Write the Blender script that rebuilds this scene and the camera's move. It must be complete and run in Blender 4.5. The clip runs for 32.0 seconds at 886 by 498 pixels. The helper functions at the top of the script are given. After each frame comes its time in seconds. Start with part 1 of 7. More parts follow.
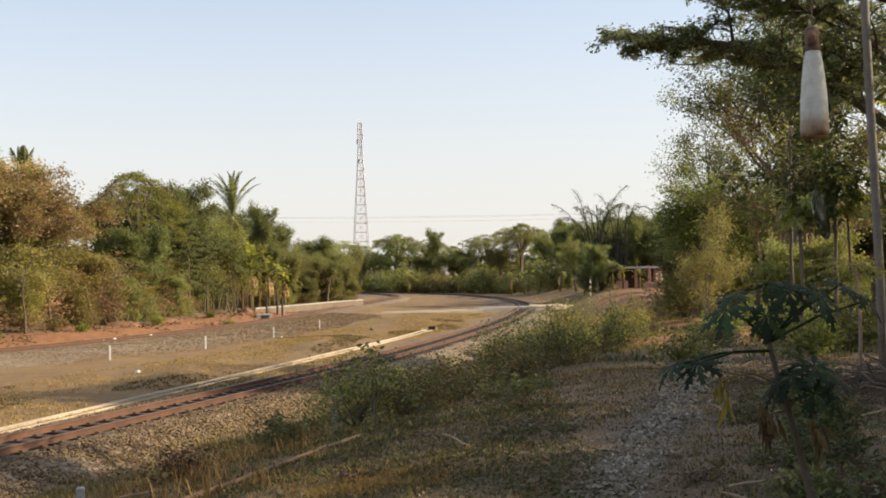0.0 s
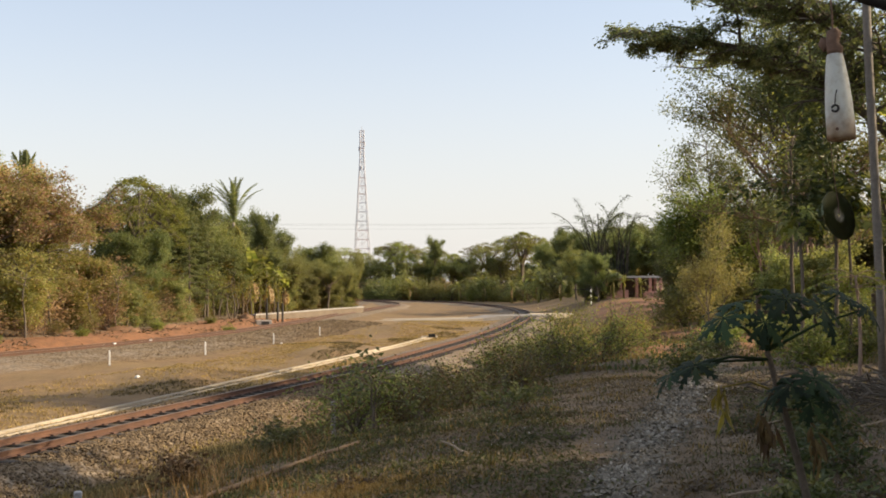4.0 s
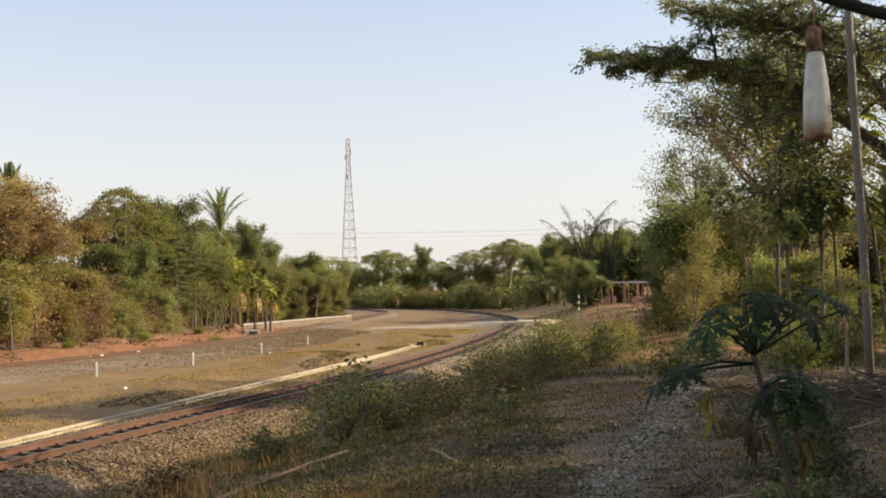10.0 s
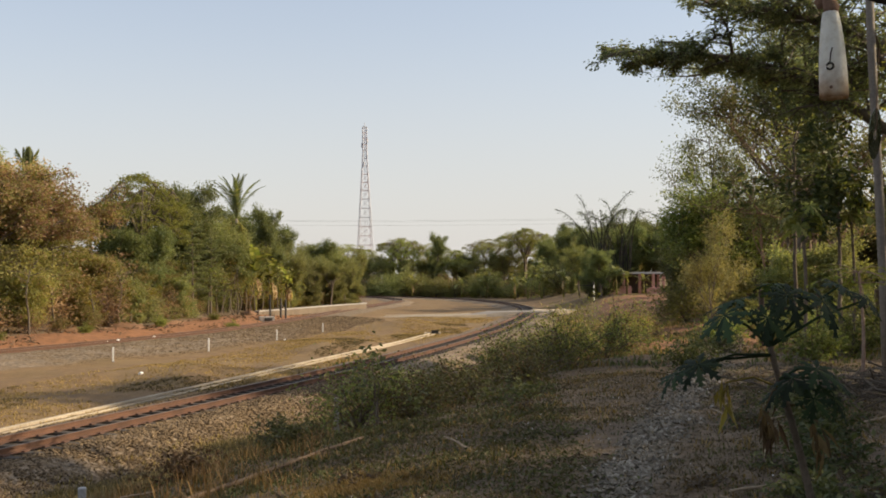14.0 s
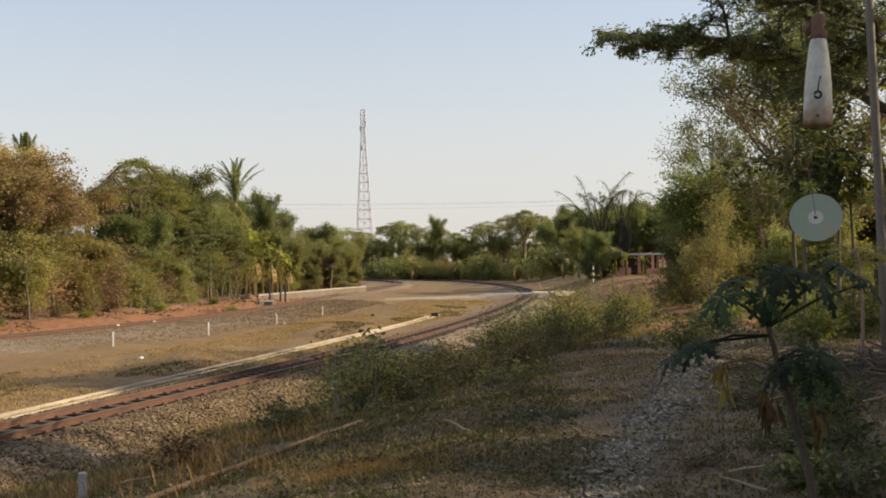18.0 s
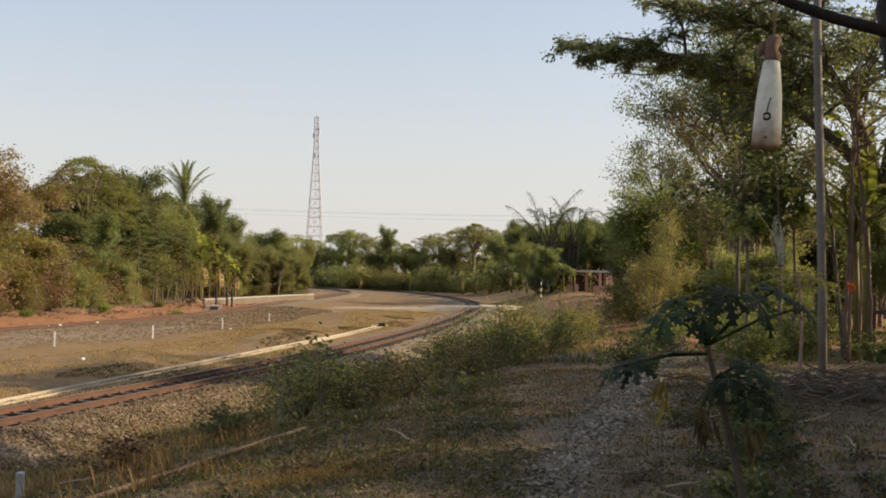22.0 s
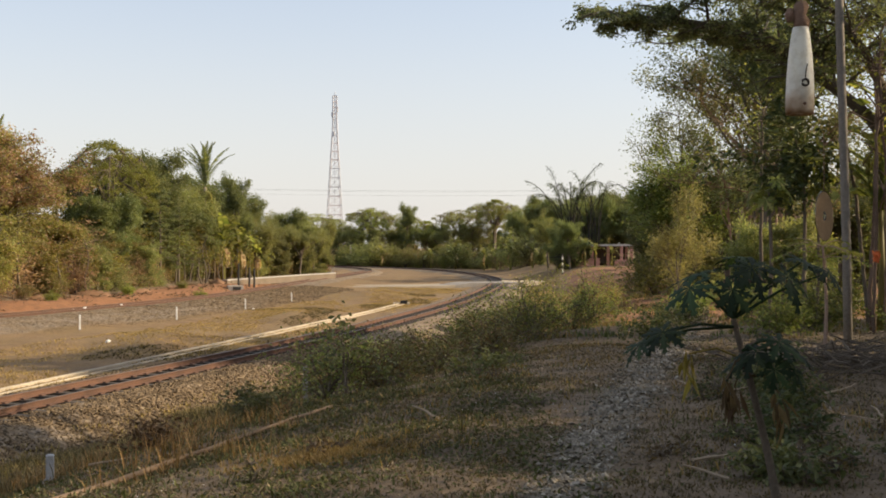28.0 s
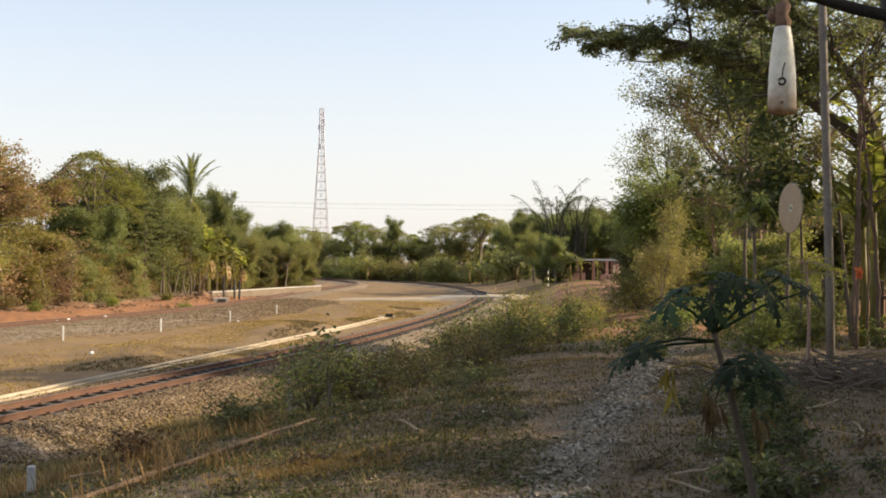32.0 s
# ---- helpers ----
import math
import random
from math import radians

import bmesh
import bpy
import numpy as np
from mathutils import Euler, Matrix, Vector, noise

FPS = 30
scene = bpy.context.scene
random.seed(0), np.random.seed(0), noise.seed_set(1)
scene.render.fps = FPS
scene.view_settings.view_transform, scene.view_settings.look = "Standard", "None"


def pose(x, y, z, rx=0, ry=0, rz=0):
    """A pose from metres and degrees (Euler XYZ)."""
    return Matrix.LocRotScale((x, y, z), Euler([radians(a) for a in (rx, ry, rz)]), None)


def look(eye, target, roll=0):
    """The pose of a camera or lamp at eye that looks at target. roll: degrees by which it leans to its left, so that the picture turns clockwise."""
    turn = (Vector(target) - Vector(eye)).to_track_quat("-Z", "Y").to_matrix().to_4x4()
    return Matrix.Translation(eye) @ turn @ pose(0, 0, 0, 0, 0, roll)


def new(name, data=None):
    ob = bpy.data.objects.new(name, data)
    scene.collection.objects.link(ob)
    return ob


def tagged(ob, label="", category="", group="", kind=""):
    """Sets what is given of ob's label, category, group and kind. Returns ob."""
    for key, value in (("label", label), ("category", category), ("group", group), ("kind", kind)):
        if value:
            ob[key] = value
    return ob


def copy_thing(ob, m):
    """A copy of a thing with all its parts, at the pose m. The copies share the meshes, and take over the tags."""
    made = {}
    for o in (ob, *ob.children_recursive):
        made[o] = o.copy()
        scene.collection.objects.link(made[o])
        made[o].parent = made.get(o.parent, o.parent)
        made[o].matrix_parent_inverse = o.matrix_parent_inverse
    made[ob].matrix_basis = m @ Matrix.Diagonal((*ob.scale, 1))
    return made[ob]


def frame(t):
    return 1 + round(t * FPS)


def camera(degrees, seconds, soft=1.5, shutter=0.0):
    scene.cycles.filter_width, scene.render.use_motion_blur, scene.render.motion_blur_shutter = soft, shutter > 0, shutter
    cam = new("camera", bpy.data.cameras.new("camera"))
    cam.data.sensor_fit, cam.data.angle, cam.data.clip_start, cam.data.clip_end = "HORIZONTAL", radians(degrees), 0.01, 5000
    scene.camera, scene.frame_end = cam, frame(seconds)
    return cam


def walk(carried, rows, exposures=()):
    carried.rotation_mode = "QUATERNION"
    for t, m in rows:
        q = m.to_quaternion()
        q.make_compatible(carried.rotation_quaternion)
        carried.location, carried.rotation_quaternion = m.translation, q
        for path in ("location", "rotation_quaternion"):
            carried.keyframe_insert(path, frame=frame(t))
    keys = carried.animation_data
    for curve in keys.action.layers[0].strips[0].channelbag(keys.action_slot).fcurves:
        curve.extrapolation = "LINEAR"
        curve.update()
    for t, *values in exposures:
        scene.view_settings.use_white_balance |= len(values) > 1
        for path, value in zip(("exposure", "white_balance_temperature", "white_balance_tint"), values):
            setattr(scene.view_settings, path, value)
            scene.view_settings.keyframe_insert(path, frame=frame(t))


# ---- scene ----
cam = camera(44.8, 32.0, soft=1.82, shutter=0.6)


def held(x, y, z, yaw, pitch, roll):
    """A hand-held camera: yaw to the left, pitch up, roll against the clock."""
    return pose(x, y, z, 90 + pitch, 0, yaw) @ pose(0, 0, 0, 0, 0, roll)


walk(cam, [
    (0, held(0.002, -0.005, 3.102, 0.00, 1.30, -0.80)),
    (0.5, held(0.004, -0.007, 3.103, -0.05, 1.24, -0.58)),
    (1, held(0.004, -0.008, 3.103, -0.25, 1.35, -0.64)),
    (1.5, held(0.004, -0.008, 3.102, -0.18, 1.43, -0.22)),
    (2, held(0.004, -0.007, 3.100, -0.15, 1.49, -0.37)),
    (2.5, held(0.005, -0.007, 3.098, 0.18, 1.70, -0.41)),
    (3, held(0.007, -0.006, 3.096, 0.18, 1.81, -0.29)),
    (3.5, held(0.010, -0.004, 3.094, 0.04, 1.68, -0.32)),
    (5.5, held(0.013, -0.001, 3.089, 0.26, 2.00, -0.26)),
    (6, held(0.014, -0.001, 3.090, 0.46, 2.04, -0.34)),
    (6.5, held(0.015, -0.002, 3.091, 0.29, 2.07, -0.48)),
    (7, held(0.016, -0.002, 3.090, 0.17, 2.01, -0.63)),
    (7.5, held(0.018, 0.000, 3.090, 0.13, 1.74, -0.65)),
    (8, held(0.021, 0.003, 3.091, 0.07, 1.73, -0.73)),
    (8.5, held(0.023, 0.003, 3.091, -0.16, 1.83, -0.73)),
    (9, held(0.024, 0.000, 3.092, -0.35, 2.04, -0.93)),
    (9.5, held(0.022, -0.003, 3.092, -0.77, 2.09, -1.16)),
    (10, held(0.019, -0.004, 3.092, -0.62, 2.12, -0.95)),
    (10.5, held(0.017, -0.002, 3.092, -0.44, 2.12, -0.87)),
    (11, held(0.017, 0.001, 3.091, -0.35, 2.22, -0.57)),
    (11.5, held(0.018, 0.003, 3.091, -0.26, 2.16, -0.51)),
    (12, held(0.018, 0.003, 3.091, -0.14, 1.84, -0.48)),
    (12.5, held(0.017, 0.002, 3.091, -0.20, 1.79, -0.63)),
    (13, held(0.014, -0.001, 3.091, -0.13, 1.98, -0.64)),
    (13.5, held(0.011, -0.005, 3.090, 0.10, 1.61, -0.46)),
    (15.5, held(0.013, -0.020, 3.091, 0.41, 1.41, -0.42)),
    (16, held(0.018, -0.018, 3.090, 0.58, 1.10, -0.52)),
    (16.5, held(0.022, -0.011, 3.087, 0.69, 0.78, -0.65)),
    (17, held(0.023, -0.001, 3.086, 0.40, 0.57, -0.57)),
    (17.5, held(0.022, 0.007, 3.087, 0.23, 0.39, -0.54)),
    (18, held(0.023, 0.012, 3.090, 0.18, 0.60, -0.79)),
    (18.5, held(0.027, 0.016, 3.092, 1.40, 1.53, -0.84)),
    (19, held(0.032, 0.012, 3.091, 3.66, 2.28, -1.47)),
    (19.5, held(0.034, -0.002, 3.088, 1.04, 2.58, -1.20)),
    (20, held(0.033, -0.020, 3.085, 1.04, 2.31, -0.37)),
    (20.5, held(0.028, -0.036, 3.085, 0.46, 1.29, 0.62)),
    (21, held(0.022, -0.051, 3.086, -1.27, 0.83, 1.01)),
    (21.5, held(0.017, -0.065, 3.087, -1.87, 0.40, 1.24)),
    (22, held(0.017, -0.076, 3.087, -2.50, 1.21, 1.18)),
    (22.5, held(0.019, -0.080, 3.086, -1.56, 1.18, 0.97)),
    (23, held(0.022, -0.077, 3.085, -0.88, 1.47, 0.93)),
    (23.5, held(0.019, -0.070, 3.085, -0.96, 1.22, 0.85)),
    (24, held(0.013, -0.059, 3.086, -0.82, 0.63, 1.07)),
    (24.5, held(0.007, -0.051, 3.087, -0.90, 0.57, 0.71)),
    (25, held(0.005, -0.048, 3.086, -1.09, 0.41, 0.60)),
    (25.5, held(0.004, -0.047, 3.086, -1.09, 0.32, 0.62)),
    (27.5, held(0.005, -0.056, 3.085, -1.16, -0.14, 0.36)),
    (28, held(0.006, -0.060, 3.091, -1.42, -0.05, 0.14)),
    (28.5, held(0.007, -0.061, 3.096, -1.12, -0.31, -0.08)),
    (29, held(0.008, -0.062, 3.098, -0.83, -0.39, 0.13)),
    (29.5, held(0.009, -0.066, 3.094, -1.26, 0.16, -0.30)),
    (30, held(0.011, -0.071, 3.089, -1.76, 0.06, -0.18)),
    (30.5, held(0.014, -0.075, 3.088, -1.72, -0.41, 0.03)),
    (31, held(0.017, -0.077, 3.088, -1.54, 0.04, 0.04)),
    (31.5, held(0.017, -0.081, 3.088, -2.40, 0.51, 0.15)),
    (32, held(0.017, -0.086, 3.088, -2.16, 0.68, 0.55)),
], exposures=[(0, 0.70, 6900, 10), (11, 0.68, 6900, 10), (12, 0.49, 6900, 10), (13.5, 0.43, 6900, 10), (15.5, 0.44, 6900, 10), (19, 0.46, 6900, 10), (22, 0.45, 6900, 10), (23, 0.52, 6900, 10), (25, 0.59, 6900, 10), (28, 0.60, 6900, 10), (30, 0.65, 6900, 10), (32, 0.82, 6900, 10)])

# ---- sky and sun ----
SUN_ELEVATION, SUN_AZIMUTH = 26.0, 87.0      # degrees; the azimuth clockwise from +y
world = bpy.data.worlds.new("sky")
scene.world = world
world.use_nodes = True
wn = world.node_tree.nodes
wl = world.node_tree.links
sky = wn.new("ShaderNodeTexSky")
sky.sky_type = "NISHITA"
sky.sun_disc = False
sky.sun_elevation = radians(SUN_ELEVATION)
sky.sun_rotation = radians(SUN_AZIMUTH)
sky.air_density, sky.dust_density, sky.ozone_density = 1.0, 1.4, 2.3
haze = wn.new("ShaderNodeMix")               # thin white haze over the whole sky
haze.data_type = "RGBA"
haze.inputs[0].default_value = 0.26
haze.inputs[7].default_value = (6.7, 6.75, 7.1, 1)
wl.new(sky.outputs["Color"], haze.inputs[6])
low = wn.new("ShaderNodeMix")                # the haze is thickest towards the horizon
low.data_type = "RGBA"
low.inputs[7].default_value = (4.5, 4.42, 4.5, 1)
way, up, height = wn.new("ShaderNodeTexCoord"), wn.new("ShaderNodeSeparateXYZ"), wn.new("ShaderNodeMapRange")
height.interpolation_type = "SMOOTHSTEP"
for slot, value in ((1, 0.0), (2, 0.3), (3, 0.75), (4, 0.0)):
    height.inputs[slot].default_value = value
wl.new(way.outputs["Generated"], up.inputs[0])
wl.new(up.outputs["Z"], height.inputs[0])
wl.new(height.outputs[0], low.inputs[0])
wl.new(haze.outputs[2], low.inputs[6])
wl.new(low.outputs[2], wn["Background"].inputs["Color"])
wn["Background"].inputs["Strength"].default_value = 0.12

sun = new("sun", bpy.data.lights.new("sun", "SUN"))
sun.data.energy = 5.0
sun.data.angle = radians(0.6)
sun.data.color = (1.0, 0.83, 0.6)
sun_way = Vector((math.sin(radians(SUN_AZIMUTH)) * math.cos(radians(SUN_ELEVATION)),
                  math.cos(radians(SUN_AZIMUTH)) * math.cos(radians(SUN_ELEVATION)), math.sin(radians(SUN_ELEVATION))))
sun.matrix_world = look(sun_way * 50, (0, 0, 0))
scene.view_settings.exposure = 0.0


# ---- materials ----
def material(name, rough=0.8, metal=0.0):
    m = bpy.data.materials.new(name)
    m.use_nodes = True
    b = m.node_tree.nodes["Principled BSDF"]
    b.inputs["Roughness"].default_value = rough
    b.inputs["Metallic"].default_value = metal
    return m, m.node_tree.nodes, m.node_tree.links, b


def node(nodes, kind, **values):
    n = nodes.new(kind)
    for k, v in values.items():
        n.inputs[k.replace("_", " ")].default_value = v
    return n


def noise_tex(nodes, links, scale, detail=4.0, rough=0.6, coords="Object"):
    tc = nodes.new("ShaderNodeTexCoord")
    n = node(nodes, "ShaderNodeTexNoise", Scale=scale, Detail=detail, Roughness=rough)
    links.new(tc.outputs[coords], n.inputs["Vector"])
    return n.outputs["Fac"]


def ramp(nodes, links, fac, stops):
    r = nodes.new("ShaderNodeValToRGB")
    el = r.color_ramp.elements
    while len(el) < len(stops):
        el.new(0.5)
    for e, (p, c) in zip(el, stops):
        e.position, e.color = p, (*c, 1)
    links.new(fac, r.inputs["Fac"])
    return r.outputs["Color"]


def mix(nodes, links, fac, a, b, how="MIX"):
    m = nodes.new("ShaderNodeMix")
    m.data_type, m.blend_type = "RGBA", how
    for value, i in ((fac, 0), (a, 6), (b, 7)):
        if isinstance(value, (int, float)):
            m.inputs[i].default_value = value
        elif isinstance(value, tuple):
            m.inputs[i].default_value = (*value, 1)
        else:
            links.new(value, m.inputs[i])
    return m.outputs[2]


def bump(nodes, links, b, height, strength, distance=0.02):
    n = node(nodes, "ShaderNodeBump", Strength=strength, Distance=distance)
    links.new(height, n.inputs["Height"])
    links.new(n.outputs["Normal"], b.inputs["Normal"])


def surface(name, dark, light, scale, fine=None, rough=0.85, metal=0.0, depth=0.3, spread=0.12, coords="Object"):
    """Two scales of noise between two colours, some change from piece to piece, and relief."""
    m, n, l, b = material(name, rough, metal)
    big = noise_tex(n, l, scale, coords=coords)
    small = noise_tex(n, l, fine or scale * 9, 6, 0.7, coords=coords)
    c = ramp(n, l, big, [(0.3, dark), (0.7, light)])
    c = mix(n, l, 0.45, c, ramp(n, l, small, [(0.25, tuple(v * 0.55 for v in dark)), (0.75, tuple(min(1, v * 1.25) for v in light))]))
    info = n.new("ShaderNodeObjectInfo")
    hs = n.new("ShaderNodeHueSaturation")
    mr = node(n, "ShaderNodeMapRange", To_Min=1 - spread, To_Max=1 + spread)
    l.new(info.outputs["Random"], mr.inputs["Value"])
    l.new(mr.outputs["Result"], hs.inputs["Value"])
    l.new(c, hs.inputs["Color"])
    l.new(hs.outputs["Color"], b.inputs["Base Color"])
    bump(n, l, b, small, depth)
    return m


def leaf_material(name, a, b_, c_, glow=0.35, rough=0.5):
    """Leaves: three colours leaf by leaf, some change over the crown, and light that shines through."""
    m, n, l, b = material(name, rough)
    geo = n.new("ShaderNodeNewGeometry")
    col = ramp(n, l, geo.outputs["Random Per Island"], [(0.0, a), (0.55, b_), (1.0, c_)])
    big = noise_tex(n, l, 0.6, 3)
    col = mix(n, l, 0.5, col, mix(n, l, 1.0, col, ramp(n, l, big, [(0.3, (0.55, 0.6, 0.55)), (0.7, (1.25, 1.15, 0.95))]), "MULTIPLY"))
    info = n.new("ShaderNodeObjectInfo")
    hs = n.new("ShaderNodeHueSaturation")
    mr = node(n, "ShaderNodeMapRange", To_Min=0.68, To_Max=1.25)
    mh = node(n, "ShaderNodeMapRange", To_Min=0.48, To_Max=0.515)
    l.new(info.outputs["Random"], mr.inputs["Value"])
    l.new(info.outputs["Random"], mh.inputs["Value"])
    l.new(mr.outputs["Result"], hs.inputs["Value"])
    l.new(mh.outputs["Result"], hs.inputs["Hue"])
    l.new(col, hs.inputs["Color"])
    l.new(hs.outputs["Color"], b.inputs["Base Color"])
    b.inputs["Specular IOR Level"].default_value = 0.25
    tr = n.new("ShaderNodeBsdfTranslucent")
    warm = mix(n, l, 1.0, hs.outputs["Color"], (1.3, 1.25, 0.65), "MULTIPLY")
    l.new(warm, tr.inputs["Color"])
    sh = n.new("ShaderNodeMixShader")
    sh.inputs[0].default_value = glow
    l.new(b.outputs[0], sh.inputs[1])
    l.new(tr.outputs[0], sh.inputs[2])
    l.new(sh.outputs[0], n["Material Output"].inputs["Surface"])
    return m


LEAF_GREEN = leaf_material("leaf_green", (0.165, 0.187, 0.0825), (0.242, 0.2618, 0.1188), (0.374, 0.3685, 0.187), 0.5)
LEAF_DARK = leaf_material("leaf_dark", (0.1155, 0.143, 0.0715), (0.1705, 0.2035, 0.099), (0.275, 0.2915, 0.143), 0.48)
LEAF_OLIVE = leaf_material("leaf_olive", (0.18, 0.185, 0.0682), (0.268, 0.255, 0.1), (0.38, 0.33, 0.15), 0.5)
LEAF_LIGHT = leaf_material("leaf_light", (0.17, 0.21, 0.062), (0.25, 0.28, 0.085), (0.36, 0.36, 0.14), 0.5)
# leaves for growth standing in shade, the shade darkening the colour
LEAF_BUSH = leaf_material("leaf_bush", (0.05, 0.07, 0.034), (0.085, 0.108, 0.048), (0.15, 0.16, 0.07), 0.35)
LEAF_BANK = leaf_material("leaf_bank", (0.105, 0.14, 0.05), (0.18, 0.22, 0.077), (0.3, 0.315, 0.125), 0.45)
# milder shaded leaf tone, again dimmed in the colour itself
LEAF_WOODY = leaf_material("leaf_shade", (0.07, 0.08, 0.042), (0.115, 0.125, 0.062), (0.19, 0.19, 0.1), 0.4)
LEAF_PALE = leaf_material("leaf_pale", (0.12, 0.105, 0.06), (0.19, 0.162, 0.09), (0.29, 0.24, 0.14), 0.4)
LEAF_BOUGH = leaf_material("leaf_bough", (0.1, 0.125, 0.075), (0.17, 0.195, 0.115), (0.29, 0.305, 0.18), 0.52)
# leaves of the right bank's scrub, its shade put into the colour
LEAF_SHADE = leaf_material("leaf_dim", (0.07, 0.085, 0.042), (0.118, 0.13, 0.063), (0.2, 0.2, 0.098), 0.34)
LEAF_DULL = leaf_material("leaf_withered", (0.08, 0.055, 0.032), (0.125, 0.085, 0.046), (0.19, 0.135, 0.07), 0.2, 0.9)
LEAF_DRY = leaf_material("leaf_dry", (0.32, 0.205, 0.13), (0.43, 0.295, 0.19), (0.53, 0.41, 0.28), 0.42, 0.8)
LEAF_STRAW = leaf_material("leaf_straw", (0.27, 0.27, 0.12), (0.4, 0.39, 0.18), (0.5, 0.48, 0.25), 0.45)
LEAF_YELLOW = leaf_material("leaf_yellow", (0.2, 0.17, 0.04), (0.3, 0.25, 0.06), (0.36, 0.33, 0.1), 0.4)
GRASS_DRY = leaf_material("grass_dry", (0.16, 0.115, 0.048), (0.29, 0.215, 0.09), (0.43, 0.335, 0.15), 0.35, 0.8)
# brighter, golden dry grass: the sunlight on one patch is in this colour
GRASS_SUNLIT = leaf_material("grass_sunlit", (0.26, 0.19, 0.07), (0.42, 0.32, 0.12), (0.56, 0.46, 0.2), 0.35, 0.8)
GRASS_TAN = leaf_material("grass_tan", (0.15, 0.1, 0.042), (0.32, 0.215, 0.085), (0.46, 0.33, 0.145), 0.2, 0.85)
GRASS_DULL = leaf_material("grass_dull", (0.08, 0.074, 0.038), (0.148, 0.13, 0.066), (0.26, 0.215, 0.112), 0.3, 0.85)
GRASS_GREEN = leaf_material("grass_green", (0.06, 0.08, 0.034), (0.1, 0.12, 0.048), (0.165, 0.175, 0.075), 0.3, 0.7)
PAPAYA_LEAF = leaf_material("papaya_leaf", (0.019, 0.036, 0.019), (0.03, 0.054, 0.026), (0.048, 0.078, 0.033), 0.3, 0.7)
BARK = surface("bark", (0.08, 0.06, 0.042), (0.17, 0.135, 0.1), 3, 40, 0.9, depth=0.6)
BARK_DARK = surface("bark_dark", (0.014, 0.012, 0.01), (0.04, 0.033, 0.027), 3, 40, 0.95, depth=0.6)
LITTER = leaf_material("leaf_litter", (0.1, 0.08, 0.053), (0.19, 0.15, 0.098), (0.32, 0.262, 0.18), 0.15, 0.9)
BARK_PALE = surface("bark_pale", (0.2, 0.17, 0.13), (0.34, 0.3, 0.24), 2, 30, 0.9, depth=0.5)
CONCRETE = surface("concrete", (0.28, 0.235, 0.17), (0.47, 0.4, 0.3), 0.8, 14, 0.9, depth=0.25)
WALL_PLASTER = surface("wall_plaster", (0.11, 0.08, 0.052), (0.22, 0.17, 0.12), 0.7, 12, 0.9, depth=0.3)
CONCRETE_GREY = surface("concrete_grey", (0.22, 0.2, 0.18), (0.36, 0.33, 0.29), 0.9, 18, 0.9, depth=0.3)
WHITE_PAINT = surface("white_paint", (0.6, 0.59, 0.55), (0.82, 0.81, 0.78), 3, 25, 0.7, depth=0.1)
RUST = surface("rail_rust", (0.045, 0.026, 0.019), (0.15, 0.072, 0.042), 2.0, 30, 0.85, depth=0.3)
STEEL = surface("rail_head", (0.06, 0.045, 0.035), (0.15, 0.115, 0.09), 1.2, 20, 0.5, 0.5, 0.05)
SLEEPER = surface("sleeper", (0.03, 0.025, 0.02), (0.085, 0.07, 0.056), 2, 24, 0.95, depth=0.6)
IRON_DARK = surface("dark_iron", (0.02, 0.02, 0.02), (0.06, 0.055, 0.05), 4, 40, 0.7, 0.3, 0.1)
# the mast's grey and red, paled by distance haze put into the colours
GALVANISED = surface("galvanised_steel", (0.4, 0.41, 0.46), (0.53, 0.54, 0.59), 0.6, 5, 0.6, 0.3, 0.05)
RED_PAINT = surface("red_paint", (0.47, 0.41, 0.43), (0.58, 0.51, 0.53), 0.6, 5, 0.65, depth=0.05)
PINK_PLASTER = surface("pink_plaster", (0.4, 0.2, 0.17), (0.58, 0.32, 0.27), 0.7, 9, 0.9, depth=0.2)
ROOF_SHEET = surface("roof_sheet", (0.35, 0.33, 0.31), (0.6, 0.57, 0.54), 0.7, 8, 0.7, depth=0.1)
DARK_WOOD = surface("dark_wood", (0.05, 0.035, 0.025), (0.12, 0.085, 0.06), 2, 22, 0.9, depth=0.4)
WOOD_PALE = surface("dry_wood", (0.2, 0.15, 0.1), (0.42, 0.33, 0.23), 2.5, 30, 0.9, depth=0.4)


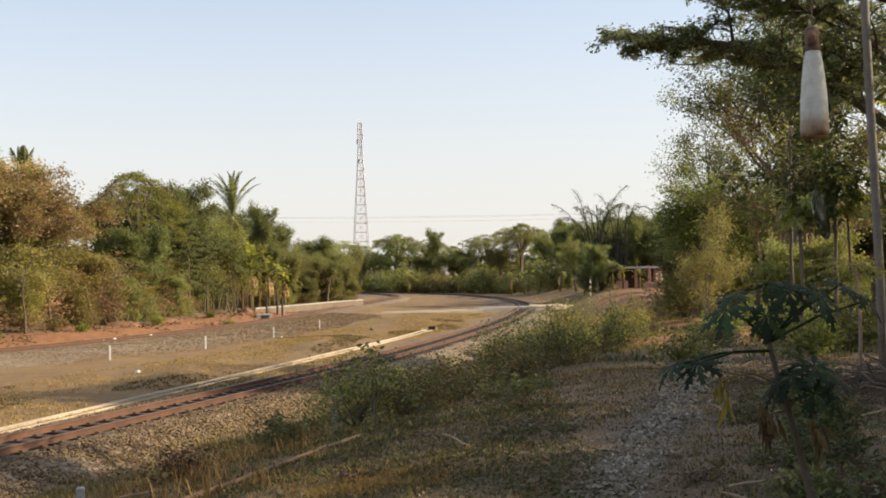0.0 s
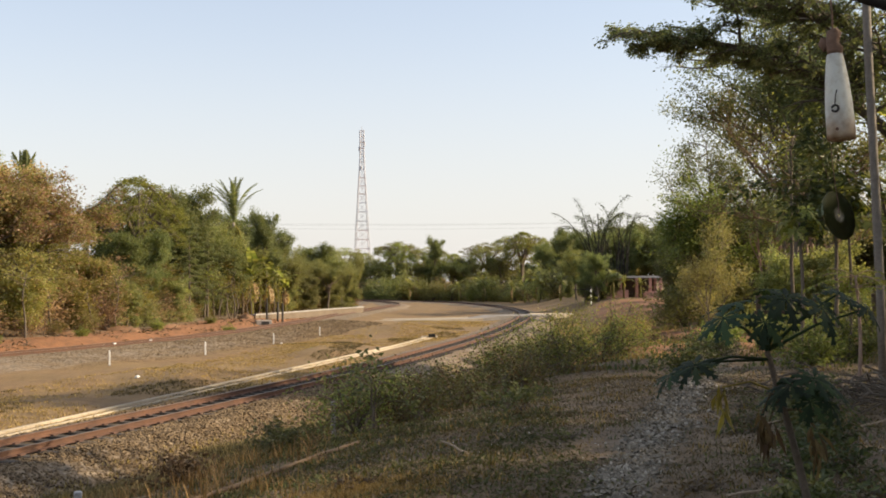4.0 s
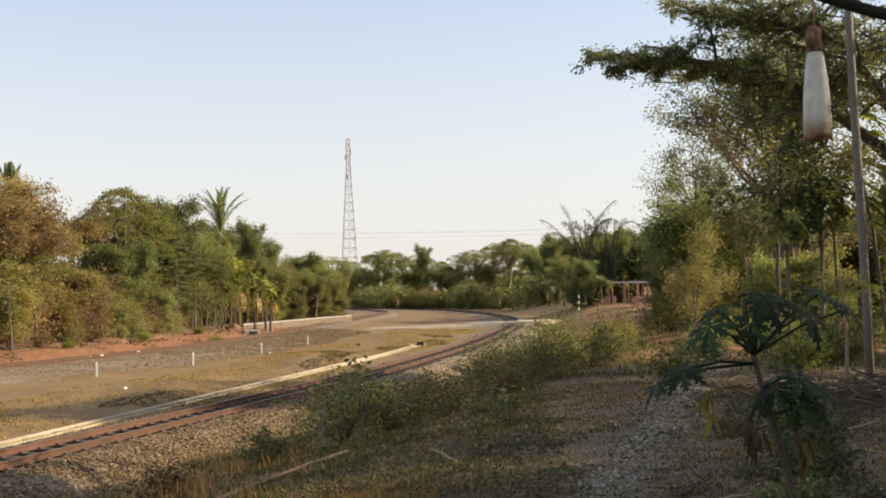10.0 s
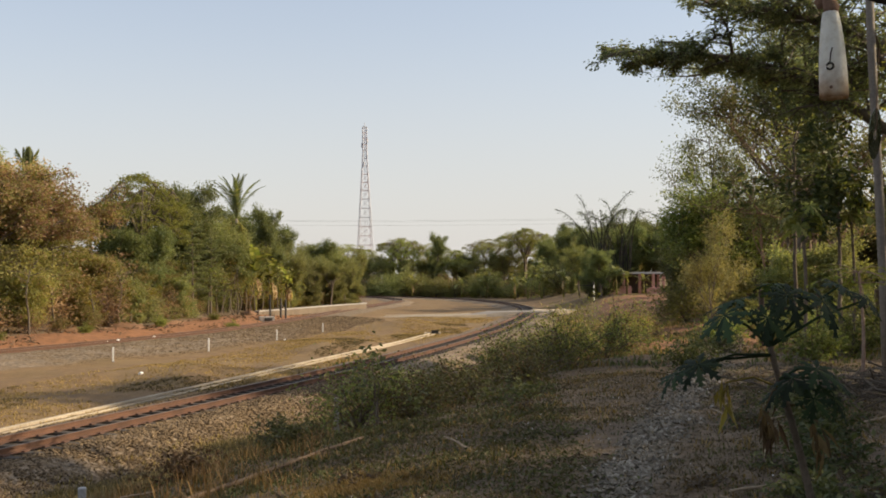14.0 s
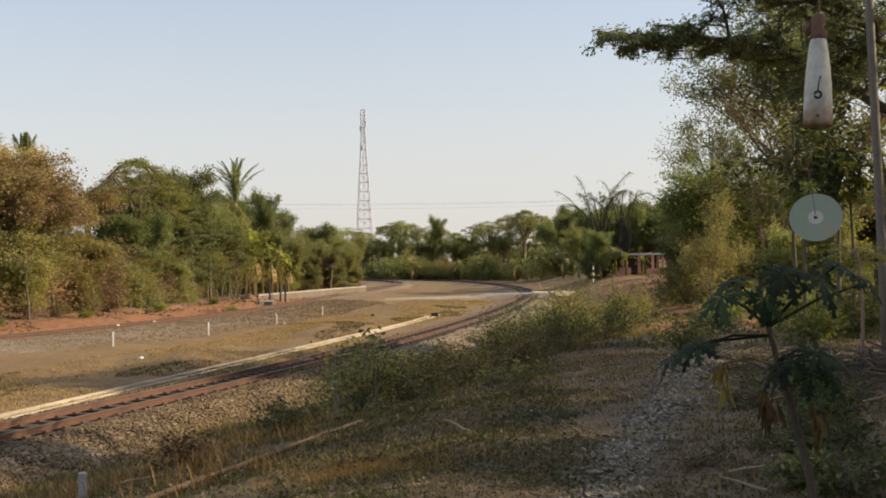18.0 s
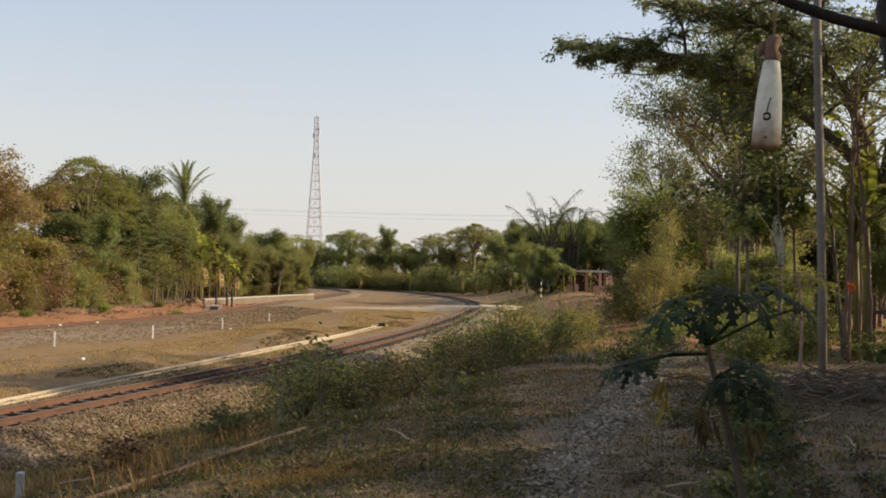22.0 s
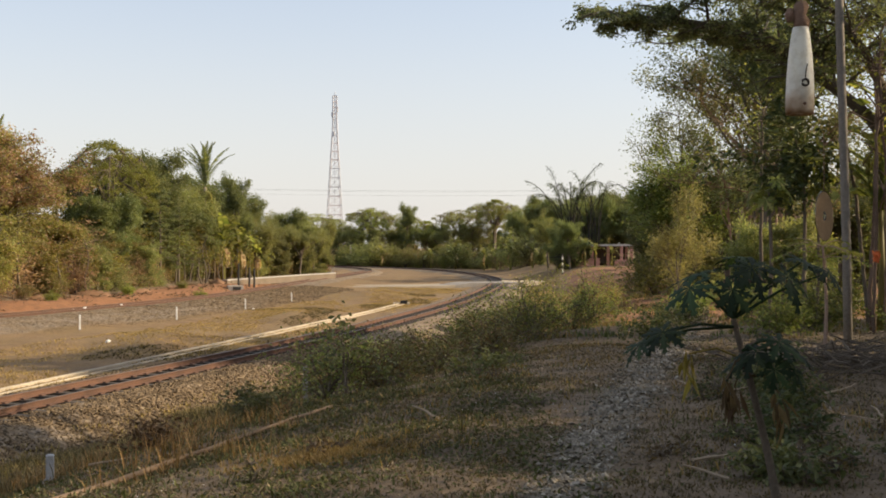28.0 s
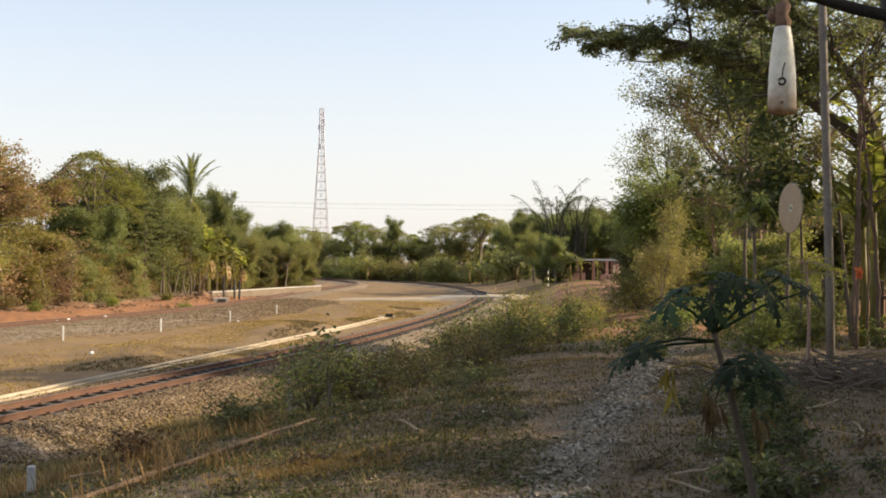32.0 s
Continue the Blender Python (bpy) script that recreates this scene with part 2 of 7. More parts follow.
def ground_material():
    """Soil with dry turf; the masks on the mesh lay out the gravel, the red earth, the footpath and the greener turf."""
    m, n, l, b = material("ground", 0.95)
    def mask(name):
        a = n.new("ShaderNodeAttribute")
        a.attribute_name = name
        return a.outputs["Fac"]
    big, mid, fine = noise_tex(n, l, 0.25, 5), noise_tex(n, l, 1.7, 6, 0.7), noise_tex(n, l, 14, 6, 0.75)
    peb = n.new("ShaderNodeTexVoronoi")
    peb.inputs["Scale"].default_value = 10
    tc = n.new("ShaderNodeTexCoord")
    l.new(tc.outputs["Object"], peb.inputs["Vector"])
    def edged(name, width=0.35):
        """A mask whose edge frays with the noise."""
        add = n.new("ShaderNodeMath")
        add.operation = "MULTIPLY_ADD"
        l.new(mid, add.inputs[0])
        add.inputs[1].default_value = 1.1
        l.new(mask(name), add.inputs[2])
        r = node(n, "ShaderNodeMapRange", From_Min=1.05 - width / 2, From_Max=1.05 + width / 2)
        l.new(add.outputs[0], r.inputs["Value"])
        return r.outputs["Result"]
    turf = ramp(n, l, mid, [(0.3, (0.1, 0.058, 0.025)), (0.5, (0.2, 0.118, 0.046)), (0.7, (0.3, 0.19, 0.078))])
    turf = mix(n, l, 0.5, turf, ramp(n, l, fine, [(0.3, (0.066, 0.04, 0.019)), (0.7, (0.25, 0.16, 0.073))]))
    turf = mix(n, l, ramp(n, l, big, [(0.45, (0, 0, 0)), (0.65, (0.55, 0.55, 0.55))]), turf, (0.19, 0.13, 0.052))
    shade = mix(n, l, 0.6, ramp(n, l, mid, [(0.3, (0.074, 0.055, 0.034)), (0.7, (0.195, 0.135, 0.08))]),
                ramp(n, l, fine, [(0.3, (0.06, 0.044, 0.028)), (0.7, (0.238, 0.166, 0.1))]))
    red = mix(n, l, 0.5, ramp(n, l, mid, [(0.32, (0.075, 0.036, 0.017)), (0.5, (0.225, 0.098, 0.039)), (0.68, (0.37, 0.175, 0.075))]),
              ramp(n, l, fine, [(0.3, (0.09, 0.039, 0.016)), (0.7, (0.35, 0.155, 0.062))]))
    grav = ramp(n, l, peb.outputs["Color"], [(0.1, (0.058, 0.043, 0.03)), (0.5, (0.185, 0.132, 0.08)), (0.9, (0.36, 0.275, 0.18))])
    grav = mix(n, l, 0.3, grav, ramp(n, l, mid, [(0.3, (0.1, 0.08, 0.057)), (0.7, (0.26, 0.21, 0.15))]))
    grav = mix(n, l, ramp(n, l, noise_tex(n, l, 0.9, 5), [(0.45, (0, 0, 0)), (0.62, (0.6, 0.6, 0.6))]), grav, turf)
    path = mix(n, l, 0.5, grav, ramp(n, l, mid, [(0.3, (0.13, 0.115, 0.095)), (0.7, (0.33, 0.295, 0.245))]))
    c = mix(n, l, edged("bank"), turf, shade)
    c = mix(n, l, edged("red"), c, red)
    c = mix(n, l, edged("gravel"), c, grav)
    c = mix(n, l, edged("path", 0.5), c, path)
    # darker along the middle of the track bed
    c = mix(n, l, mask("rail_gap_dark"), c, mix(n, l, 0.3, (0.035, 0.03, 0.026), c))
    l.new(c, b.inputs["Base Color"])
    h = mix(n, l, 0.5, fine, peb.outputs["Distance"])
    bump(n, l, b, h, 0.7, 0.05)
    return m


GROUND = ground_material()


# ---- mesh helpers ----
class Build:
    """Collects points and faces for one mesh."""

    def __init__(self):
        self.v, self.f, self.count = [], {}, 0

    def add(self, verts, faces):
        verts = np.asarray(verts, float).reshape(-1, 3)
        faces = np.asarray(faces, int)
        self.f.setdefault(faces.shape[1], []).append(faces + self.count)
        self.v.append(verts)
        self.count += len(verts)
        return self

    def mesh(self, name, mat, smooth=False):
        me = bpy.data.meshes.new(name)
        v = np.concatenate(self.v)
        groups = [np.concatenate(g) for g in self.f.values()]
        me.vertices.add(len(v))
        me.vertices.foreach_set("co", v.ravel())
        loops = np.concatenate([g.ravel() for g in groups])
        me.loops.add(len(loops))
        me.loops.foreach_set("vertex_index", loops.astype(np.int32))
        sizes = np.concatenate([np.full(len(g), g.shape[1]) for g in groups])
        me.polygons.add(len(sizes))
        me.polygons.foreach_set("loop_start", np.concatenate([[0], np.cumsum(sizes)[:-1]]).astype(np.int32))
        me.polygons.foreach_set("use_smooth", np.full(len(sizes), smooth))
        me.update(calc_edges=True)
        me.materials.append(mat)
        return me

    def tube(self, pts, radii, sides=6, caps=True):
        pts = np.asarray(pts, float)
        radii = np.broadcast_to(np.asarray(radii, float), (len(pts),))
        d = np.gradient(pts, axis=0)
        d /= np.linalg.norm(d, axis=1, keepdims=True) + 1e-9
        ref = np.array([0, 0, 1.0]) if abs(d[:, 2]).mean() < 0.8 else np.array([1.0, 0, 0])
        u = np.cross(d, ref)
        u /= np.linalg.norm(u, axis=1, keepdims=True) + 1e-9
        w = np.cross(d, u)
        a = np.linspace(0, 2 * np.pi, sides, endpoint=False)
        ring = (u[:, None] * np.cos(a)[None, :, None] + w[:, None] * np.sin(a)[None, :, None]) * radii[:, None, None] + pts[:, None]
        k, n = len(pts), sides
        i, j = np.meshgrid(np.arange(k - 1), np.arange(n), indexing="ij")
        q = np.stack([i * n + j, i * n + (j + 1) % n, (i + 1) * n + (j + 1) % n, (i + 1) * n + j], -1).reshape(-1, 4)
        self.add(ring.reshape(-1, 3), q)
        if caps:
            self.f.setdefault(sides, []).append(np.array([np.arange(n)[::-1], (k - 1) * n + np.arange(n)]) + self.count - k * n)
        return self

    def sweep(self, pts, profile, closed=True):
        """Sweep a profile of (sideways to the right, up) along a level path."""
        pts = np.asarray(pts, float)
        d = np.gradient(pts, axis=0)[:, :2]
        d /= np.linalg.norm(d, axis=1, keepdims=True)
        side = np.stack([d[:, 1], -d[:, 0], np.zeros(len(d))], 1)
        pr = np.asarray(profile, float)
        ring = pts[:, None] + side[:, None] * pr[None, :, :1] + np.array([0, 0, 1.0]) * pr[None, :, 1:]
        k, n = len(pts), len(pr)
        i, j = np.meshgrid(np.arange(k - 1), np.arange(n if closed else n - 1), indexing="ij")
        q = np.stack([i * n + j, (i + 1) * n + j, (i + 1) * n + (j + 1) % n, i * n + (j + 1) % n], -1).reshape(-1, 4)
        self.add(ring.reshape(-1, 3), q)
        if closed:
            self.f.setdefault(n, []).append(np.array([np.arange(n), (k - 1) * n + np.arange(n)[::-1]]) + self.count - k * n)
        return self

    def box(self, size, at=(0, 0, 0), bevel=0.0, turn=0.0):
        """A box with its base centre at a place, its upright and top edges cut by a bevel."""
        sx, sy, sz = size
        b = min(bevel, 0.45 * min(size)) if bevel else 0.0
        c, s = math.cos(radians(turn)), math.sin(radians(turn))
        def ring(inset, z):
            x, y = sx / 2 - inset, sy / 2 - inset
            e = b * 0.7
            p = [(-x + e, -y), (x - e, -y), (x, -y + e), (x, y - e), (x - e, y), (-x + e, y), (-x, y - e), (-x, -y + e)] if b else [(-x, -y), (x, -y), (x, y), (-x, y)]
            return [(at[0] + px * c - py * s, at[1] + px * s + py * c, at[2] + z) for px, py in p]
        rings = [ring(0, 0), ring(0, sz - b), ring(b, sz)] if b else [ring(0, 0), ring(0, sz)]
        n = len(rings[0])
        v = [p for r in rings for p in r]
        f = [[k * n + j, k * n + (j + 1) % n, (k + 1) * n + (j + 1) % n, (k + 1) * n + j] for k in range(len(rings) - 1) for j in range(n)]
        self.add(v, f)
        self.f.setdefault(n, []).append(np.array([list(range(n))[::-1], [(len(rings) - 1) * n + j for j in range(n)]]) + self.count - len(v))
        return self

    def beam(self, a, b, w, h=None):
        """A square bar from a to b."""
        a, b = Vector(a), Vector(b)
        h = h or w
        d = (b - a).normalized()
        ref = Vector((0, 0, 1)) if abs(d.z) < 0.9 else Vector((1, 0, 0))
        u = d.cross(ref).normalized() * w / 2
        t = u.cross(d).normalized() * h / 2
        v = [p + q for p in (a, b) for q in (-u - t, u - t, u + t, -u + t)]
        self.add([tuple(p) for p in v], [[0, 1, 5, 4], [1, 2, 6, 5], [2, 3, 7, 6], [3, 0, 4, 7], [3, 2, 1, 0], [4, 5, 6, 7]])
        return self

    def leaves(self, at, length, width, rng, up=0.35, droop=0.15, along=None):
        """A folded leaf at every place: stalk end, two sides and a tip that hangs a little."""
        at = np.asarray(at, float)
        n = len(at)
        L = (length * rng.uniform(0.6, 1.3, n))[:, None]
        W = (width * rng.uniform(0.7, 1.25, n))[:, None]
        d = rng.normal(size=(n, 3)) if along is None else along + rng.normal(size=(n, 3)) * 0.35
        d[:, 2] = d[:, 2] * 0.55 - droop
        d /= np.linalg.norm(d, axis=1, keepdims=True)
        nrm = rng.normal(size=(n, 3)) + np.array([0, 0, up * 3])
        s = np.cross(d, nrm)
        s /= np.linalg.norm(s, axis=1, keepdims=True) + 1e-9
        nn = np.cross(s, d)
        mid = at + d * L * 0.45
        v = np.stack([at, mid + s * W / 2 + nn * W * 0.12, at + d * L - nn * L * 0.12, mid - s * W / 2 + nn * W * 0.12], 1)
        f = np.arange(n * 4).reshape(n, 4)
        return self.add(v.reshape(-1, 3), f)


def part(name, build, mat, parent=None, label="", smooth=False, mesh=None):
    ob = new(name, mesh or build.mesh(name, mat, smooth))
    if parent:
        ob.parent = parent
    if label:
        ob["label"] = label
    return ob


def thing(name, label, category, at=(0, 0, 0), turn=0.0, group=""):
    ob = new(name)
    ob.empty_display_size = 0.2
    ob.matrix_world = pose(*at, 0, 0, turn)
    ob.matrix_basis = pose(*at, 0, 0, turn)
    return tagged(ob, label, category, group)


def structure(name, build, mat, label, category, smooth=False):
    return tagged(part(name, build, mat, smooth=smooth), label, category, kind="structure")


def vnoise(x, y, seed=0):
    """Smooth value noise on a plane, -1 to 1."""
    xi, yi = np.floor(x).astype(np.int64), np.floor(y).astype(np.int64)
    fx, fy = x - xi, y - yi
    fx, fy = fx * fx * (3 - 2 * fx), fy * fy * (3 - 2 * fy)
    def h(i, j):
        k = (i * 374761393 + j * 668265263 + seed * 1442695041) & 0xFFFFFFFF
        k = ((k ^ (k >> 13)) * 1274126177) & 0xFFFFFFFF
        return ((k ^ (k >> 16)) & 0xFFFF) / 32767.5 - 1
    return (h(xi, yi) * (1 - fx) + h(xi + 1, yi) * fx) * (1 - fy) + (h(xi, yi + 1) * (1 - fx) + h(xi + 1, yi + 1) * fx) * fy


def spline(points, step):
    """A smooth path through plan points, resampled at an even step."""
    p = np.asarray(points, float)
    p = np.vstack([2 * p[0] - p[1], p, 2 * p[-1] - p[-2]])
    out = []
    for i in range(1, len(p) - 2):
        u = np.linspace(0, 1, 24, endpoint=False)[:, None]
        a, b, c, d = p[i - 1], p[i], p[i + 1], p[i + 2]
        out.append(0.5 * (2 * b + (c - a) * u + (2 * a - 5 * b + 4 * c - d) * u ** 2 + (3 * b - a - 3 * c + d) * u ** 3))
    q = np.vstack(out + [p[-2:-1]])
    s = np.concatenate([[0], np.cumsum(np.linalg.norm(np.diff(q, axis=0), axis=1))])
    t = np.arange(0, s[-1], step)
    return np.stack([np.interp(t, s, q[:, k]) for k in range(q.shape[1])], 1)


def smoothstep(a, b, x):
    u = np.clip((x - a) / (b - a), 0, 1)
    return u * u * (3 - 2 * u)


# ---- plan: the two tracks, the drain, the lie of the land ----
NEAR_RAIL = [(-16.5, -14), (-13.5, -2), (-11.2, 8.5), (-8.3, 19.5), (-5.1, 30.0), (-2.0, 41.0), (0.6, 52.1), (2.75, 62.5), (5.0, 75.5), (7.2, 91), (8.35, 104),
             (8.5, 118), (6.9, 136), (2.2, 160), (-6.5, 178), (-15, 189), (-32, 203), (-62, 222)]
SIDING_RAIL = [(-34, 15), (-27, 30), (-19.7, 47), (-16.8, 54.4), (-14.9, 61), (-12.9, 70.1), (-11.2, 85), (-9.9, 103), (-8.4, 121), (-7.0, 136), (-6.2, 148),
               (-7.0, 159), (-10, 172), (-16, 183), (-32, 197), (-62, 216)]
DRAIN = [(-13.2, 12), (-11.8, 18.5), (-10.25, 24.7), (-8.75, 31.1), (-6.65, 40.2), (-4.4, 50), (-2.6, 57.8), (-0.85, 67.0)]
near_rail = spline(NEAR_RAIL, 0.6)
siding_rail = spline(SIDING_RAIL, 0.6)
drain_line = spline(DRAIN, 0.5)


def offset(path, d):
    """A plan path shifted to its right."""
    g = np.gradient(path, axis=0)
    g /= np.linalg.norm(g, axis=1, keepdims=True)
    return path + np.stack([g[:, 1], -g[:, 0]], 1) * d


NEAR_LINE = near_rail[near_rail[:, 1] < 117]
SIDING_LINE = siding_rail[siding_rail[:, 1] < 147]


def land(x, y, rough=1.0):
    """The height of the ground."""
    x, y = np.asarray(x, float), np.asarray(y, float)
    dx = (x - np.interp(y, NEAR_LINE[:, 1], NEAR_LINE[:, 0])) * 0.95
    ds = x - np.interp(y, SIDING_LINE[:, 1], SIDING_LINE[:, 0])
    far = smoothstep(105, 135, y)
    right = 1.6 - 0.25 * smoothstep(12, 45, y) - 0.15 * smoothstep(45, 100, y) + 0.012 * np.clip(x - 12, 0, 80)
    z_r = -0.55 + (right + 0.55) * smoothstep(2.0, 11.5 - 3.0 * smoothstep(30, 80, y), dx) ** 0.8
    z_l = -0.42 + 0.0 * x
    bank = smoothstep(-1.8, -4.5, ds) * 0.55 + smoothstep(-6, -16, ds) * 1.0
    z_l = z_l + bank + smoothstep(-3.2, -0.5, ds) * smoothstep(7.5, 1.5, ds) * 0.3
    z = np.where(dx > 0, z_r, z_l)
    z = np.where(np.abs(dx) < 2.0, -0.55, z)
    z = z * (1 - far) + (-0.35 + 1.6 * smoothstep(10, 20, x - 0.0) + 0.02 * np.clip(-x - 20, 0, 60)) * far
    bumpy = vnoise(x * 0.35, y * 0.35, 3) * 0.1 + vnoise(x * 1.1, y * 1.1, 5) * 0.045 + vnoise(x * 4.0, y * 4.0, 8) * 0.018
    keep = smoothstep(1.2, 4.0, np.abs(dx)) * smoothstep(0.3, 2.0, np.abs(ds + 0.5))
    mound = 0.45 * np.exp(-((x + 2.6) / 2.6) ** 2 - ((y - 77) / 4.0) ** 2) + 0.3 * np.exp(-((x + 6.0) / 1.6) ** 2 - ((y - 56) / 5.0) ** 2) + 0.25 * np.exp(-((x + 9.5) / 1.2) ** 2 - ((y - 40) / 5.0) ** 2)
    z = z + mound * smoothstep(-1.8, -3.2, dx)
    beside = smoothstep(0.3, 1.3, np.abs(x - np.interp(y, drain_line[:, 1], drain_line[:, 0]))) + (y > 69)
    z = np.where(np.abs(dx + 4) < 3, np.clip(beside, 0, 1) * (z + 0.42) - 0.42, z)
    rough = rough * np.where(np.abs(dx + 4) < 3, np.clip(beside, 0, 1), 1)
    return z + bumpy * rough * (0.25 + 0.75 * keep)


def path_line(y):
    """The middle of the footpath on the bank."""
    return np.interp(y, [0, 5, 6.7, 9, 13.2, 17.5, 24, 32, 45, 70], [0.4, 0.72, 0.92, 1.6, 2.9, 4.3, 6.2, 8.0, 9.9, 12.5])


def ground():
    xs = np.concatenate([-np.geomspace(4200, 62, 16), np.arange(-60, -14, 0.8), np.arange(-14, 12, 0.22), np.arange(12, 40, 0.8), np.geomspace(41, 4200, 18)])
    ys = np.concatenate([-np.geomspace(4200, 12, 14), np.arange(-11, 3, 0.7), np.arange(3, 36, 0.22), np.arange(36, 130, 0.6), np.arange(130, 260, 3), np.geomspace(265, 4200, 16)])
    X, Y = np.meshgrid(xs, ys)
    Z = land(X, Y)
    n, k = len(xs), len(ys)
    i, j = np.meshgrid(np.arange(k - 1), np.arange(n - 1), indexing="ij")
    q = np.stack([i * n + j, i * n + j + 1, (i + 1) * n + j + 1, (i + 1) * n + j], -1).reshape(-1, 4)
    b = Build().add(np.stack([X, Y, Z], -1).reshape(-1, 3), q)
    ob = structure("ground", b, GROUND, "dry grassy earth bank beside the railway curve", "ground", smooth=True)
    dx = X - np.interp(Y, NEAR_LINE[:, 1], NEAR_LINE[:, 0])
    ds = X - np.interp(Y, SIDING_LINE[:, 1], SIDING_LINE[:, 0])
    masks = {
        "path": np.exp(-((X - path_line(Y)) / (0.2 + 0.007 * Y)) ** 2) * smoothstep(34, 20, Y),
        "bank": np.maximum(smoothstep(1.5, 4.5, dx) * smoothstep(70, 25, Y), 0.8 * smoothstep(-4.0, -6.5, ds)),
        "red": np.maximum(smoothstep(-1.6, -2.4, ds) * smoothstep(-8.5, -4.5, ds) * (Y < 135),
                          0.85 * smoothstep(4, 7, dx) * smoothstep(17, 28, Y) * smoothstep(120, 90, Y)),
        "gravel": np.clip(smoothstep(-2.2, -1.2, ds) * smoothstep(6.2 - 3.2 * smoothstep(60, 78, Y), 4.6 - 2.6 * smoothstep(60, 78, Y), ds) * (Y < 140)
                          + smoothstep(3.2, 1.7, np.abs(dx + 0.3)) * (Y < 118), 0, 1),
    }
    for name, value in masks.items():
        a = ob.data.attributes.new(name, "FLOAT", "POINT")
        a.data.foreach_set("value", np.clip(value, 0, 1).ravel().astype(np.float32))


ground()


# ---- the railway ----
def bed(name, rail, lo, hi, label):
    """A ballast bed under a track whose right-hand rail follows the given line."""
    mid = offset(rail, -0.533)[lo:hi]
    prof = [(-2.9, -0.75), (-2.2, -0.45), (-1.55, -0.2), (-0.95, -0.17), (-0.5, -0.2), (0, -0.21), (0.5, -0.2), (0.95, -0.17), (1.55, -0.2), (2.2, -0.45), (2.9, -0.75)]
    b = Build().sweep(np.column_stack([mid, np.zeros(len(mid))]), prof, closed=False)
    v = b.v[0]
    v[:, 2] += vnoise(v[:, 0] * 2.2, v[:, 1] * 2.2, 11) * 0.035
    ob = structure(name, b, GROUND, label, "track bed", smooth=True)
    across = np.tile([abs(p[0]) for p in prof], len(mid))
    # the second mask darkens the bed between the rails
    for m, value in (("gravel", np.ones(len(v))), ("rail_gap_dark", 0.9 * smoothstep(1.1, 0.6, across))):
        a = ob.data.attributes.new(m, "FLOAT", "POINT")
        a.data.foreach_set("value", value.astype(np.float32))


bed("track_bed_1", near_rail, 0, 420, "grey-brown crushed stone ballast under the main track")
bed("track_bed_2", siding_rail, 0, 420, "grey crushed stone ballast under the second track")

RAIL = [(-0.06, -0.14), (0.06, -0.14), (0.06, -0.128), (0.012, -0.112), (0.012, -0.046), (0.036, -0.036), (0.036, -0.006),
        (-0.036, -0.006), (-0.036, -0.036), (-0.012, -0.046), (-0.012, -0.112), (-0.06, -0.128)]
HEAD = [(-0.03, -0.008), (0.03, -0.008), (0.028, 0.0), (-0.028, 0.0)]
SLEEPER_MESH = Build().box((2.0, 0.22, 0.15), bevel=0.02).mesh("sleeper", SLEEPER)
CLIP_MESH = Build().box((0.26, 0.16, 0.03), (0, 0, 0.148), 0.012).mesh("tie_plate", RUST)


def railway(rail, ends, label, sleepers):
    track = thing("railway_track", label, "railway track")
    level = lambda p: np.column_stack([p, np.zeros(len(p))])
    for d in (0.0, -1.067):
        line = level(offset(rail, d)[ends[0]:ends[1]])
        r = part("rail", Build().sweep(line, RAIL), RUST, track, "rusty brown steel rail")
        part("running_surface", Build().sweep(line, HEAD), STEEL, r, "dull worn steel top of the rail")
    mid = offset(rail, -0.533)
    g = np.gradient(mid, axis=0)
    for k in range(*sleepers):
        turn = math.atan2(g[k, 1], g[k, 0]) - math.pi / 2
        s = part("sleeper", None, None, track, mesh=SLEEPER_MESH)
        s.matrix_basis = pose(mid[k, 0], mid[k, 1], -0.292 + 0.004 * math.sin(k * 7.3), 0, 0, math.degrees(turn))
        for side in (-0.533, 0.533):
            if k < 110 and rail is near_rail:
                part("tie_plate", None, None, s, mesh=CLIP_MESH).matrix_basis = pose(side, 0, 0)
    return track


railway(near_rail, (0, 420), "rusty single railway track in a long curve", (14, 205))
railway(siding_rail, (0, 420), "rusty railway track half buried in ballast", (30, 170))


def loose_stones(name, places, size, label, mat, seed):
    """Broken stones strewn on the ground, one object."""
    rng = np.random.default_rng(seed)
    base = np.array([(1, 0, 0), (-1, 0, 0), (0, 1, 0), (0, -1, 0), (0, 0, 1), (0, 0, -1)], float)
    tri = np.array([(0, 2, 4), (2, 1, 4), (1, 3, 4), (3, 0, 4), (2, 0, 5), (1, 2, 5), (3, 1, 5), (0, 3, 5)])
    n = len(places)
    s = size * rng.uniform(0.45, 1.35, n) ** 1.3
    v = base[None] * rng.uniform(0.55, 1.25, (n, 6, 1)) * np.array([1, 0.85, 0.6])
    a = rng.uniform(0, 6.28, n)
    c, sn = np.cos(a)[:, None], np.sin(a)[:, None]
    t = rng.normal(size=(n, 2)) * 0.4
    x = v[..., 0] * c - v[..., 1] * sn
    y = v[..., 0] * sn + v[..., 1] * c
    z = v[..., 2] + x * t[:, :1] + y * t[:, 1:]
    v = np.stack([x, y, z], -1) * s[:, None, None] + places[:, None]
    b = Build().add(v.reshape(-1, 3), (tri[None] + 6 * np.arange(n)[:, None, None]).reshape(-1, 3))
    return tagged(part(name, b, mat), label, "gravel", kind="stuff")


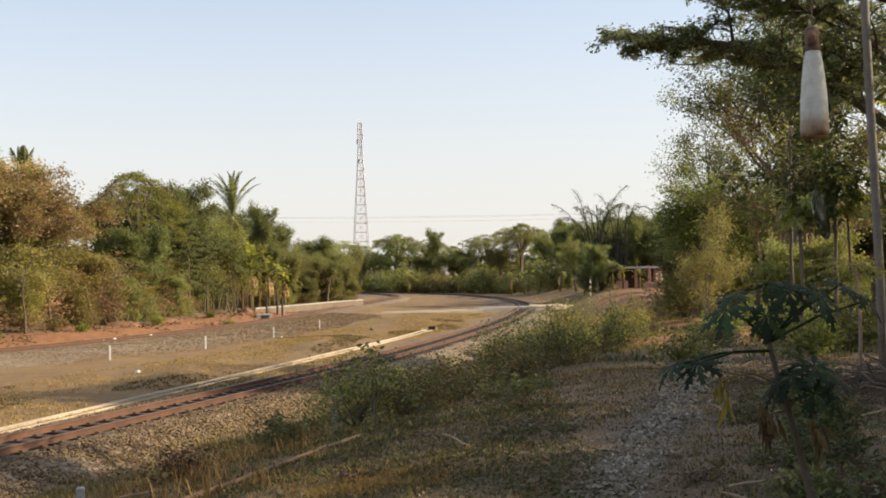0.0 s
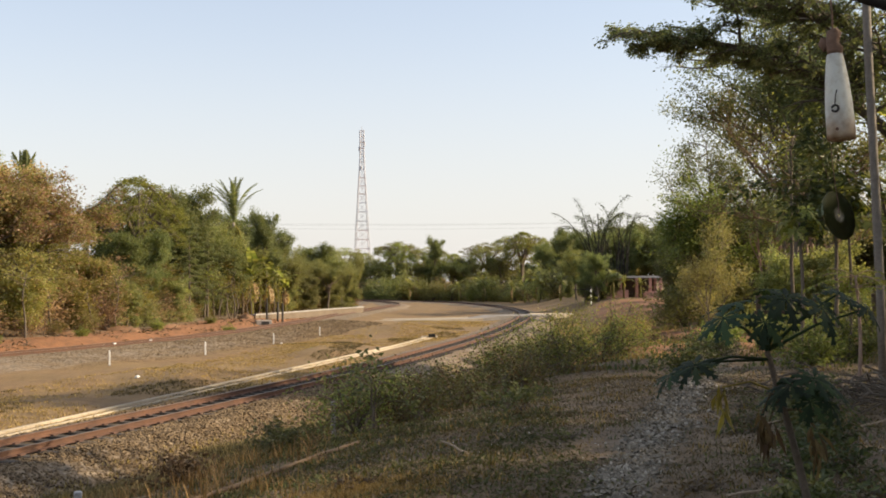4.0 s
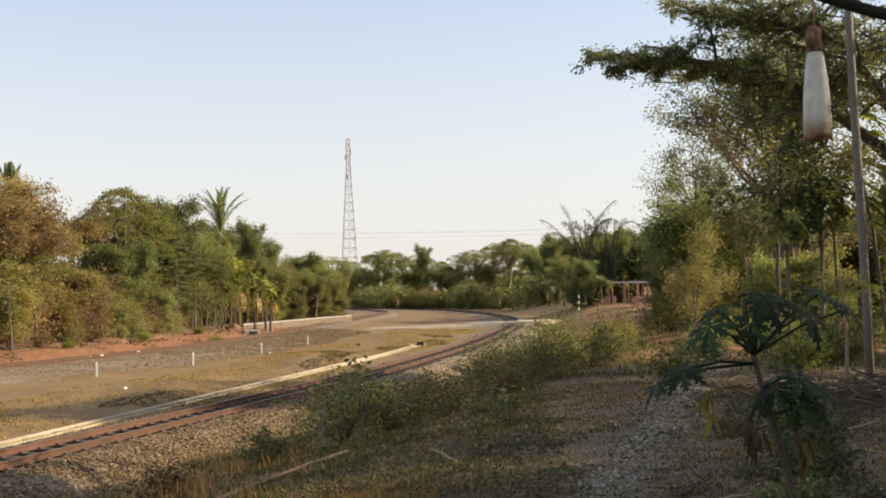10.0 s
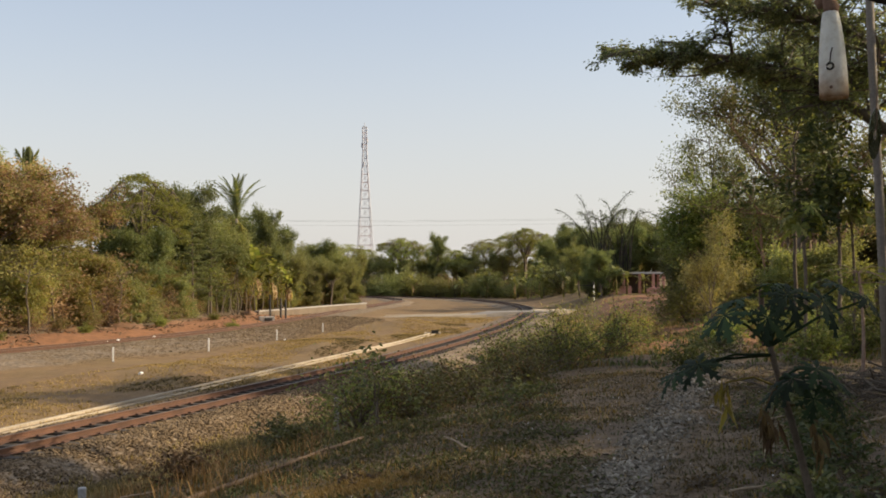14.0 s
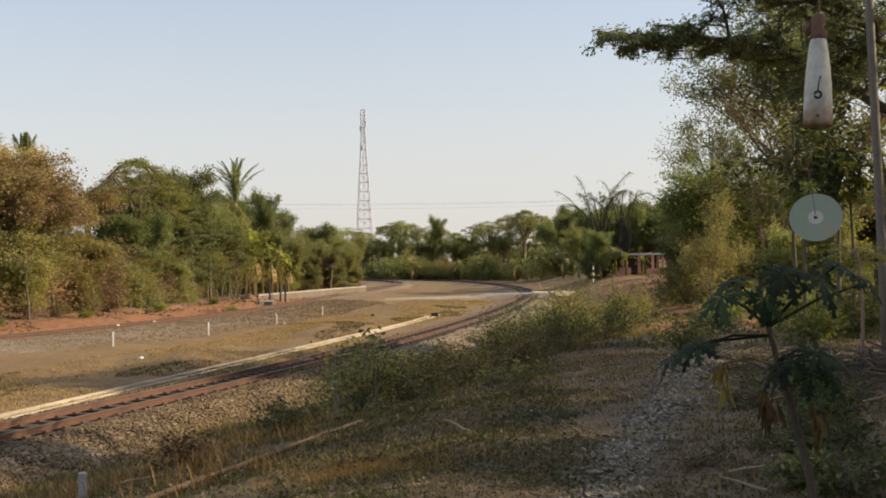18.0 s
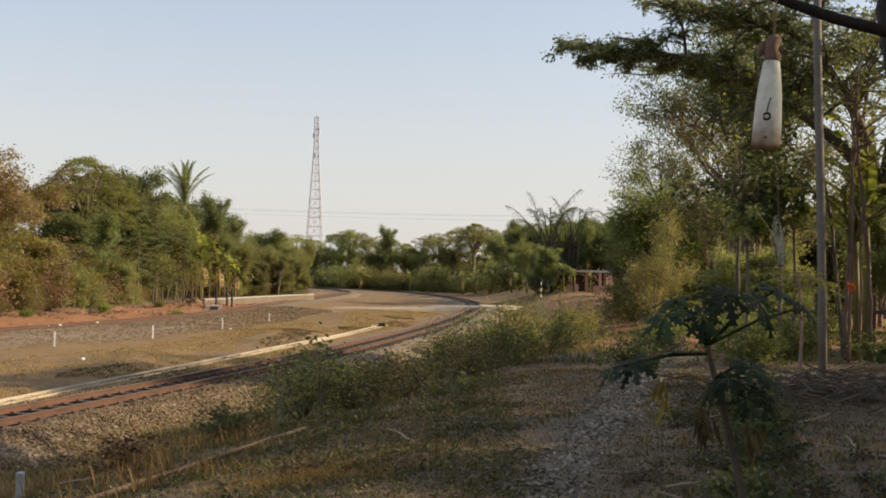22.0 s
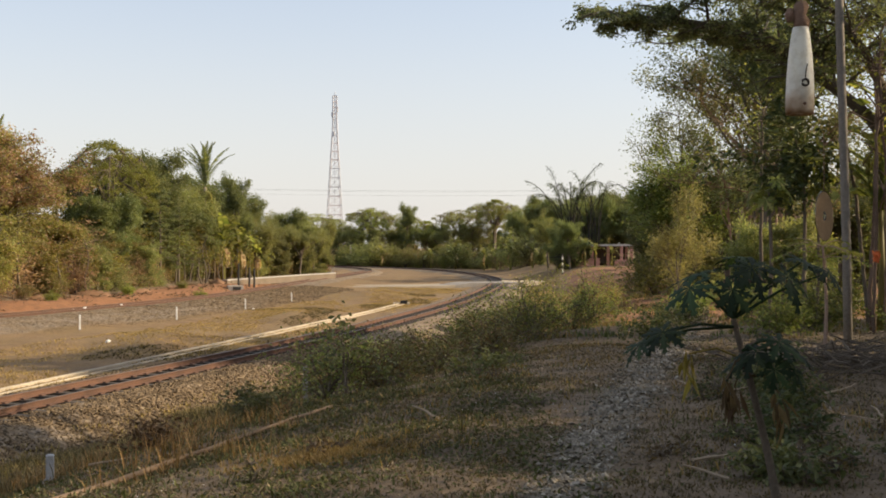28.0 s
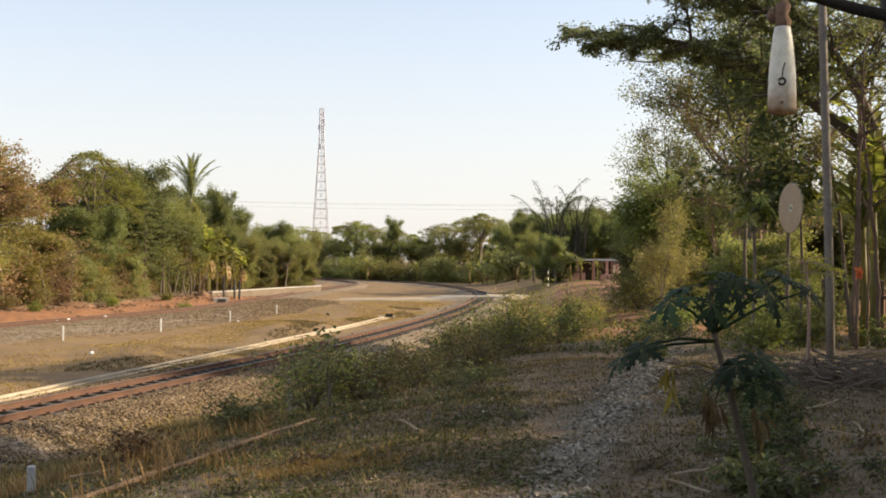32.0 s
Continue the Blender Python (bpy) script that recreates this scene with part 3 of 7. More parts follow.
def stone_material(name="loose_stone", tone=(1, 1, 1)):
    m, n, l, b = material(name, 0.95)
    geo = n.new("ShaderNodeNewGeometry")
    c = ramp(n, l, geo.outputs["Random Per Island"], [(0, (0.06, 0.048, 0.035)), (0.45, (0.14, 0.108, 0.074)), (0.85, (0.24, 0.19, 0.13)), (1, (0.4, 0.34, 0.26))])
    f = noise_tex(n, l, 30, 5)
    c = mix(n, l, 0.35, c, ramp(n, l, f, [(0.3, (0.06, 0.047, 0.033)), (0.7, (0.29, 0.235, 0.165))]))
    l.new(mix(n, l, 1.0, c, tone, "MULTIPLY"), b.inputs["Base Color"])
    bump(n, l, b, f, 0.4)
    return m


LOOSE = stone_material("loose_stone", (0.88, 0.77, 0.61))
PEBBLE = stone_material("path_pebble", (1.15, 1.25, 1.38))


def ballast_places(rail, n, a, b, lo, hi, seed):
    rng = np.random.default_rng(seed)
    mid = offset(rail, -0.533)
    k = rng.uniform(a, b, n)
    side = rng.uniform(lo, hi, n)
    i = k.astype(int)
    f = (k - i)[:, None]
    g = mid[i + 1] - mid[i]
    p = mid[i] * (1 - f) + mid[i + 1] * f
    g /= np.linalg.norm(g, axis=1, keepdims=True)
    p = p + np.stack([g[:, 1], -g[:, 0]], 1) * side[:, None]
    z = np.interp(np.abs(side), [0, 0.5, 0.95, 1.55, 2.2, 2.9, 4], [-0.2, -0.19, -0.16, -0.19, -0.44, -0.72, -9])
    z = np.maximum(z, land(p[:, 0], p[:, 1])) + 0.005
    return np.column_stack([p, z])


loose_stones("ballast_stones", ballast_places(near_rail, 30000, 28, 90, 0.68, 3.6, 1), 0.05, "loose grey-brown ballast stones along the main track", LOOSE, 1)
loose_stones("ballast_stones", ballast_places(near_rail, 5000, 28, 80, -2.4, -0.7, 4), 0.05, "loose grey-brown ballast stones along the main track", LOOSE, 4)
loose_stones("ballast_stones", ballast_places(siding_rail, 16000, 55, 130, 0.7, 6.4, 2), 0.06, "loose grey ballast stones beside the second track", LOOSE, 2)
_r = np.random.default_rng(5)
_y = 5.2 + 26 * _r.uniform(0, 1, 9500) ** 1.5
_x = path_line(_y) + _r.normal(size=9500) * (0.05 + 0.009 * _y)
loose_stones("path_gravel", np.column_stack([_x, _y, land(_x, _y) + 0.006]), 0.03, "loose grey pebbles on the trodden footpath", PEBBLE, 3)


def drain():
    """A narrow open concrete channel beside the track, with a box at its end."""
    d = thing("drain_channel", "cream concrete drain channel beside the railway track", "drain")
    line = np.column_stack([drain_line, land(drain_line[:, 0], drain_line[:, 1], 0.0) * 0 - 0.42])
    step = 6
    for i in range(0, len(line) - 1, step):
        seg = line[i:i + step + 1]
        if len(seg) < 2:
            continue
        for name, o, w, h in (("channel_wall", -0.21, 0.11, 0.08), ("channel_wall", 0.17, 0.07, 0.05)):
            part(name, Build().sweep(seg, [(o - w / 2, -0.3), (o + w / 2, -0.3), (o + w / 2, h - 0.015), (o + w / 2 - 0.015, h), (o - w / 2 + 0.015, h), (o - w / 2, h - 0.015)]), CONCRETE, d)
    part("channel_floor", Build().sweep(line, [(-0.16, -0.3), (0.16, -0.3), (0.16, -0.1), (-0.16, -0.1)]), CONCRETE_GREY, d)
    e = drain_line[-1]
    pit = Build()
    for x, y, w, l in ((-0.45, 0.1, 0.12, 0.8), (0.45, 0.1, 0.12, 0.8), (0, 0.55, 1.02, 0.12)):
        pit.box((w, l, 0.65), (e[0] + x, e[1] + y + 0.3, -0.97), 0.02)
    part("catch_pit", pit, CONCRETE, d, "square concrete pit at the channel's end")
    # near-black floor and plate paint the shade inside pit and culvert
    part("pit_floor", Build().box((0.8, 0.8, 0.3), (e[0], e[1] + 0.4, -0.85)), IRON_DARK, d, "bottom of the pit, near-black for the shade in it")
    part("culvert_mouth", Build().box((0.42, 0.08, 0.2), (e[0] + 0.15, e[1] + 0.8, -0.4), 0.01), IRON_DARK, d, "dark plate standing for the shade in the culvert mouth")


drain()


def marker_post(x, y, h, w, mat, label, turn=0):
    z = float(land(x, y))
    t = thing("marker_post", label, "post", (x, y, z - 0.15), turn, "marker posts along the track")
    part("post", Build().box((w, w, h + 0.15), bevel=0.012), mat, t)
    part("foot", Build().box((w * 1.8, w * 1.8, 0.17), bevel=0.02), CONCRETE_GREY, t)
    return t


for _x, _y, _h in ((-18.1, 39.7, 0.62), (-13.95, 44.9, 0.62), (-11.55, 52.1, 0.64), (-9.45, 59.7, 0.6), (-7.95, 68.8, 0.58)):
    marker_post(_x, _y, _h, 0.07, WHITE_PAINT, "white-painted concrete marker post on the grass verge", 17)
marker_post(-3.64, 10.75, 0.27, 0.08, surface("pale_post", (0.34, 0.34, 0.34), (0.5, 0.5, 0.5), 4, 30, 0.85, depth=0.2), "short weathered whitish boundary post in the weeds", 20)
marker_post(-1.6, 15.6, 0.5, 0.07, CONCRETE_GREY, "thin grey boundary post beside a bush", 8)
marker_post(0.15, 18.9, 0.5, 0.07, CONCRETE_GREY, "thin grey boundary post beside a bush", 8)


def pale_stone(x, y, s, seed):
    rng = np.random.default_rng(seed)
    bm = bmesh.new()
    bmesh.ops.create_icosphere(bm, subdivisions=2, radius=s)
    for v in bm.verts:
        k = 0.8 + 0.35 * noise.noise(v.co / s * 1.1 + Vector((seed, 0, 0)))
        v.co = Vector((v.co.x * k * 1.2, v.co.y * k, v.co.z * k * 0.75))
    me = bpy.data.meshes.new("stone")
    bm.to_mesh(me)
    bm.free()
    me.materials.append(WHITE_PAINT)
    ob = tagged(new("stone", me), "whitish lump of stone on the ground", "stone", "pale stones by the track")
    ob.matrix_basis = pose(x, y, float(land(x, y)) + s * 0.4, 0, 0, float(rng.uniform(0, 360)))


for _k, (_x, _y, _s_) in enumerate(((-11.0, 38.6, 0.1), (-17.6, 55.5, 0.09), (-17.2, 56.2, 0.11), (-16.2, 59.5, 0.09), (-9.1, 60.3, 0.07), (-20.6, 66.5, 0.13))):
    pale_stone(_x, _y, _s_, _k)


def crossing():
    """The concrete level crossing, its kerbs, and the low wall of the old loading bank."""
    road = spline([(-16, 90.5), (-9.5, 93.2), (-2, 95.6), (6.2, 98.6), (9.2, 99.6), (13.5, 104), (17, 109)], 0.8)
    r3 = np.column_stack([road, np.interp(road[:, 0], [-16, 2.5, 4.2, 9.5, 11], [-0.34, -0.3, -0.03, -0.03, -0.1])])
    structure("road", Build().sweep(r3, [(-1.7, -0.4), (1.7, -0.4), (1.7, 0), (-1.7, 0)]), CONCRETE_GREY, "grey concrete lane over the level crossing", "road")
    for o in (-1.85, 1.85):
        p = offset(road, o)
        for a, b in ((7, 26), (33, 42)):
            seg = np.column_stack([p[a:b], r3[a:b, 2]])
            k = tagged(part("kerb", Build().sweep(seg, [(-0.14, -0.3), (0.14, -0.3), (0.14, 0.05), (0.11, 0.08), (-0.11, 0.08), (-0.14, 0.05)]), CONCRETE), "pale concrete kerb beside the crossing lane", "kerb", kind="structure")
    wall = spline([(-15.6, 88.5), (-14.6, 92), (-13.3, 97), (-10.7, 107.5), (-8.7, 113.5), (-9.3, 117)], 0.7)
    w3 = np.column_stack([wall, np.full(len(wall), -0.3)])
    structure("loading_bank_wall", Build().sweep(w3, [(-0.35, -0.2), (0.14, -0.2), (0.1, 0.66), (-0.35, 0.66)]), WALL_PLASTER, "low cream-brown plastered retaining wall of the loading bank", "wall")
    structure("coping", Build().sweep(w3, [(-0.38, 0.66), (0.16, 0.66), (0.16, 0.74), (0.13, 0.77), (-0.38, 0.77)]), CONCRETE_GREY, "pale concrete coping on the retaining wall", "coping")


crossing()


def stake(x, y, h, r, mat, label, name="stake"):
    z = float(land(x, y))
    b = Build().tube([(0, 0, -0.3), (0.01, 0, h * 0.5), (0.0, 0.01, h)], [r, r, r * 0.9], 8)
    t = thing(name, label, "post", (x, y, z))
    part("pole", b, mat, t)
    part("cap", Build().tube([(0, 0.01, h - 0.06), (0, 0.01, h + 0.02)], [r * 1.25, r * 1.1], 8), mat, t)
    return t


stake(-14.0, 90.5, 1.6, 0.09, IRON_DARK, "black iron stub post by the loading bank")
stake(-13.65, 90.9, 1.55, 0.09, IRON_DARK, "black iron stub post by the loading bank")
stake(-14.0, 85.0, 2.0, 0.07, IRON_DARK, "dark upright stake beside a concrete box")


def valve_box():
    t = thing("valve_box", "small grey concrete box with a dark opening", "box", (-14.1, 84.0, float(land(-14.1, 84.0))), 15)
    part("body", Build().box((1.2, 0.9, 0.5), (0, 0, -0.1), 0.04), CONCRETE_GREY, t)
    # no hole is cut; a dark plate paints the shade within
    part("opening", Build().box((0.6, 0.03, 0.3), (0.1, -0.455, 0.0)), IRON_DARK, t, "dark plate standing for the shade inside the box")


valve_box()


def crossing_sign():
    """A striped post with a small plate by the lane."""
    x, y = 14.2, 104.0
    z = float(land(x, y)) - 0.1
    t = thing("crossing_post", "black and white striped post beside the level crossing", "post", (x, y, z))
    for k in range(7):
        part("band", Build().tube([(0, 0, 0.3 * k), (0, 0, 0.3 * k + 0.3)], 0.06, 8), WHITE_PAINT if k % 2 else IRON_DARK, t)
    part("arm", Build().beam((-1.7, 0, 1.75), (0.1, 0, 1.75), 0.07), IRON_DARK, t, "thin dark arm")


crossing_sign()


def shelter():
    """The open shelter by the crossing."""
    x, y = 19.6, 112.5
    z = float(land(x, y)) - 0.15
    t = thing("crossing_shelter", "open shelter with pink plastered posts and a flat pale roof", "shelter", (x, y, z))
    part("roof", Build().box((6.0, 3.2, 0.1), (0, 0, 2.3), 0.03), ROOF_SHEET, t)
    part("fascia", Build().box((6.1, 0.06, 0.2), (0, -1.64, 2.2), 0.01), ROOF_SHEET, t, "whitish fascia board")
    for px in (-2.75, -1.35, 0.3, 1.7, 2.75):
        part("column", Build().box((0.28, 0.28, 2.3), (px, -1.4, 0), 0.03), PINK_PLASTER, t)
    for px in (-2.75, 2.75):
        part("column", Build().box((0.28, 0.28, 2.3), (px, 1.35, 0), 0.03), PINK_PLASTER, t)
    part("low_wall", Build().box((2.2, 0.16, 0.95), (-1.7, -1.62, 0), 0.02), PINK_PLASTER, t)
    part("low_wall", Build().box((1.9, 0.16, 0.8), (1.9, -1.62, 0), 0.02), PINK_PLASTER, t)
    part("back_wall", Build().box((5.6, 0.12, 2.3), (0, 1.55, 0)), DARK_WOOD, t, "dark boarded back wall")
    part("bench", Build().box((4.6, 0.5, 0.1), (0, 0.9, 0.45), 0.02), DARK_WOOD, t)
    part("roof_beam", Build().box((5.8, 0.12, 0.16), (0, -1.4, 2.14)), DARK_WOOD, t)


shelter()


def lattice_tower():
    """The tall mast: four legs that lean in, rings and diagonals, aerials at the top."""
    t = thing("lattice_tower", "tall grey and red steel lattice mast, paled by haze in its colours", "tower", (-31.9, 420, 0), 12)
    H = 62.3
    half = lambda z: 3.5 - 2.75 * min(z / 52.0, 1.0)
    levels = [0, 4, 8, 12, 16, 19.6, 23.2, 26.8, 30.4, 34, 37.4, 40.6, 43.8, 47, 50, 53, 55.4, 57.8, 60, H]
    for sx, sy in ((-1, -1), (1, -1), (1, 1), (-1, 1)):
        part("leg", Build().tube([(sx * half(z), sy * half(z), z) for z in levels], 0.16, 6), GALVANISED, t)
    for k, z in enumerate(levels[1:]):
        b = Build()
        a, zl = half(z), levels[k]
        c = half(zl)
        for i in range(4):
            p = [(-1, -1), (1, -1), (1, 1), (-1, 1)][i]
            q = [(-1, -1), (1, -1), (1, 1), (-1, 1)][(i + 1) % 4]
            b.beam((p[0] * a, p[1] * a, z), (q[0] * a, q[1] * a, z), 0.2)
            b.beam((p[0] * c, p[1] * c, zl), (q[0] * a, q[1] * a, z), 0.08)
            b.beam((q[0] * c, q[1] * c, zl), (p[0] * a, p[1] * a, z), 0.08)
        part("bracing", b, RED_PAINT if (k // 3) % 2 else GALVANISED, t)
    part("ladder", Build().beam((0, 0.2, 0), (0, 0.2, H), 0.5, 0.08), GALVANISED, t, "grey ladder and cable run")
    for z, a in ((55, 200), (52, 40), (57, 320), (47.5, 250)):
        ax, ay = math.cos(radians(a)) * 1.2, math.sin(radians(a)) * 1.2
        part("aerial", Build().tube([(ax, ay, z - 0.9), (ax, ay, z + 0.9)], [0.3, 0.3], 8), GALVANISED, t, "grey drum aerial")
    part("tip", Build().tube([(0, 0, H - 1), (0, 0, H + 1.6)], 0.12, 6), GALVANISED, t)


lattice_tower()


def power_line():
    for x in (-95, 90):
        t = thing("utility_pole", "grey concrete utility pole far behind the trees", "utility pole", (x, 300, 0))
        part("pole", Build().tube([(0, 0, 0), (0, 0, 21)], [0.25, 0.15], 8), CONCRETE_GREY, t)
        part("crossarm", Build().beam((0, -1.2, 20.3), (0, 1.2, 20.3), 0.14), DARK_WOOD, t)
    u = np.linspace(0, 1, 40)
    for k, (dy, z, sag) in enumerate(((-1.1, 20.4, 1.4), (1.1, 20.4, 1.6), (0, 19.2, 1.5))):
        p = np.column_stack([-95 + 185 * u, np.full(40, 300 + dy), z - 4 * sag * u * (1 - u)])
        tagged(part("overhead_cable", Build().tube(p, 0.013, 4), IRON_DARK), "thin dark overhead cable", "cable", "overhead cables")


power_line()


# ---- plants ----
def unit(v):
    return v / (np.linalg.norm(v) + 1e-9)


def grow(wood, tips, rng, p, d, length, radius, level, st):
    """One limb and those that spring from it. st: the numbers of the kind of tree."""
    n = 6 if level == 0 else 5
    pts = [np.array(p, float)]
    d = unit(np.array(d, float))
    for _ in range(n):
        d = unit(d + rng.normal(size=3) * st["wiggle"] + np.array([0, 0, st["lift"][min(level, len(st["lift"]) - 1)]]))
        pts.append(pts[-1] + d * length / n)
    pts = np.array(pts)
    wood.tube(pts, np.linspace(radius, radius * (0.6 if level == 0 else 0.4), n + 1), 8 if level == 0 else (6 if level == 1 else 4), caps=False)
    last = level == st["levels"] - 1
    if last:
        tips.extend([(pts[-1], d), (pts[-2], d), (pts[n // 2], d)])
        return
    for k in range(st["kids"][level]):
        u = rng.uniform(st["from"][level], 1.0)
        i = min(int(u * n), n - 1)
        base = pts[i] + (pts[i + 1] - pts[i]) * (u * n - i)
        a = rng.uniform(0, 6.28) if level else 6.28 * (k + rng.uniform(-0.3, 0.3)) / st["kids"][level]
        out = np.array([math.cos(a), math.sin(a), 0])
        dd = unit(d * math.cos(st["angle"][level]) + out * math.sin(st["angle"][level]) + rng.normal(size=3) * 0.15)
        grow(wood, tips, rng, base, dd, length * st["ratio"][level] * rng.uniform(0.7, 1.2), radius * 0.5, level + 1, st)
    if level:
        tips.append((pts[-1], d))


TREES = {
    "broad": dict(levels=4, kids=[7, 5, 4], **{"from": [0.35, 0.3, 0.3]}, angle=[0.85, 0.8, 0.8], ratio=[0.62, 0.6, 0.6], wiggle=0.12, lift=[0.1, 0.12, 0.08], trunk=0.5),
    "umbrella": dict(levels=4, kids=[7, 6, 5], **{"from": [0.75, 0.45, 0.3]}, angle=[0.95, 0.75, 0.7], ratio=[0.85, 0.5, 0.5], wiggle=0.1, lift=[0.1, 0.06, -0.02], trunk=0.55),
    "upright": dict(levels=4, kids=[9, 5, 4], **{"from": [0.2, 0.25, 0.3]}, angle=[0.55, 0.7, 0.8], ratio=[0.5, 0.5, 0.6], wiggle=0.1, lift=[0.05, 0.15, 0.05], trunk=0.7),
    "scrub": dict(levels=4, kids=[12, 5, 4], **{"from": [0.08, 0.2, 0.3]}, angle=[0.8, 0.8, 0.9], ratio=[0.55, 0.55, 0.6], wiggle=0.16, lift=[0.05, 0.05, -0.02], trunk=0.7),
}


def tree(name, label, kind, height, leaf, per_tip, cloud, mat, seed, size=(0.17, 0.09), bark=BARK, radius=None, flat=0.7, category="tree", group="", extra=None, droop=0.15):
    """A tree at the origin, its trunk with limbs one part and its crown another."""
    rng = np.random.default_rng(seed)
    st = TREES[kind]
    wood, tips = Build(), []
    grow(wood, tips, rng, (0, 0, -0.2), (rng.normal() * 0.06, rng.normal() * 0.06, 1), height * st["trunk"], radius or height * 0.022, 0, st)
    top = max(p[2] for p, _ in tips)
    k = height / top
    t = thing(name, label, category, group=group)
    for v in wood.v:
        v *= k
    part("trunk", wood, bark, t, smooth=True)
    P = np.array([p for p, _ in tips]) * k
    n = len(P) * per_tip
    c = np.repeat(P, per_tip, 0) + rng.normal(size=(n, 3)) * cloud * np.array([1, 1, flat])
    c[:, 2] = np.maximum(c[:, 2], 0.1)
    part("crown", Build().leaves(c, size[0], size[1], rng, droop=droop), mat, t)
    if extra:
        e_mat, share = extra
        m = int(n * share)
        c = P[rng.integers(0, len(P), m)] + rng.normal(size=(m, 3)) * cloud * np.array([1, 1, flat])
        c = c[c[:, 2] > np.quantile(P[:, 2], 0.55)]
        part("dry_foliage", Build().leaves(c, size[0] * 1.1, size[1], rng, droop=0.4), e_mat, t, "dry brown creeper over the crown")
    return t


def put(ob, x, y, turn=0, scale=1.0, wide=1.0, sink=0.15):
    """Stand a plant at a place."""
    m = pose(x, y, float(land(x, y, 0.0)) - sink, 0, 0, turn) @ Matrix.Diagonal((scale * wide, scale * wide, scale, 1))
    if ob.get("placed"):
        return copy_thing(ob, m)
    ob["placed"] = 1
    ob.matrix_basis = m
    return ob


def bush(name, label, x, y, h, w, n, mat, seed, leaf=(0.06, 0.03), stems=9, category="shrub", dry=None):
    """Many thin stems from one foot, leafy along their upper parts."""
    rng = np.random.default_rng(seed)
    wood, P, A = Build(), [], []
    for _ in range(stems):
        a = rng.uniform(0, 6.28)
        r = w * 0.5 * math.sqrt(rng.uniform(0.02, 1))
        top = np.array([math.cos(a) * r, math.sin(a) * r, h * rng.uniform(0.55, 1.05) * (1 - 0.45 * (2 * r / w) ** 2)])
        u = np.linspace(0, 1, 6)[:, None]
        pts = u * top * np.array([1, 1, 0]) * u ** 0.5 + np.array([0, 0, 1]) * top[2] * u + rng.normal(size=(6, 3)) * 0.03 * h * u
        wood.tube(pts, np.linspace(0.012, 0.004, 6) * (0.6 + h * 0.5), 4, caps=False)
        for _k in range(4):
            i = rng.integers(2, 5)
            e = pts[i] + rng.normal(size=3) * np.array([0.2, 0.2, 0.14]) * h
            wood.tube([pts[i], (pts[i] + e) / 2 + np.array([0, 0, 0.03]), e], [0.006, 0.005, 0.002], 3, caps=False)
            P.append(e)
        P += [pts[-1], pts[-2], pts[-3]]
    P = np.array(P)
    c = P[rng.integers(0, len(P), n)] + rng.normal(size=(n, 3)) * np.array([0.1, 0.1, 0.09]) * (0.4 + h * 0.5)
    c[:, 2] = np.maximum(c[:, 2], 0.03)
    t = thing(name, label, category, (x, y, float(land(x, y)) - 0.04), seed * 37 % 360)
    part("stem", wood, BARK, t)
    part("foliage", Build().leaves(c, leaf[0], leaf[1], rng), mat, t)
    if dry:
        m = n // 3
        c = P[rng.integers(0, len(P), m)] + rng.normal(size=(m, 3)) * 0.12 * (0.4 + h * 0.6)
        part("dry_foliage", Build().leaves(c, leaf[0], leaf[1], rng, droop=0.4), dry, t, "dry brown leaves")
    return t


def pad(rng, at, r, n, flat):
    """A level tuft of foliage: places for leaves round its middle."""
    a, q = rng.uniform(0, 6.28, n), r * np.sqrt(rng.uniform(0, 1, n))
    return at + np.column_stack([q * np.cos(a), q * np.sin(a), rng.normal(size=n) * flat - 0.18 * q * q / r])


def umbrella_tree(label, h, reach, tufts_n, dome, mat, seed):
    """A bare trunk that forks low into long limbs, which carry level tufts under one wide roof."""
    rng = np.random.default_rng(seed)
    t = thing("rain_tree", label, "tree")
    wood, at = Build(), []
    fork = np.array([0.1, 0.0, h * 0.5])
    wood.tube([(0, 0, -0.3), (0.05, 0.03, h * 0.2), fork], [h * 0.026, h * 0.022, h * 0.019], 8, caps=False)
    limbs = []
    for k in range(9):
        a, q = 0.7 * k + rng.uniform(-0.2, 0.2), reach * rng.uniform(0.45, 0.75)
        e = np.array([q * math.cos(a), q * math.sin(a), h * (0.9 - dome * 0.35 * (q / reach) ** 2)])
        mid = fork + (e - fork) * np.array([0.4, 0.4, 0.55])
        wood.tube([fork, mid, e], [h * 0.013, h * 0.009, h * 0.004], 6, caps=False)
        limbs += [mid, (mid + e) / 2, e]
    limbs = np.array(limbs)
    for _ in range(tufts_n):
        a, q = rng.uniform(0, 6.28), reach * math.sqrt(rng.uniform(0.0, 1)) * rng.uniform(0.85, 1.05)
        c = np.array([q * math.cos(a), q * math.sin(a), h * (0.97 - dome * (q / reach) ** 2 - (0.05 + 0.6 * dome) * rng.uniform(0, 1) ** 2)])
        near = limbs[np.argmin(np.linalg.norm(limbs - c, axis=1))]
        wood.tube([near, (near + c) / 2 + np.array([0, 0, 0.08]), c - np.array([0, 0, 0.1])], [h * 0.004, h * 0.003, h * 0.0015], 4, caps=False)
        at.append(pad(rng, c, reach * rng.uniform(0.11, 0.2), 85, 0.1))
    part("trunk", wood, BARK, t, smooth=True)
    part("crown", Build().leaves(np.concatenate(at), 0.17, 0.085, rng, up=0.6), mat, t)
    return t


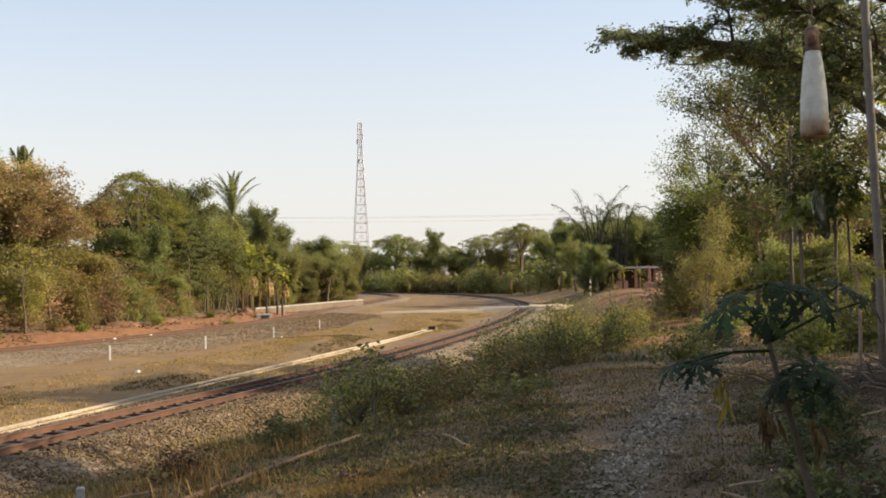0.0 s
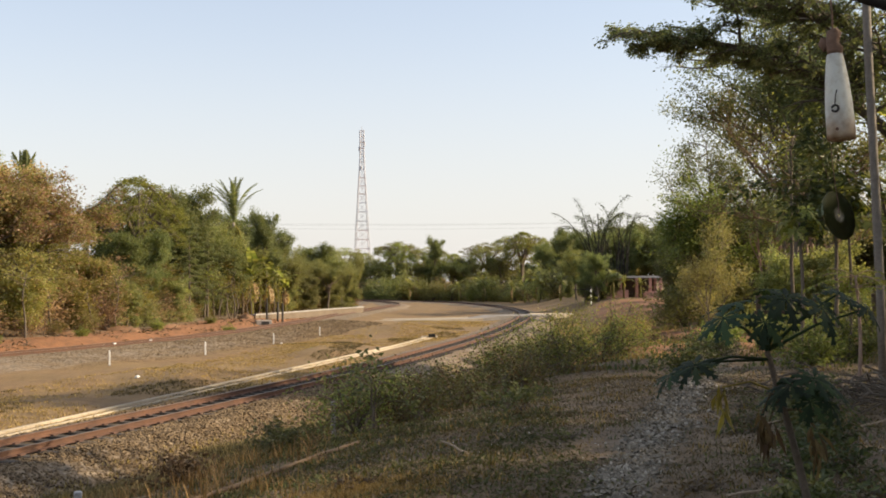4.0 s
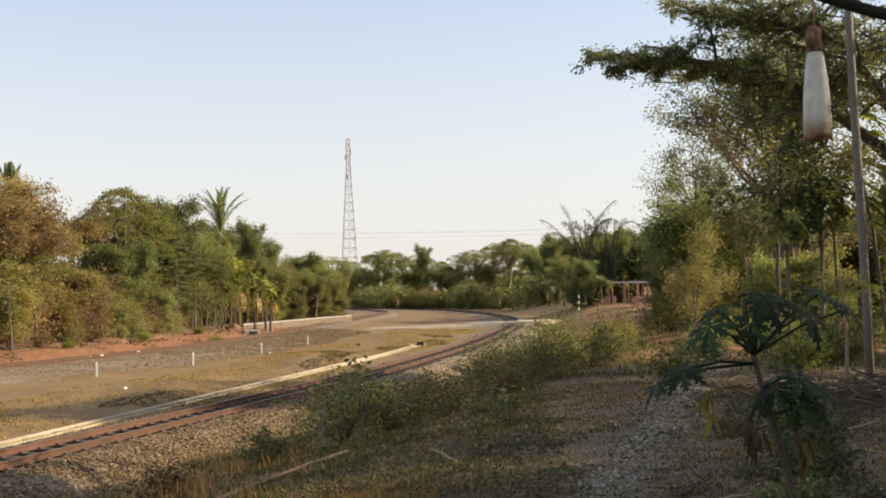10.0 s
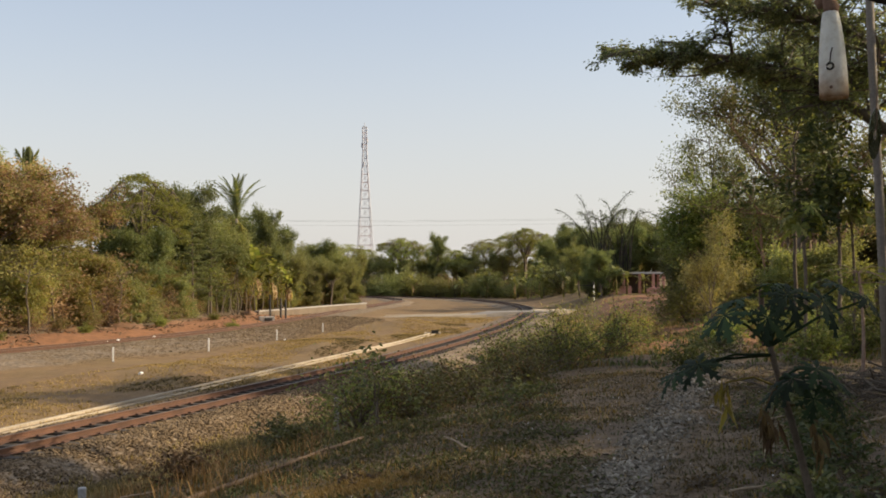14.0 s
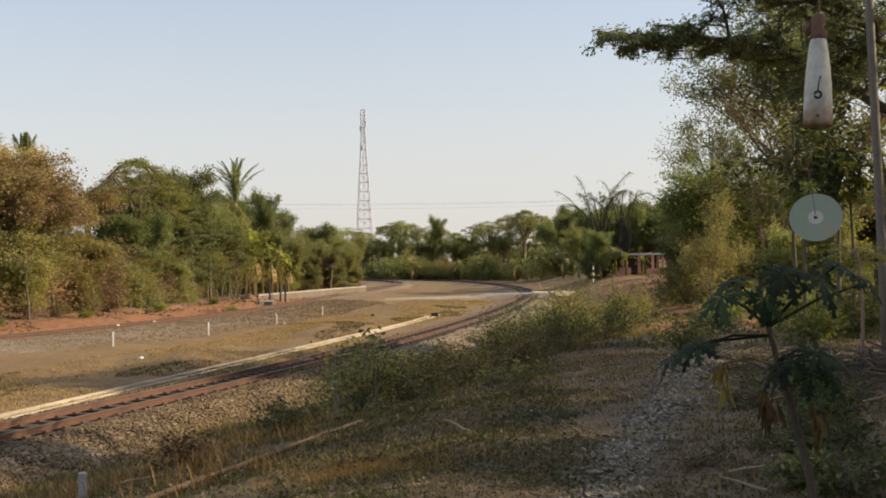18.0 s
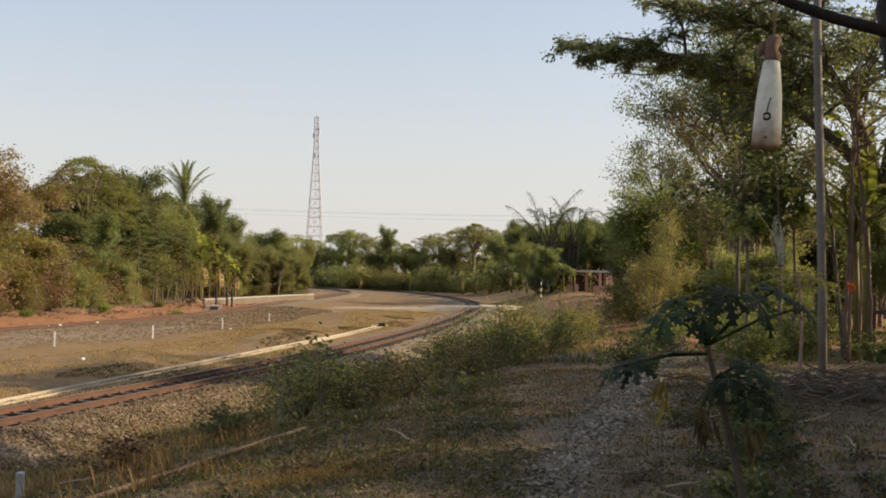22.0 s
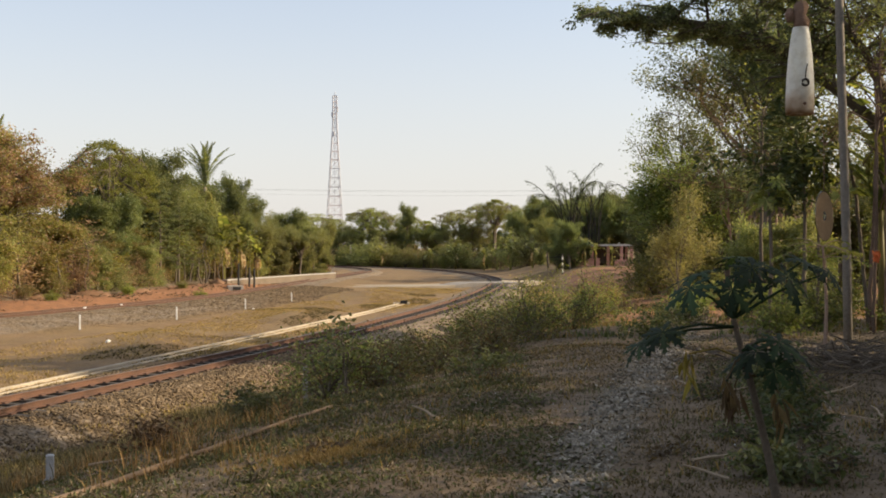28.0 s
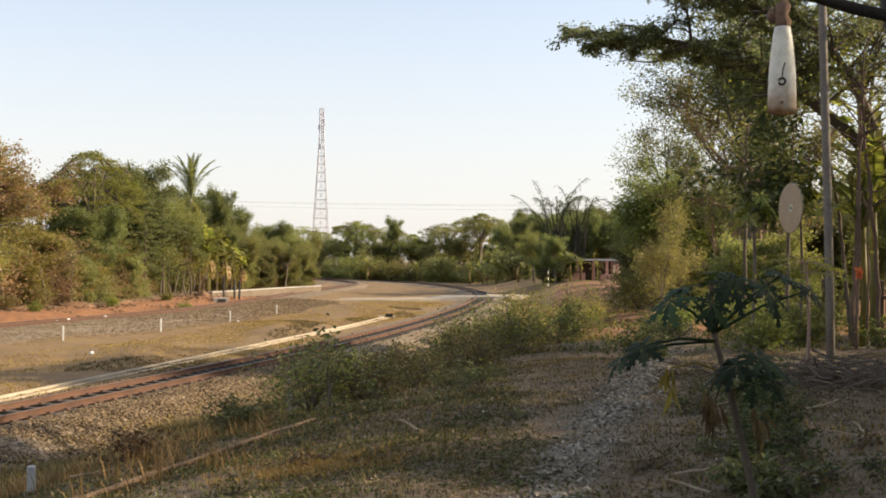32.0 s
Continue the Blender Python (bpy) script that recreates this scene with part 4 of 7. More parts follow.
def tiered_tree(label, h, mat, seed):
    """One straight stem with level fans of foliage, one above another."""
    rng = np.random.default_rng(seed)
    t = thing("leafy_tree", label, "tree")
    wood, at = Build(), []
    wood.tube([(0, 0, -0.3), (0.08, 0, h * 0.5), (0, 0.05, h)], [0.11, 0.08, 0.02], 7, caps=False)
    for k in range(34):
        u = 0.25 + 0.75 * k / 34
        a, q = k * 2.4, (1.9 * (1 - u) + 0.5) * rng.uniform(0.8, 1.2)
        c0 = np.array([0.05, 0, h * u])
        e = c0 + np.array([q * math.cos(a), q * math.sin(a), 0.1 - 0.12 * q])
        wood.tube([c0, (c0 + e) / 2 + np.array([0, 0, 0.12]), e], [0.03, 0.02, 0.008], 4, caps=False)
        for v in (0.35, 0.65, 0.95):
            at.append(pad(rng, c0 + (e - c0) * v + np.array([0, 0, 0.08]), 0.36, 55, 0.05))
    part("trunk", wood, BARK, t, smooth=True)
    part("crown", Build().leaves(np.concatenate(at), 0.17, 0.06, rng, up=0.6, droop=0.5), mat, t)
    return t


ROW = "trees beyond the second track"
WOOD = "trees at the far end of the curve"
UNIT = {
    "green": tree("leafy_tree", "leafy green broad-crowned tree", "broad", 9.0, 0, 34, 0.27, LEAF_GREEN, 11, (0.19, 0.1)),
    "dark": tree("leafy_tree", "dark green dense-crowned tree", "upright", 9.0, 0, 40, 0.27, LEAF_DARK, 12, (0.19, 0.11)),
    "flat": umbrella_tree("spreading umbrella-shaped tree with a flat green crown", 10.0, 5.2, 95, 0.16, LEAF_GREEN, 13),
    "dome": umbrella_tree("dome-crowned umbrella tree with layered green foliage", 11.0, 3.9, 190, 0.3, LEAF_LIGHT, 18),
    "tiered": tiered_tree("dark green tree with feathery level tiers of foliage", 7.4, LEAF_DARK, 19),
    # like the bushy one, but with the shade-darkened leaves
    "shady": tree("scrub_tree", "scrubby tree leafy to the ground, shade darkening its leaf colour", "scrub", 5.0, 0, 26, 0.22, LEAF_SHADE, 22, (0.15, 0.075)),
    "olive": tree("scrub_tree", "olive green scrubby tree leafy to the ground", "scrub", 6.5, 0, 24, 0.24, LEAF_OLIVE, 14, (0.17, 0.085), extra=(LEAF_DRY, 0.15)),
    "bushy": tree("scrub_tree", "bright green scrubby tree leafy to the ground", "scrub", 5.0, 0, 24, 0.22, LEAF_GREEN, 15, (0.17, 0.09)),
    "dry": tree("scrub_tree", "tall scrub tree overgrown with dry brown creeper", "scrub", 8.5, 0, 17, 0.28, LEAF_OLIVE, 16, (0.18, 0.085), extra=(LEAF_DRY, 1.15)),
    "wild": bush("wild_shrub", "tangled olive shrub with dry stalks", 0, 0, 3.2, 3.0, 2600, LEAF_OLIVE, 201, (0.19, 0.09), 26, dry=LEAF_DRY),
    "thick": bush("wild_shrub", "tangled green shrub with many stems", 0, 0, 3.4, 3.2, 2800, LEAF_GREEN, 202, (0.2, 0.1), 26),
    "straw": bush("wild_shrub", "dry brown shrub with bare stalks", 0, 0, 3.4, 2.8, 2000, LEAF_DRY, 203, (0.17, 0.07), 30),
    "fresh": bush("wild_shrub", "light green leafy shrub at the wood's edge", 0, 0, 3.0, 3.0, 2400, LEAF_LIGHT, 204, (0.24, 0.12), 22),
    "light": tree("leafy_tree", "light green feathery tree", "broad", 11.0, 0, 18, 0.36, LEAF_LIGHT, 17, (0.26, 0.12)),
}


def wood_of(kind, places, group):
    for k, (x, y, s) in enumerate(places):
        ob = put(UNIT[kind], x, y, (k * 137 + x * 31) % 360, s, 1.0 + 0.15 * math.sin(k * 2.3 + x))
        ob["group"] = group


# the thicket behind the red earth
wood_of("dry", [(-24.5, 61, 1.0), (-27.5, 59, 1.1), (-25.7, 66, 1.1), (-27.4, 63, 1.14), (-31, 57, 1.0), (-28, 66, 1.05), (-36, 60, 1.1), (-30.5, 62, 1.1)], ROW)
wood_of("olive", [(-23.2, 59.5, 0.75), (-23.4, 68, 1.25), (-24.6, 72, 1.3), (-26, 56.5, 0.8), (-21.8, 64.5, 0.7), (-29.5, 53, 0.8), (-21.6, 70, 0.75), (-20.6, 74, 0.7), (-22.5, 78, 0.9), (-33, 50, 0.9), (-22.8, 100.3, 0.68), (-38, 45, 1.0), (-21, 83, 0.9),
                  (-17.5, 100, 0.8), (-13.5, 121, 0.8)], ROW)
wood_of("bushy", [(-20.4, 69, 0.7), (-19.6, 78, 1.0), (-20.8, 81, 1.05), (-21.9, 96.9, 0.91), (-24, 63, 0.6), (-21.4, 104.9, 1.03), (-20.1, 108.3, 0.85), (-15.8, 107, 1.2), (-14.2, 112, 1.25), (-12.3, 118, 1.2), (-17, 110, 1.4),
                  (-10.8, 124, 1.1), (-18.8, 104, 1.1)], ROW)
# low growth along the foot of the thicket
_r = np.random.default_rng(77)
for _k in range(90):
    _y = 44 + 84 * (_k + _r.uniform(-0.4, 0.4)) / 90
    _x = float(np.interp(_y, [40, 58, 63, 80, 99, 106, 126], [-29.5, -22.6, -20.9, -19.4, -18.4, -16.5, -10.6])) - _r.uniform(0, 1.0) - 2.0 * (_k % 3)
    wood_of(("wild", "straw", "thick", "straw", "wild", "straw", "wild")[_k % 7], [(_x, float(_y), float(_r.uniform(0.5, 0.95)) * (1.0 + 0.35 * (_k % 3)))], ROW)
put(UNIT["dome"], -22.3, 78, 40, 0.97, 0.95)["group"] = ROW
wood_of("tiered", [(-19.4, 82, 1.0), (-18.9, 86, 0.85)], ROW)
wood_of("dark", [(-25.4, 80, 0.92), (-23.6, 81, 0.86), (-22.4, 75, 0.78), (-20.8, 77, 0.8), (-22.3, 90, 1.28), (-20.6, 88.5, 1.12)], ROW)
wood_of("green", [(-19.3, 93, 0.9), (-18.2, 97, 0.8)], ROW)
wood_of("dark", [(-21.4, 93.5, 0.95), (-20.4, 99.2, 0.97), (-23.3, 102.6, 1.0), (-18.1, 103.7, 0.97), (-24, 88, 1.2), (-21.0, 110.6, 1.20), (-30, 77, 0.85), (-15, 125, 0.95), (-19, 120, 1.05), (-18.7, 91.8, 0.78)], ROW)
wood_of("bushy", [(-26.5, 84, 1.3), (-24.0, 76, 1.2), (-28, 88, 1.4)], ROW)
wood_of("wild", [(-22.6, 71, 1.6), (-21.6, 73.5, 1.3)], ROW)
wood_of("straw", [(-21.8, 68.5, 1.5)], ROW)
wood_of("light", [(-60, 62, 1.1)], ROW)
wood_of("flat", [(-64, 70, 0.9)], ROW)
put(UNIT["dome"], -43.3, 90, 20, 1.72, 0.9)["group"] = ROW
wood_of("green", [(-17.9, 101.5, 0.75), (-21.9, 95.8, 1.08), (-19.8, 106.0, 0.91), (-13.8, 128, 0.95), (-17.5, 132, 1.0), (-23, 100, 1.1), (-26, 110, 1.15), (-11.6, 131, 0.9), (-22, 125, 1.1), (-14.5, 115, 0.8), (-17.5, 108, 0.9), (-12.6, 116, 0.72), (-11.4, 121, 0.72), (-15.5, 105, 0.7)], ROW)
for _k in range(26):
    _y = 88 + 36 * _k / 26
    wood_of(("thick", "wild", "fresh", "straw")[_k % 4], [(float(np.interp(_y, [88, 99, 106, 126], [-20.0, -19.0, -17.4, -11.6])) - float(_r.uniform(0, 2.5)), float(_y), float(_r.uniform(0.7, 1.3)))], ROW)
# the far end of the curve
wood_of("flat", [(-9, 208, 1.3), (-3, 215, 1.2), (15, 205, 1.35), (8.5, 218, 1.3), (-20, 218, 1.2)], WOOD)
wood_of("green", [(-13, 200, 1.0), (-5, 202, 1.0), (1.5, 205, 1.05), (5, 199, 0.95), (11, 198, 1.1), (19.5, 192, 1.3), (17, 184, 1.05), (24, 177, 1.3), (22, 162, 1.1), (-19, 208, 1.0), (30, 190, 1.4), (-16, 212, 1.1), (-24, 206, 1.0)], WOOD)
wood_of("dome", [(-8.3, 200, 1.03), (14.4, 198, 1.15), (1.8, 206, 0.85)], WOOD)
put(UNIT["dark"], -1.4, 200, 50, 1.43, 0.62)["group"] = WOOD
put(UNIT["flat"], 7.0, 201, 10, 1.14, 0.5)["group"] = WOOD
put(UNIT["dark"], 21, 190, 80, 1.35, 0.75)["group"] = WOOD
wood_of("dark", [(-8, 198, 0.85), (-2.5, 208, 1.05), (19, 170, 1.15), (21, 152, 1.1), (24, 142, 1.15), (27, 152, 1.2), (16.5, 178, 1.05), (-16, 203, 0.85), (4, 206, 1.0), (9, 202, 1.0), (-11, 204, 0.9)], WOOD)
wood_of("bushy", [(-14, 195, 0.9), (-11, 194, 0.9), (-8.5, 193, 0.85), (-5.5, 192, 0.9), (-3, 193, 0.95), (-0.5, 190, 0.8), (2, 190, 0.95), (4.5, 187, 0.85), (7, 185, 0.8), (9, 183, 0.9), (11, 180, 0.85), (12.5, 175, 0.9),
                  (14, 170, 0.85), (15, 165, 0.95), (16.3, 159, 0.9), (17.5, 154, 0.9), (18.5, 148, 0.95), (16.5, 143, 0.75), (18, 137, 0.85), (19.5, 132, 0.9), (-17, 197, 0.9), (-20, 200, 0.95), (-24, 199, 1.0)], WOOD)
wood_of("olive", [(5, 193, 0.9), (12, 186, 1.0), (0.5, 196, 0.9), (16, 152, 0.8), (22.5, 128, 1.0), (-6.5, 195, 0.8), (9.5, 188, 0.85)], WOOD)
for _k in range(30):
    _x = -34 + 2.4 * _k + float(_r.uniform(-0.8, 0.8))
    wood_of(("bushy", "dark", "olive", "green")[_k % 4], [(_x, 218 + float(_r.uniform(-4, 4)) - 0.55 * max(0.0, _x - 14), float(_r.uniform(0.9, 1.15)) * (1.5, 0.75, 1.25, 0.9)[_k % 4])], WOOD)
for _k in range(46):
    _x = -18 + 0.76 * _k + float(_r.uniform(-0.5, 0.5))
    _y = float(np.interp(_x, [-18, -8, 0, 6, 10, 13, 16], [198, 190, 187, 181, 173, 162, 148])) + float(_r.uniform(0, 6))
    put(UNIT[("fresh", "thick", "wild", "thick", "fresh", "straw")[_k % 6]], _x, _y, _k * 77, float(_r.uniform(0.6, 1.5)), 1.1)["group"] = WOOD
# by the crossing and along the bank
SIDE = "trees along the bank"
wood_of("green", [(15.8, 128, 0.8), (21, 121, 0.95), (25, 118, 1.0), (28, 108, 1.05)], SIDE)
wood_of("dark", [(18.5, 122, 0.95), (24, 116.5, 0.85), (15.6, 108.5, 0.62), (17.5, 118, 0.85), (20.5, 117.5, 0.9), (26, 113, 0.9), (14.8, 113, 0.6), (23, 121, 1.0), (28.5, 118, 1.1), (25, 90, 1.0)], SIDE)
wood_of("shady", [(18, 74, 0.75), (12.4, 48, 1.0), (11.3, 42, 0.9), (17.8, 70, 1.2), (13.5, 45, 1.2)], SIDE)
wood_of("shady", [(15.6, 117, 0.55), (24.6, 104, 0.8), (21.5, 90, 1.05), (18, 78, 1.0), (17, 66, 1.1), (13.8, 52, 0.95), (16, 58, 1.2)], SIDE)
wood_of("light", [(22, 75, 0.6), (19, 62, 0.5)], SIDE)

# the wood behind the bank, which closes the view and shades it
wood_of("green", [(21.5, 52, 0.75), (26, 58, 0.8)], SIDE)
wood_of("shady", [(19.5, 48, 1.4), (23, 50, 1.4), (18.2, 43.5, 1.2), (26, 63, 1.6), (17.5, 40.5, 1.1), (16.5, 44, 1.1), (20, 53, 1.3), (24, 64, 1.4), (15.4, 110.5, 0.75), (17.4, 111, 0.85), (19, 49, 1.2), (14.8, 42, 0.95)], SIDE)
# those nearer than y = 30 stand out of view, added for shade
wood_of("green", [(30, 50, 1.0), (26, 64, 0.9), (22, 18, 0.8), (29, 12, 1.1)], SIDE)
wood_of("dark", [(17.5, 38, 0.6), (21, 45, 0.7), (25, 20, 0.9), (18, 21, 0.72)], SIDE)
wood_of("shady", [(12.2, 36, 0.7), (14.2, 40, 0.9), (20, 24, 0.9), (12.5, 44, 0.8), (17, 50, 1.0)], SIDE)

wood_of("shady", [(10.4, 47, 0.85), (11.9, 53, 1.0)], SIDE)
wood_of("thick", [(8.5, 38, 0.55)], SIDE)


# ---- the big trees on the bank ----
def fine_tree(name, label, kind, height, per_tip, cloud, mat, seed, size, x, y, turn=0, wide=1.0, **more):
    t = tree(name, label, kind, height, 0, per_tip, cloud, mat, seed, size, **more)
    put(t, x, y, turn, 1.0, wide)
    return t


fine_tree("leafy_tree", "tall airy tree with many thin branches against the sky", "upright", 11.0, 50, 0.24, LEAF_BOUGH, 31, (0.115, 0.06), 10.6, 33, 40, radius=0.12)
fine_tree("leafy_tree", "tall airy tree with many thin branches against the sky", "broad", 10.4, 44, 0.26, LEAF_BOUGH, 32, (0.115, 0.06), 12.9, 37, 100, radius=0.13)
fine_tree("leafy_tree", "leafy tree with a rounded green crown on the bank", "scrub", 5.6, 34, 0.22, LEAF_BANK, 33, (0.11, 0.06), 10.8, 40, 10)
fine_tree("leafy_tree", "olive-leaved tree with thin branches on the bank", "broad", 6.6, 30, 0.22, LEAF_BANK, 36, (0.12, 0.06), 9.6, 40.5, 60, radius=0.1)
fine_tree("leafy_tree", "leafy tree with dark clumped foliage on the bank", "scrub", 8.2, 15, 0.22, LEAF_BOUGH, 42, (0.125, 0.065), 10.2, 42, 300, wide=0.66, radius=0.1)
BARK_TWIG = surface("bark_twig", (0.2, 0.125, 0.09), (0.38, 0.26, 0.19), 3, 30, 0.9, depth=0.4)
fine_tree("bare_tree", "half-bare tree with many reddish-brown twigs", "upright", 9.0, 18, 0.24, LEAF_PALE, 38, (0.11, 0.055), 10.6, 36, 15, bark=BARK_TWIG, radius=0.1)
fine_tree("bare_tree", "half-bare tree with many reddish-brown twigs", "broad", 8.2, 14, 0.24, LEAF_PALE, 39, (0.11, 0.055), 11.6, 34, 140, bark=BARK_TWIG, radius=0.09)
wood_of("bushy", [(9.7, 31, 0.8), (11.0, 30, 0.85), (8.9, 33.5, 0.64)], SIDE)
fine_tree("flowering_shrub", "lanky yellowish-leaved shrub on the bank", "broad", 3.5, 19, 0.16, LEAF_STRAW, 35, (0.075, 0.036), 6.8, 27.8, 0, wide=0.62, radius=0.03, category="shrub")


WEEDS = "bushes on the bank"
for _k, (_x, _y, _h, _w, _n, _m, _d, _l) in enumerate((
        (-1.15, 13.9, 1.35, 1.5, 2100, LEAF_BANK, LEAF_DULL, "dark green bush between footpath and track"),
        (-0.45, 14.3, 0.95, 1.7, 2200, LEAF_WOODY, LEAF_DULL, "dark green bush going dry at its foot"),
        (0.35, 15.4, 0.8, 1.7, 1700, LEAF_WOODY, LEAF_DULL, "low olive bush going dry"),
        (-0.2, 17.4, 1.1, 1.4, 1500, LEAF_WOODY, LEAF_DULL, "lanky olive bush at the ballast's edge"),
        (1.2, 17.2, 0.9, 2.0, 2200, LEAF_WOODY, LEAF_DULL, "spreading dark green bush"),
        (0.9, 19.6, 1.2, 1.9, 2400, LEAF_BANK, LEAF_DULL, "spreading green bush going dry"),
        (2.1, 18.9, 1.0, 2.2, 2600, LEAF_BANK, LEAF_DULL, "spreading dark green bush"),
        (2.0, 21.4, 1.3, 2.0, 2800, LEAF_LIGHT, None, "spreading green bush beside the footpath"),
        (3.1, 21.2, 1.0, 2.0, 2300, LEAF_BANK, LEAF_DULL, "green bush with some dry twigs"),
        (2.6, 23.8, 1.35, 2.1, 2600, LEAF_LIGHT, LEAF_DRY, "spreading green bush with dry twigs"),
        (4.0, 24.5, 1.35, 2.0, 2000, LEAF_LIGHT, LEAF_DRY, "tall light green bush beside the footpath"),
        (3.2, 26.6, 1.5, 2.0, 2400, LEAF_LIGHT, None, "tall light green bush beside the footpath"),
        (4.6, 27.6, 1.3, 1.7, 1500, LEAF_OLIVE, LEAF_DRY, "tall olive bush with yellowing leaves"),
        (5.6, 30.5, 0.9, 1.5, 1200, LEAF_OLIVE, LEAF_DRY, "olive bush going dry"),
        (5.2, 20.6, 0.75, 1.3, 1800, LEAF_BUSH, None, "dark leafy bush beside the footpath"))):
    bush("bush", _l, _x, _y, _h, _w, _n, _m, 50 + _k, leaf=(0.052, 0.026), stems=15, dry=_d)["group"] = WEEDS
_weed = bush("tall_weed", "tall leafy weed standing above the bush", -0.85, 13.3, 1.75, 0.35, 260, LEAF_WOODY, 47, leaf=(0.09, 0.05), stems=2, category="weed")
_weed["group"] = WEEDS
for _c in _weed.children:
    if _c.name.startswith("stem"):
        tagged(_c, kind="stuff")


def tufts(name, label, places, height, blades, mat, seed, wide=0.012):
    """Grass as thin bent blades, one object for the patch."""
    rng = np.random.default_rng(seed)
    n = len(places) * blades
    p = np.repeat(places, blades, 0) + np.column_stack([rng.normal(size=(n, 2)) * 0.06, np.zeros(n)])
    h = height * rng.uniform(0.35, 1.2, n)
    a = rng.uniform(0, 6.28, n)
    lean = rng.uniform(0.1, 0.9, n)
    d = np.stack([np.cos(a) * lean, np.sin(a) * lean, np.ones(n)], 1)
    s = np.stack([-np.sin(a), np.cos(a), np.zeros(n)], 1) * (wide * rng.uniform(0.5, 1.3, n))[:, None]
    m = p + d * h[:, None] * 0.5
    tip = p + d * h[:, None] + np.stack([np.cos(a), np.sin(a), -0.6 * np.ones(n)], 1) * (h * lean * 0.4)[:, None]
    v = np.stack([p - s / 2, p + s / 2, m + s * 0.4, m - s * 0.4, tip], 1).reshape(-1, 3)
    k = 5 * np.arange(n)[:, None]
    b = Build().add(v, k + np.array([[0, 1, 2, 3]]))
    b.f.setdefault(3, []).append(k + np.array([[3, 2, 4]]))
    return tagged(part(name, b, mat), label, "grass", kind="stuff")


def bank_places(n, seed, y0, y1, x0, x1, gap=0.45):
    """Places on the bank clear of the footpath and the track bed."""
    rng = np.random.default_rng(seed)
    y = rng.uniform(y0, y1, n)
    x = rng.uniform(x0, x1, n)
    ok = (np.abs(x - path_line(y)) > gap) & (x - np.interp(y, NEAR_LINE[:, 1], NEAR_LINE[:, 0]) > 3.0)
    ok &= vnoise(x * 0.8, y * 0.8, 21 + seed % 3) + rng.uniform(-0.5, 0.5, n) > -0.15
    x, y = x[ok], y[ok]
    return np.column_stack([x, y, land(x, y) - 0.01])


tufts("dry_grass", "straw-coloured dry grass on the bank", bank_places(1600, 1, 6.5, 18, -6, 7), 0.085, 6, GRASS_DRY, 1)
tufts("weeds", "low olive weeds among the dry grass", bank_places(4500, 2, 6.5, 18, -6, 7, 0.3), 0.055, 6, GRASS_GREEN, 2, 0.014)
tufts("dry_grass", "straw-coloured dry grass on the bank", bank_places(4200, 3, 18, 60, -4, 14), 0.18, 6, GRASS_DRY, 3, 0.02)
tufts("weeds", "low olive weeds among the dry grass", bank_places(6000, 5, 18, 55, -4, 14, 0.3), 0.14, 7, GRASS_GREEN, 6, 0.025)
tufts("tall_weeds", "tall brown seed stalks along the ballast", bank_places(420, 4, 8, 26, -7.5, 0.5, 0.2), 0.3, 5, GRASS_DULL, 4, 0.009)
tufts("low_turf", "matted brown turf on the shaded bank", bank_places(52000, 6, 5.6, 17, -6.5, 8, 0.22), 0.034, 5, GRASS_DULL, 11, 0.011)
_r = np.random.default_rng(19)
_y = _r.uniform(6.5, 24, 9500)
_x = np.interp(_y, NEAR_LINE[:, 1], NEAR_LINE[:, 0]) + 2.1 + 4.4 * _r.uniform(0, 1, 9500) ** 1.2
_ok = vnoise(_x * 0.9, _y * 0.9, 47) + _r.uniform(-0.6, 0.6, 9500) > 0.0
tufts("brown_weeds", "brown withered weeds along the ballast's foot", np.column_stack([_x, _y, land(_x, _y) - 0.01])[_ok], 0.2, 6, GRASS_DULL, 12, 0.014)
tufts("low_turf", "matted brown turf on the shaded bank", bank_places(14000, 7, -3, 5.6, -6, 7, 0.22), 0.04, 5, GRASS_DULL, 14, 0.012)
_y, _x = _r.uniform(8.6, 13, 420), _r.uniform(-5.2, -1.2, 420)
_ok = (vnoise(_x * 1.3, _y * 1.3, 61) > -0.1) & (_x - np.interp(_y, NEAR_LINE[:, 1], NEAR_LINE[:, 0]) > 3.0)
tufts("tall_weeds", "tall tan weed stalks at the foot of the ballast", np.column_stack([_x, _y, land(_x, _y) - 0.01])[_ok], 0.26, 7, GRASS_TAN, 15, 0.008)
# a pool of sun by the footpath, coloured into the grass
_y, _x = 8.5 + _r.normal(size=900) * 0.22, -0.65 + _r.normal(size=900) * 0.36
tufts("straw_patch", "patch of dry grass, sunlight put into its golden colour", np.column_stack([_x, _y, land(_x, _y) - 0.02]), 0.075, 6, GRASS_SUNLIT, 13, 0.009)
_p = ballast_places(near_rail, 2600, 30, 120, 2.0, 4.2, 31)
_p = _p[vnoise(_p[:, 0] * 0.7, _p[:, 1] * 0.7, 33) > -0.1]
tufts("shoulder_grass", "dry straw among the ballast stones", _p, 0.12, 5, GRASS_DRY, 7, 0.014)
_r = np.random.default_rng(9)
_y = _r.uniform(22, 95, 26000)
_x = np.interp(_y, NEAR_LINE[:, 1], NEAR_LINE[:, 0]) - 3.0 - _r.uniform(0, 8.0, 26000)
_ok = (_x > np.interp(_y, SIDING_LINE[:, 1], SIDING_LINE[:, 0]) + 5.6 - 3.4 * smoothstep(60, 78, _y)) & (vnoise(_x * 0.5, _y * 0.25, 41) + _r.uniform(-0.5, 0.5, 26000) > -0.1)
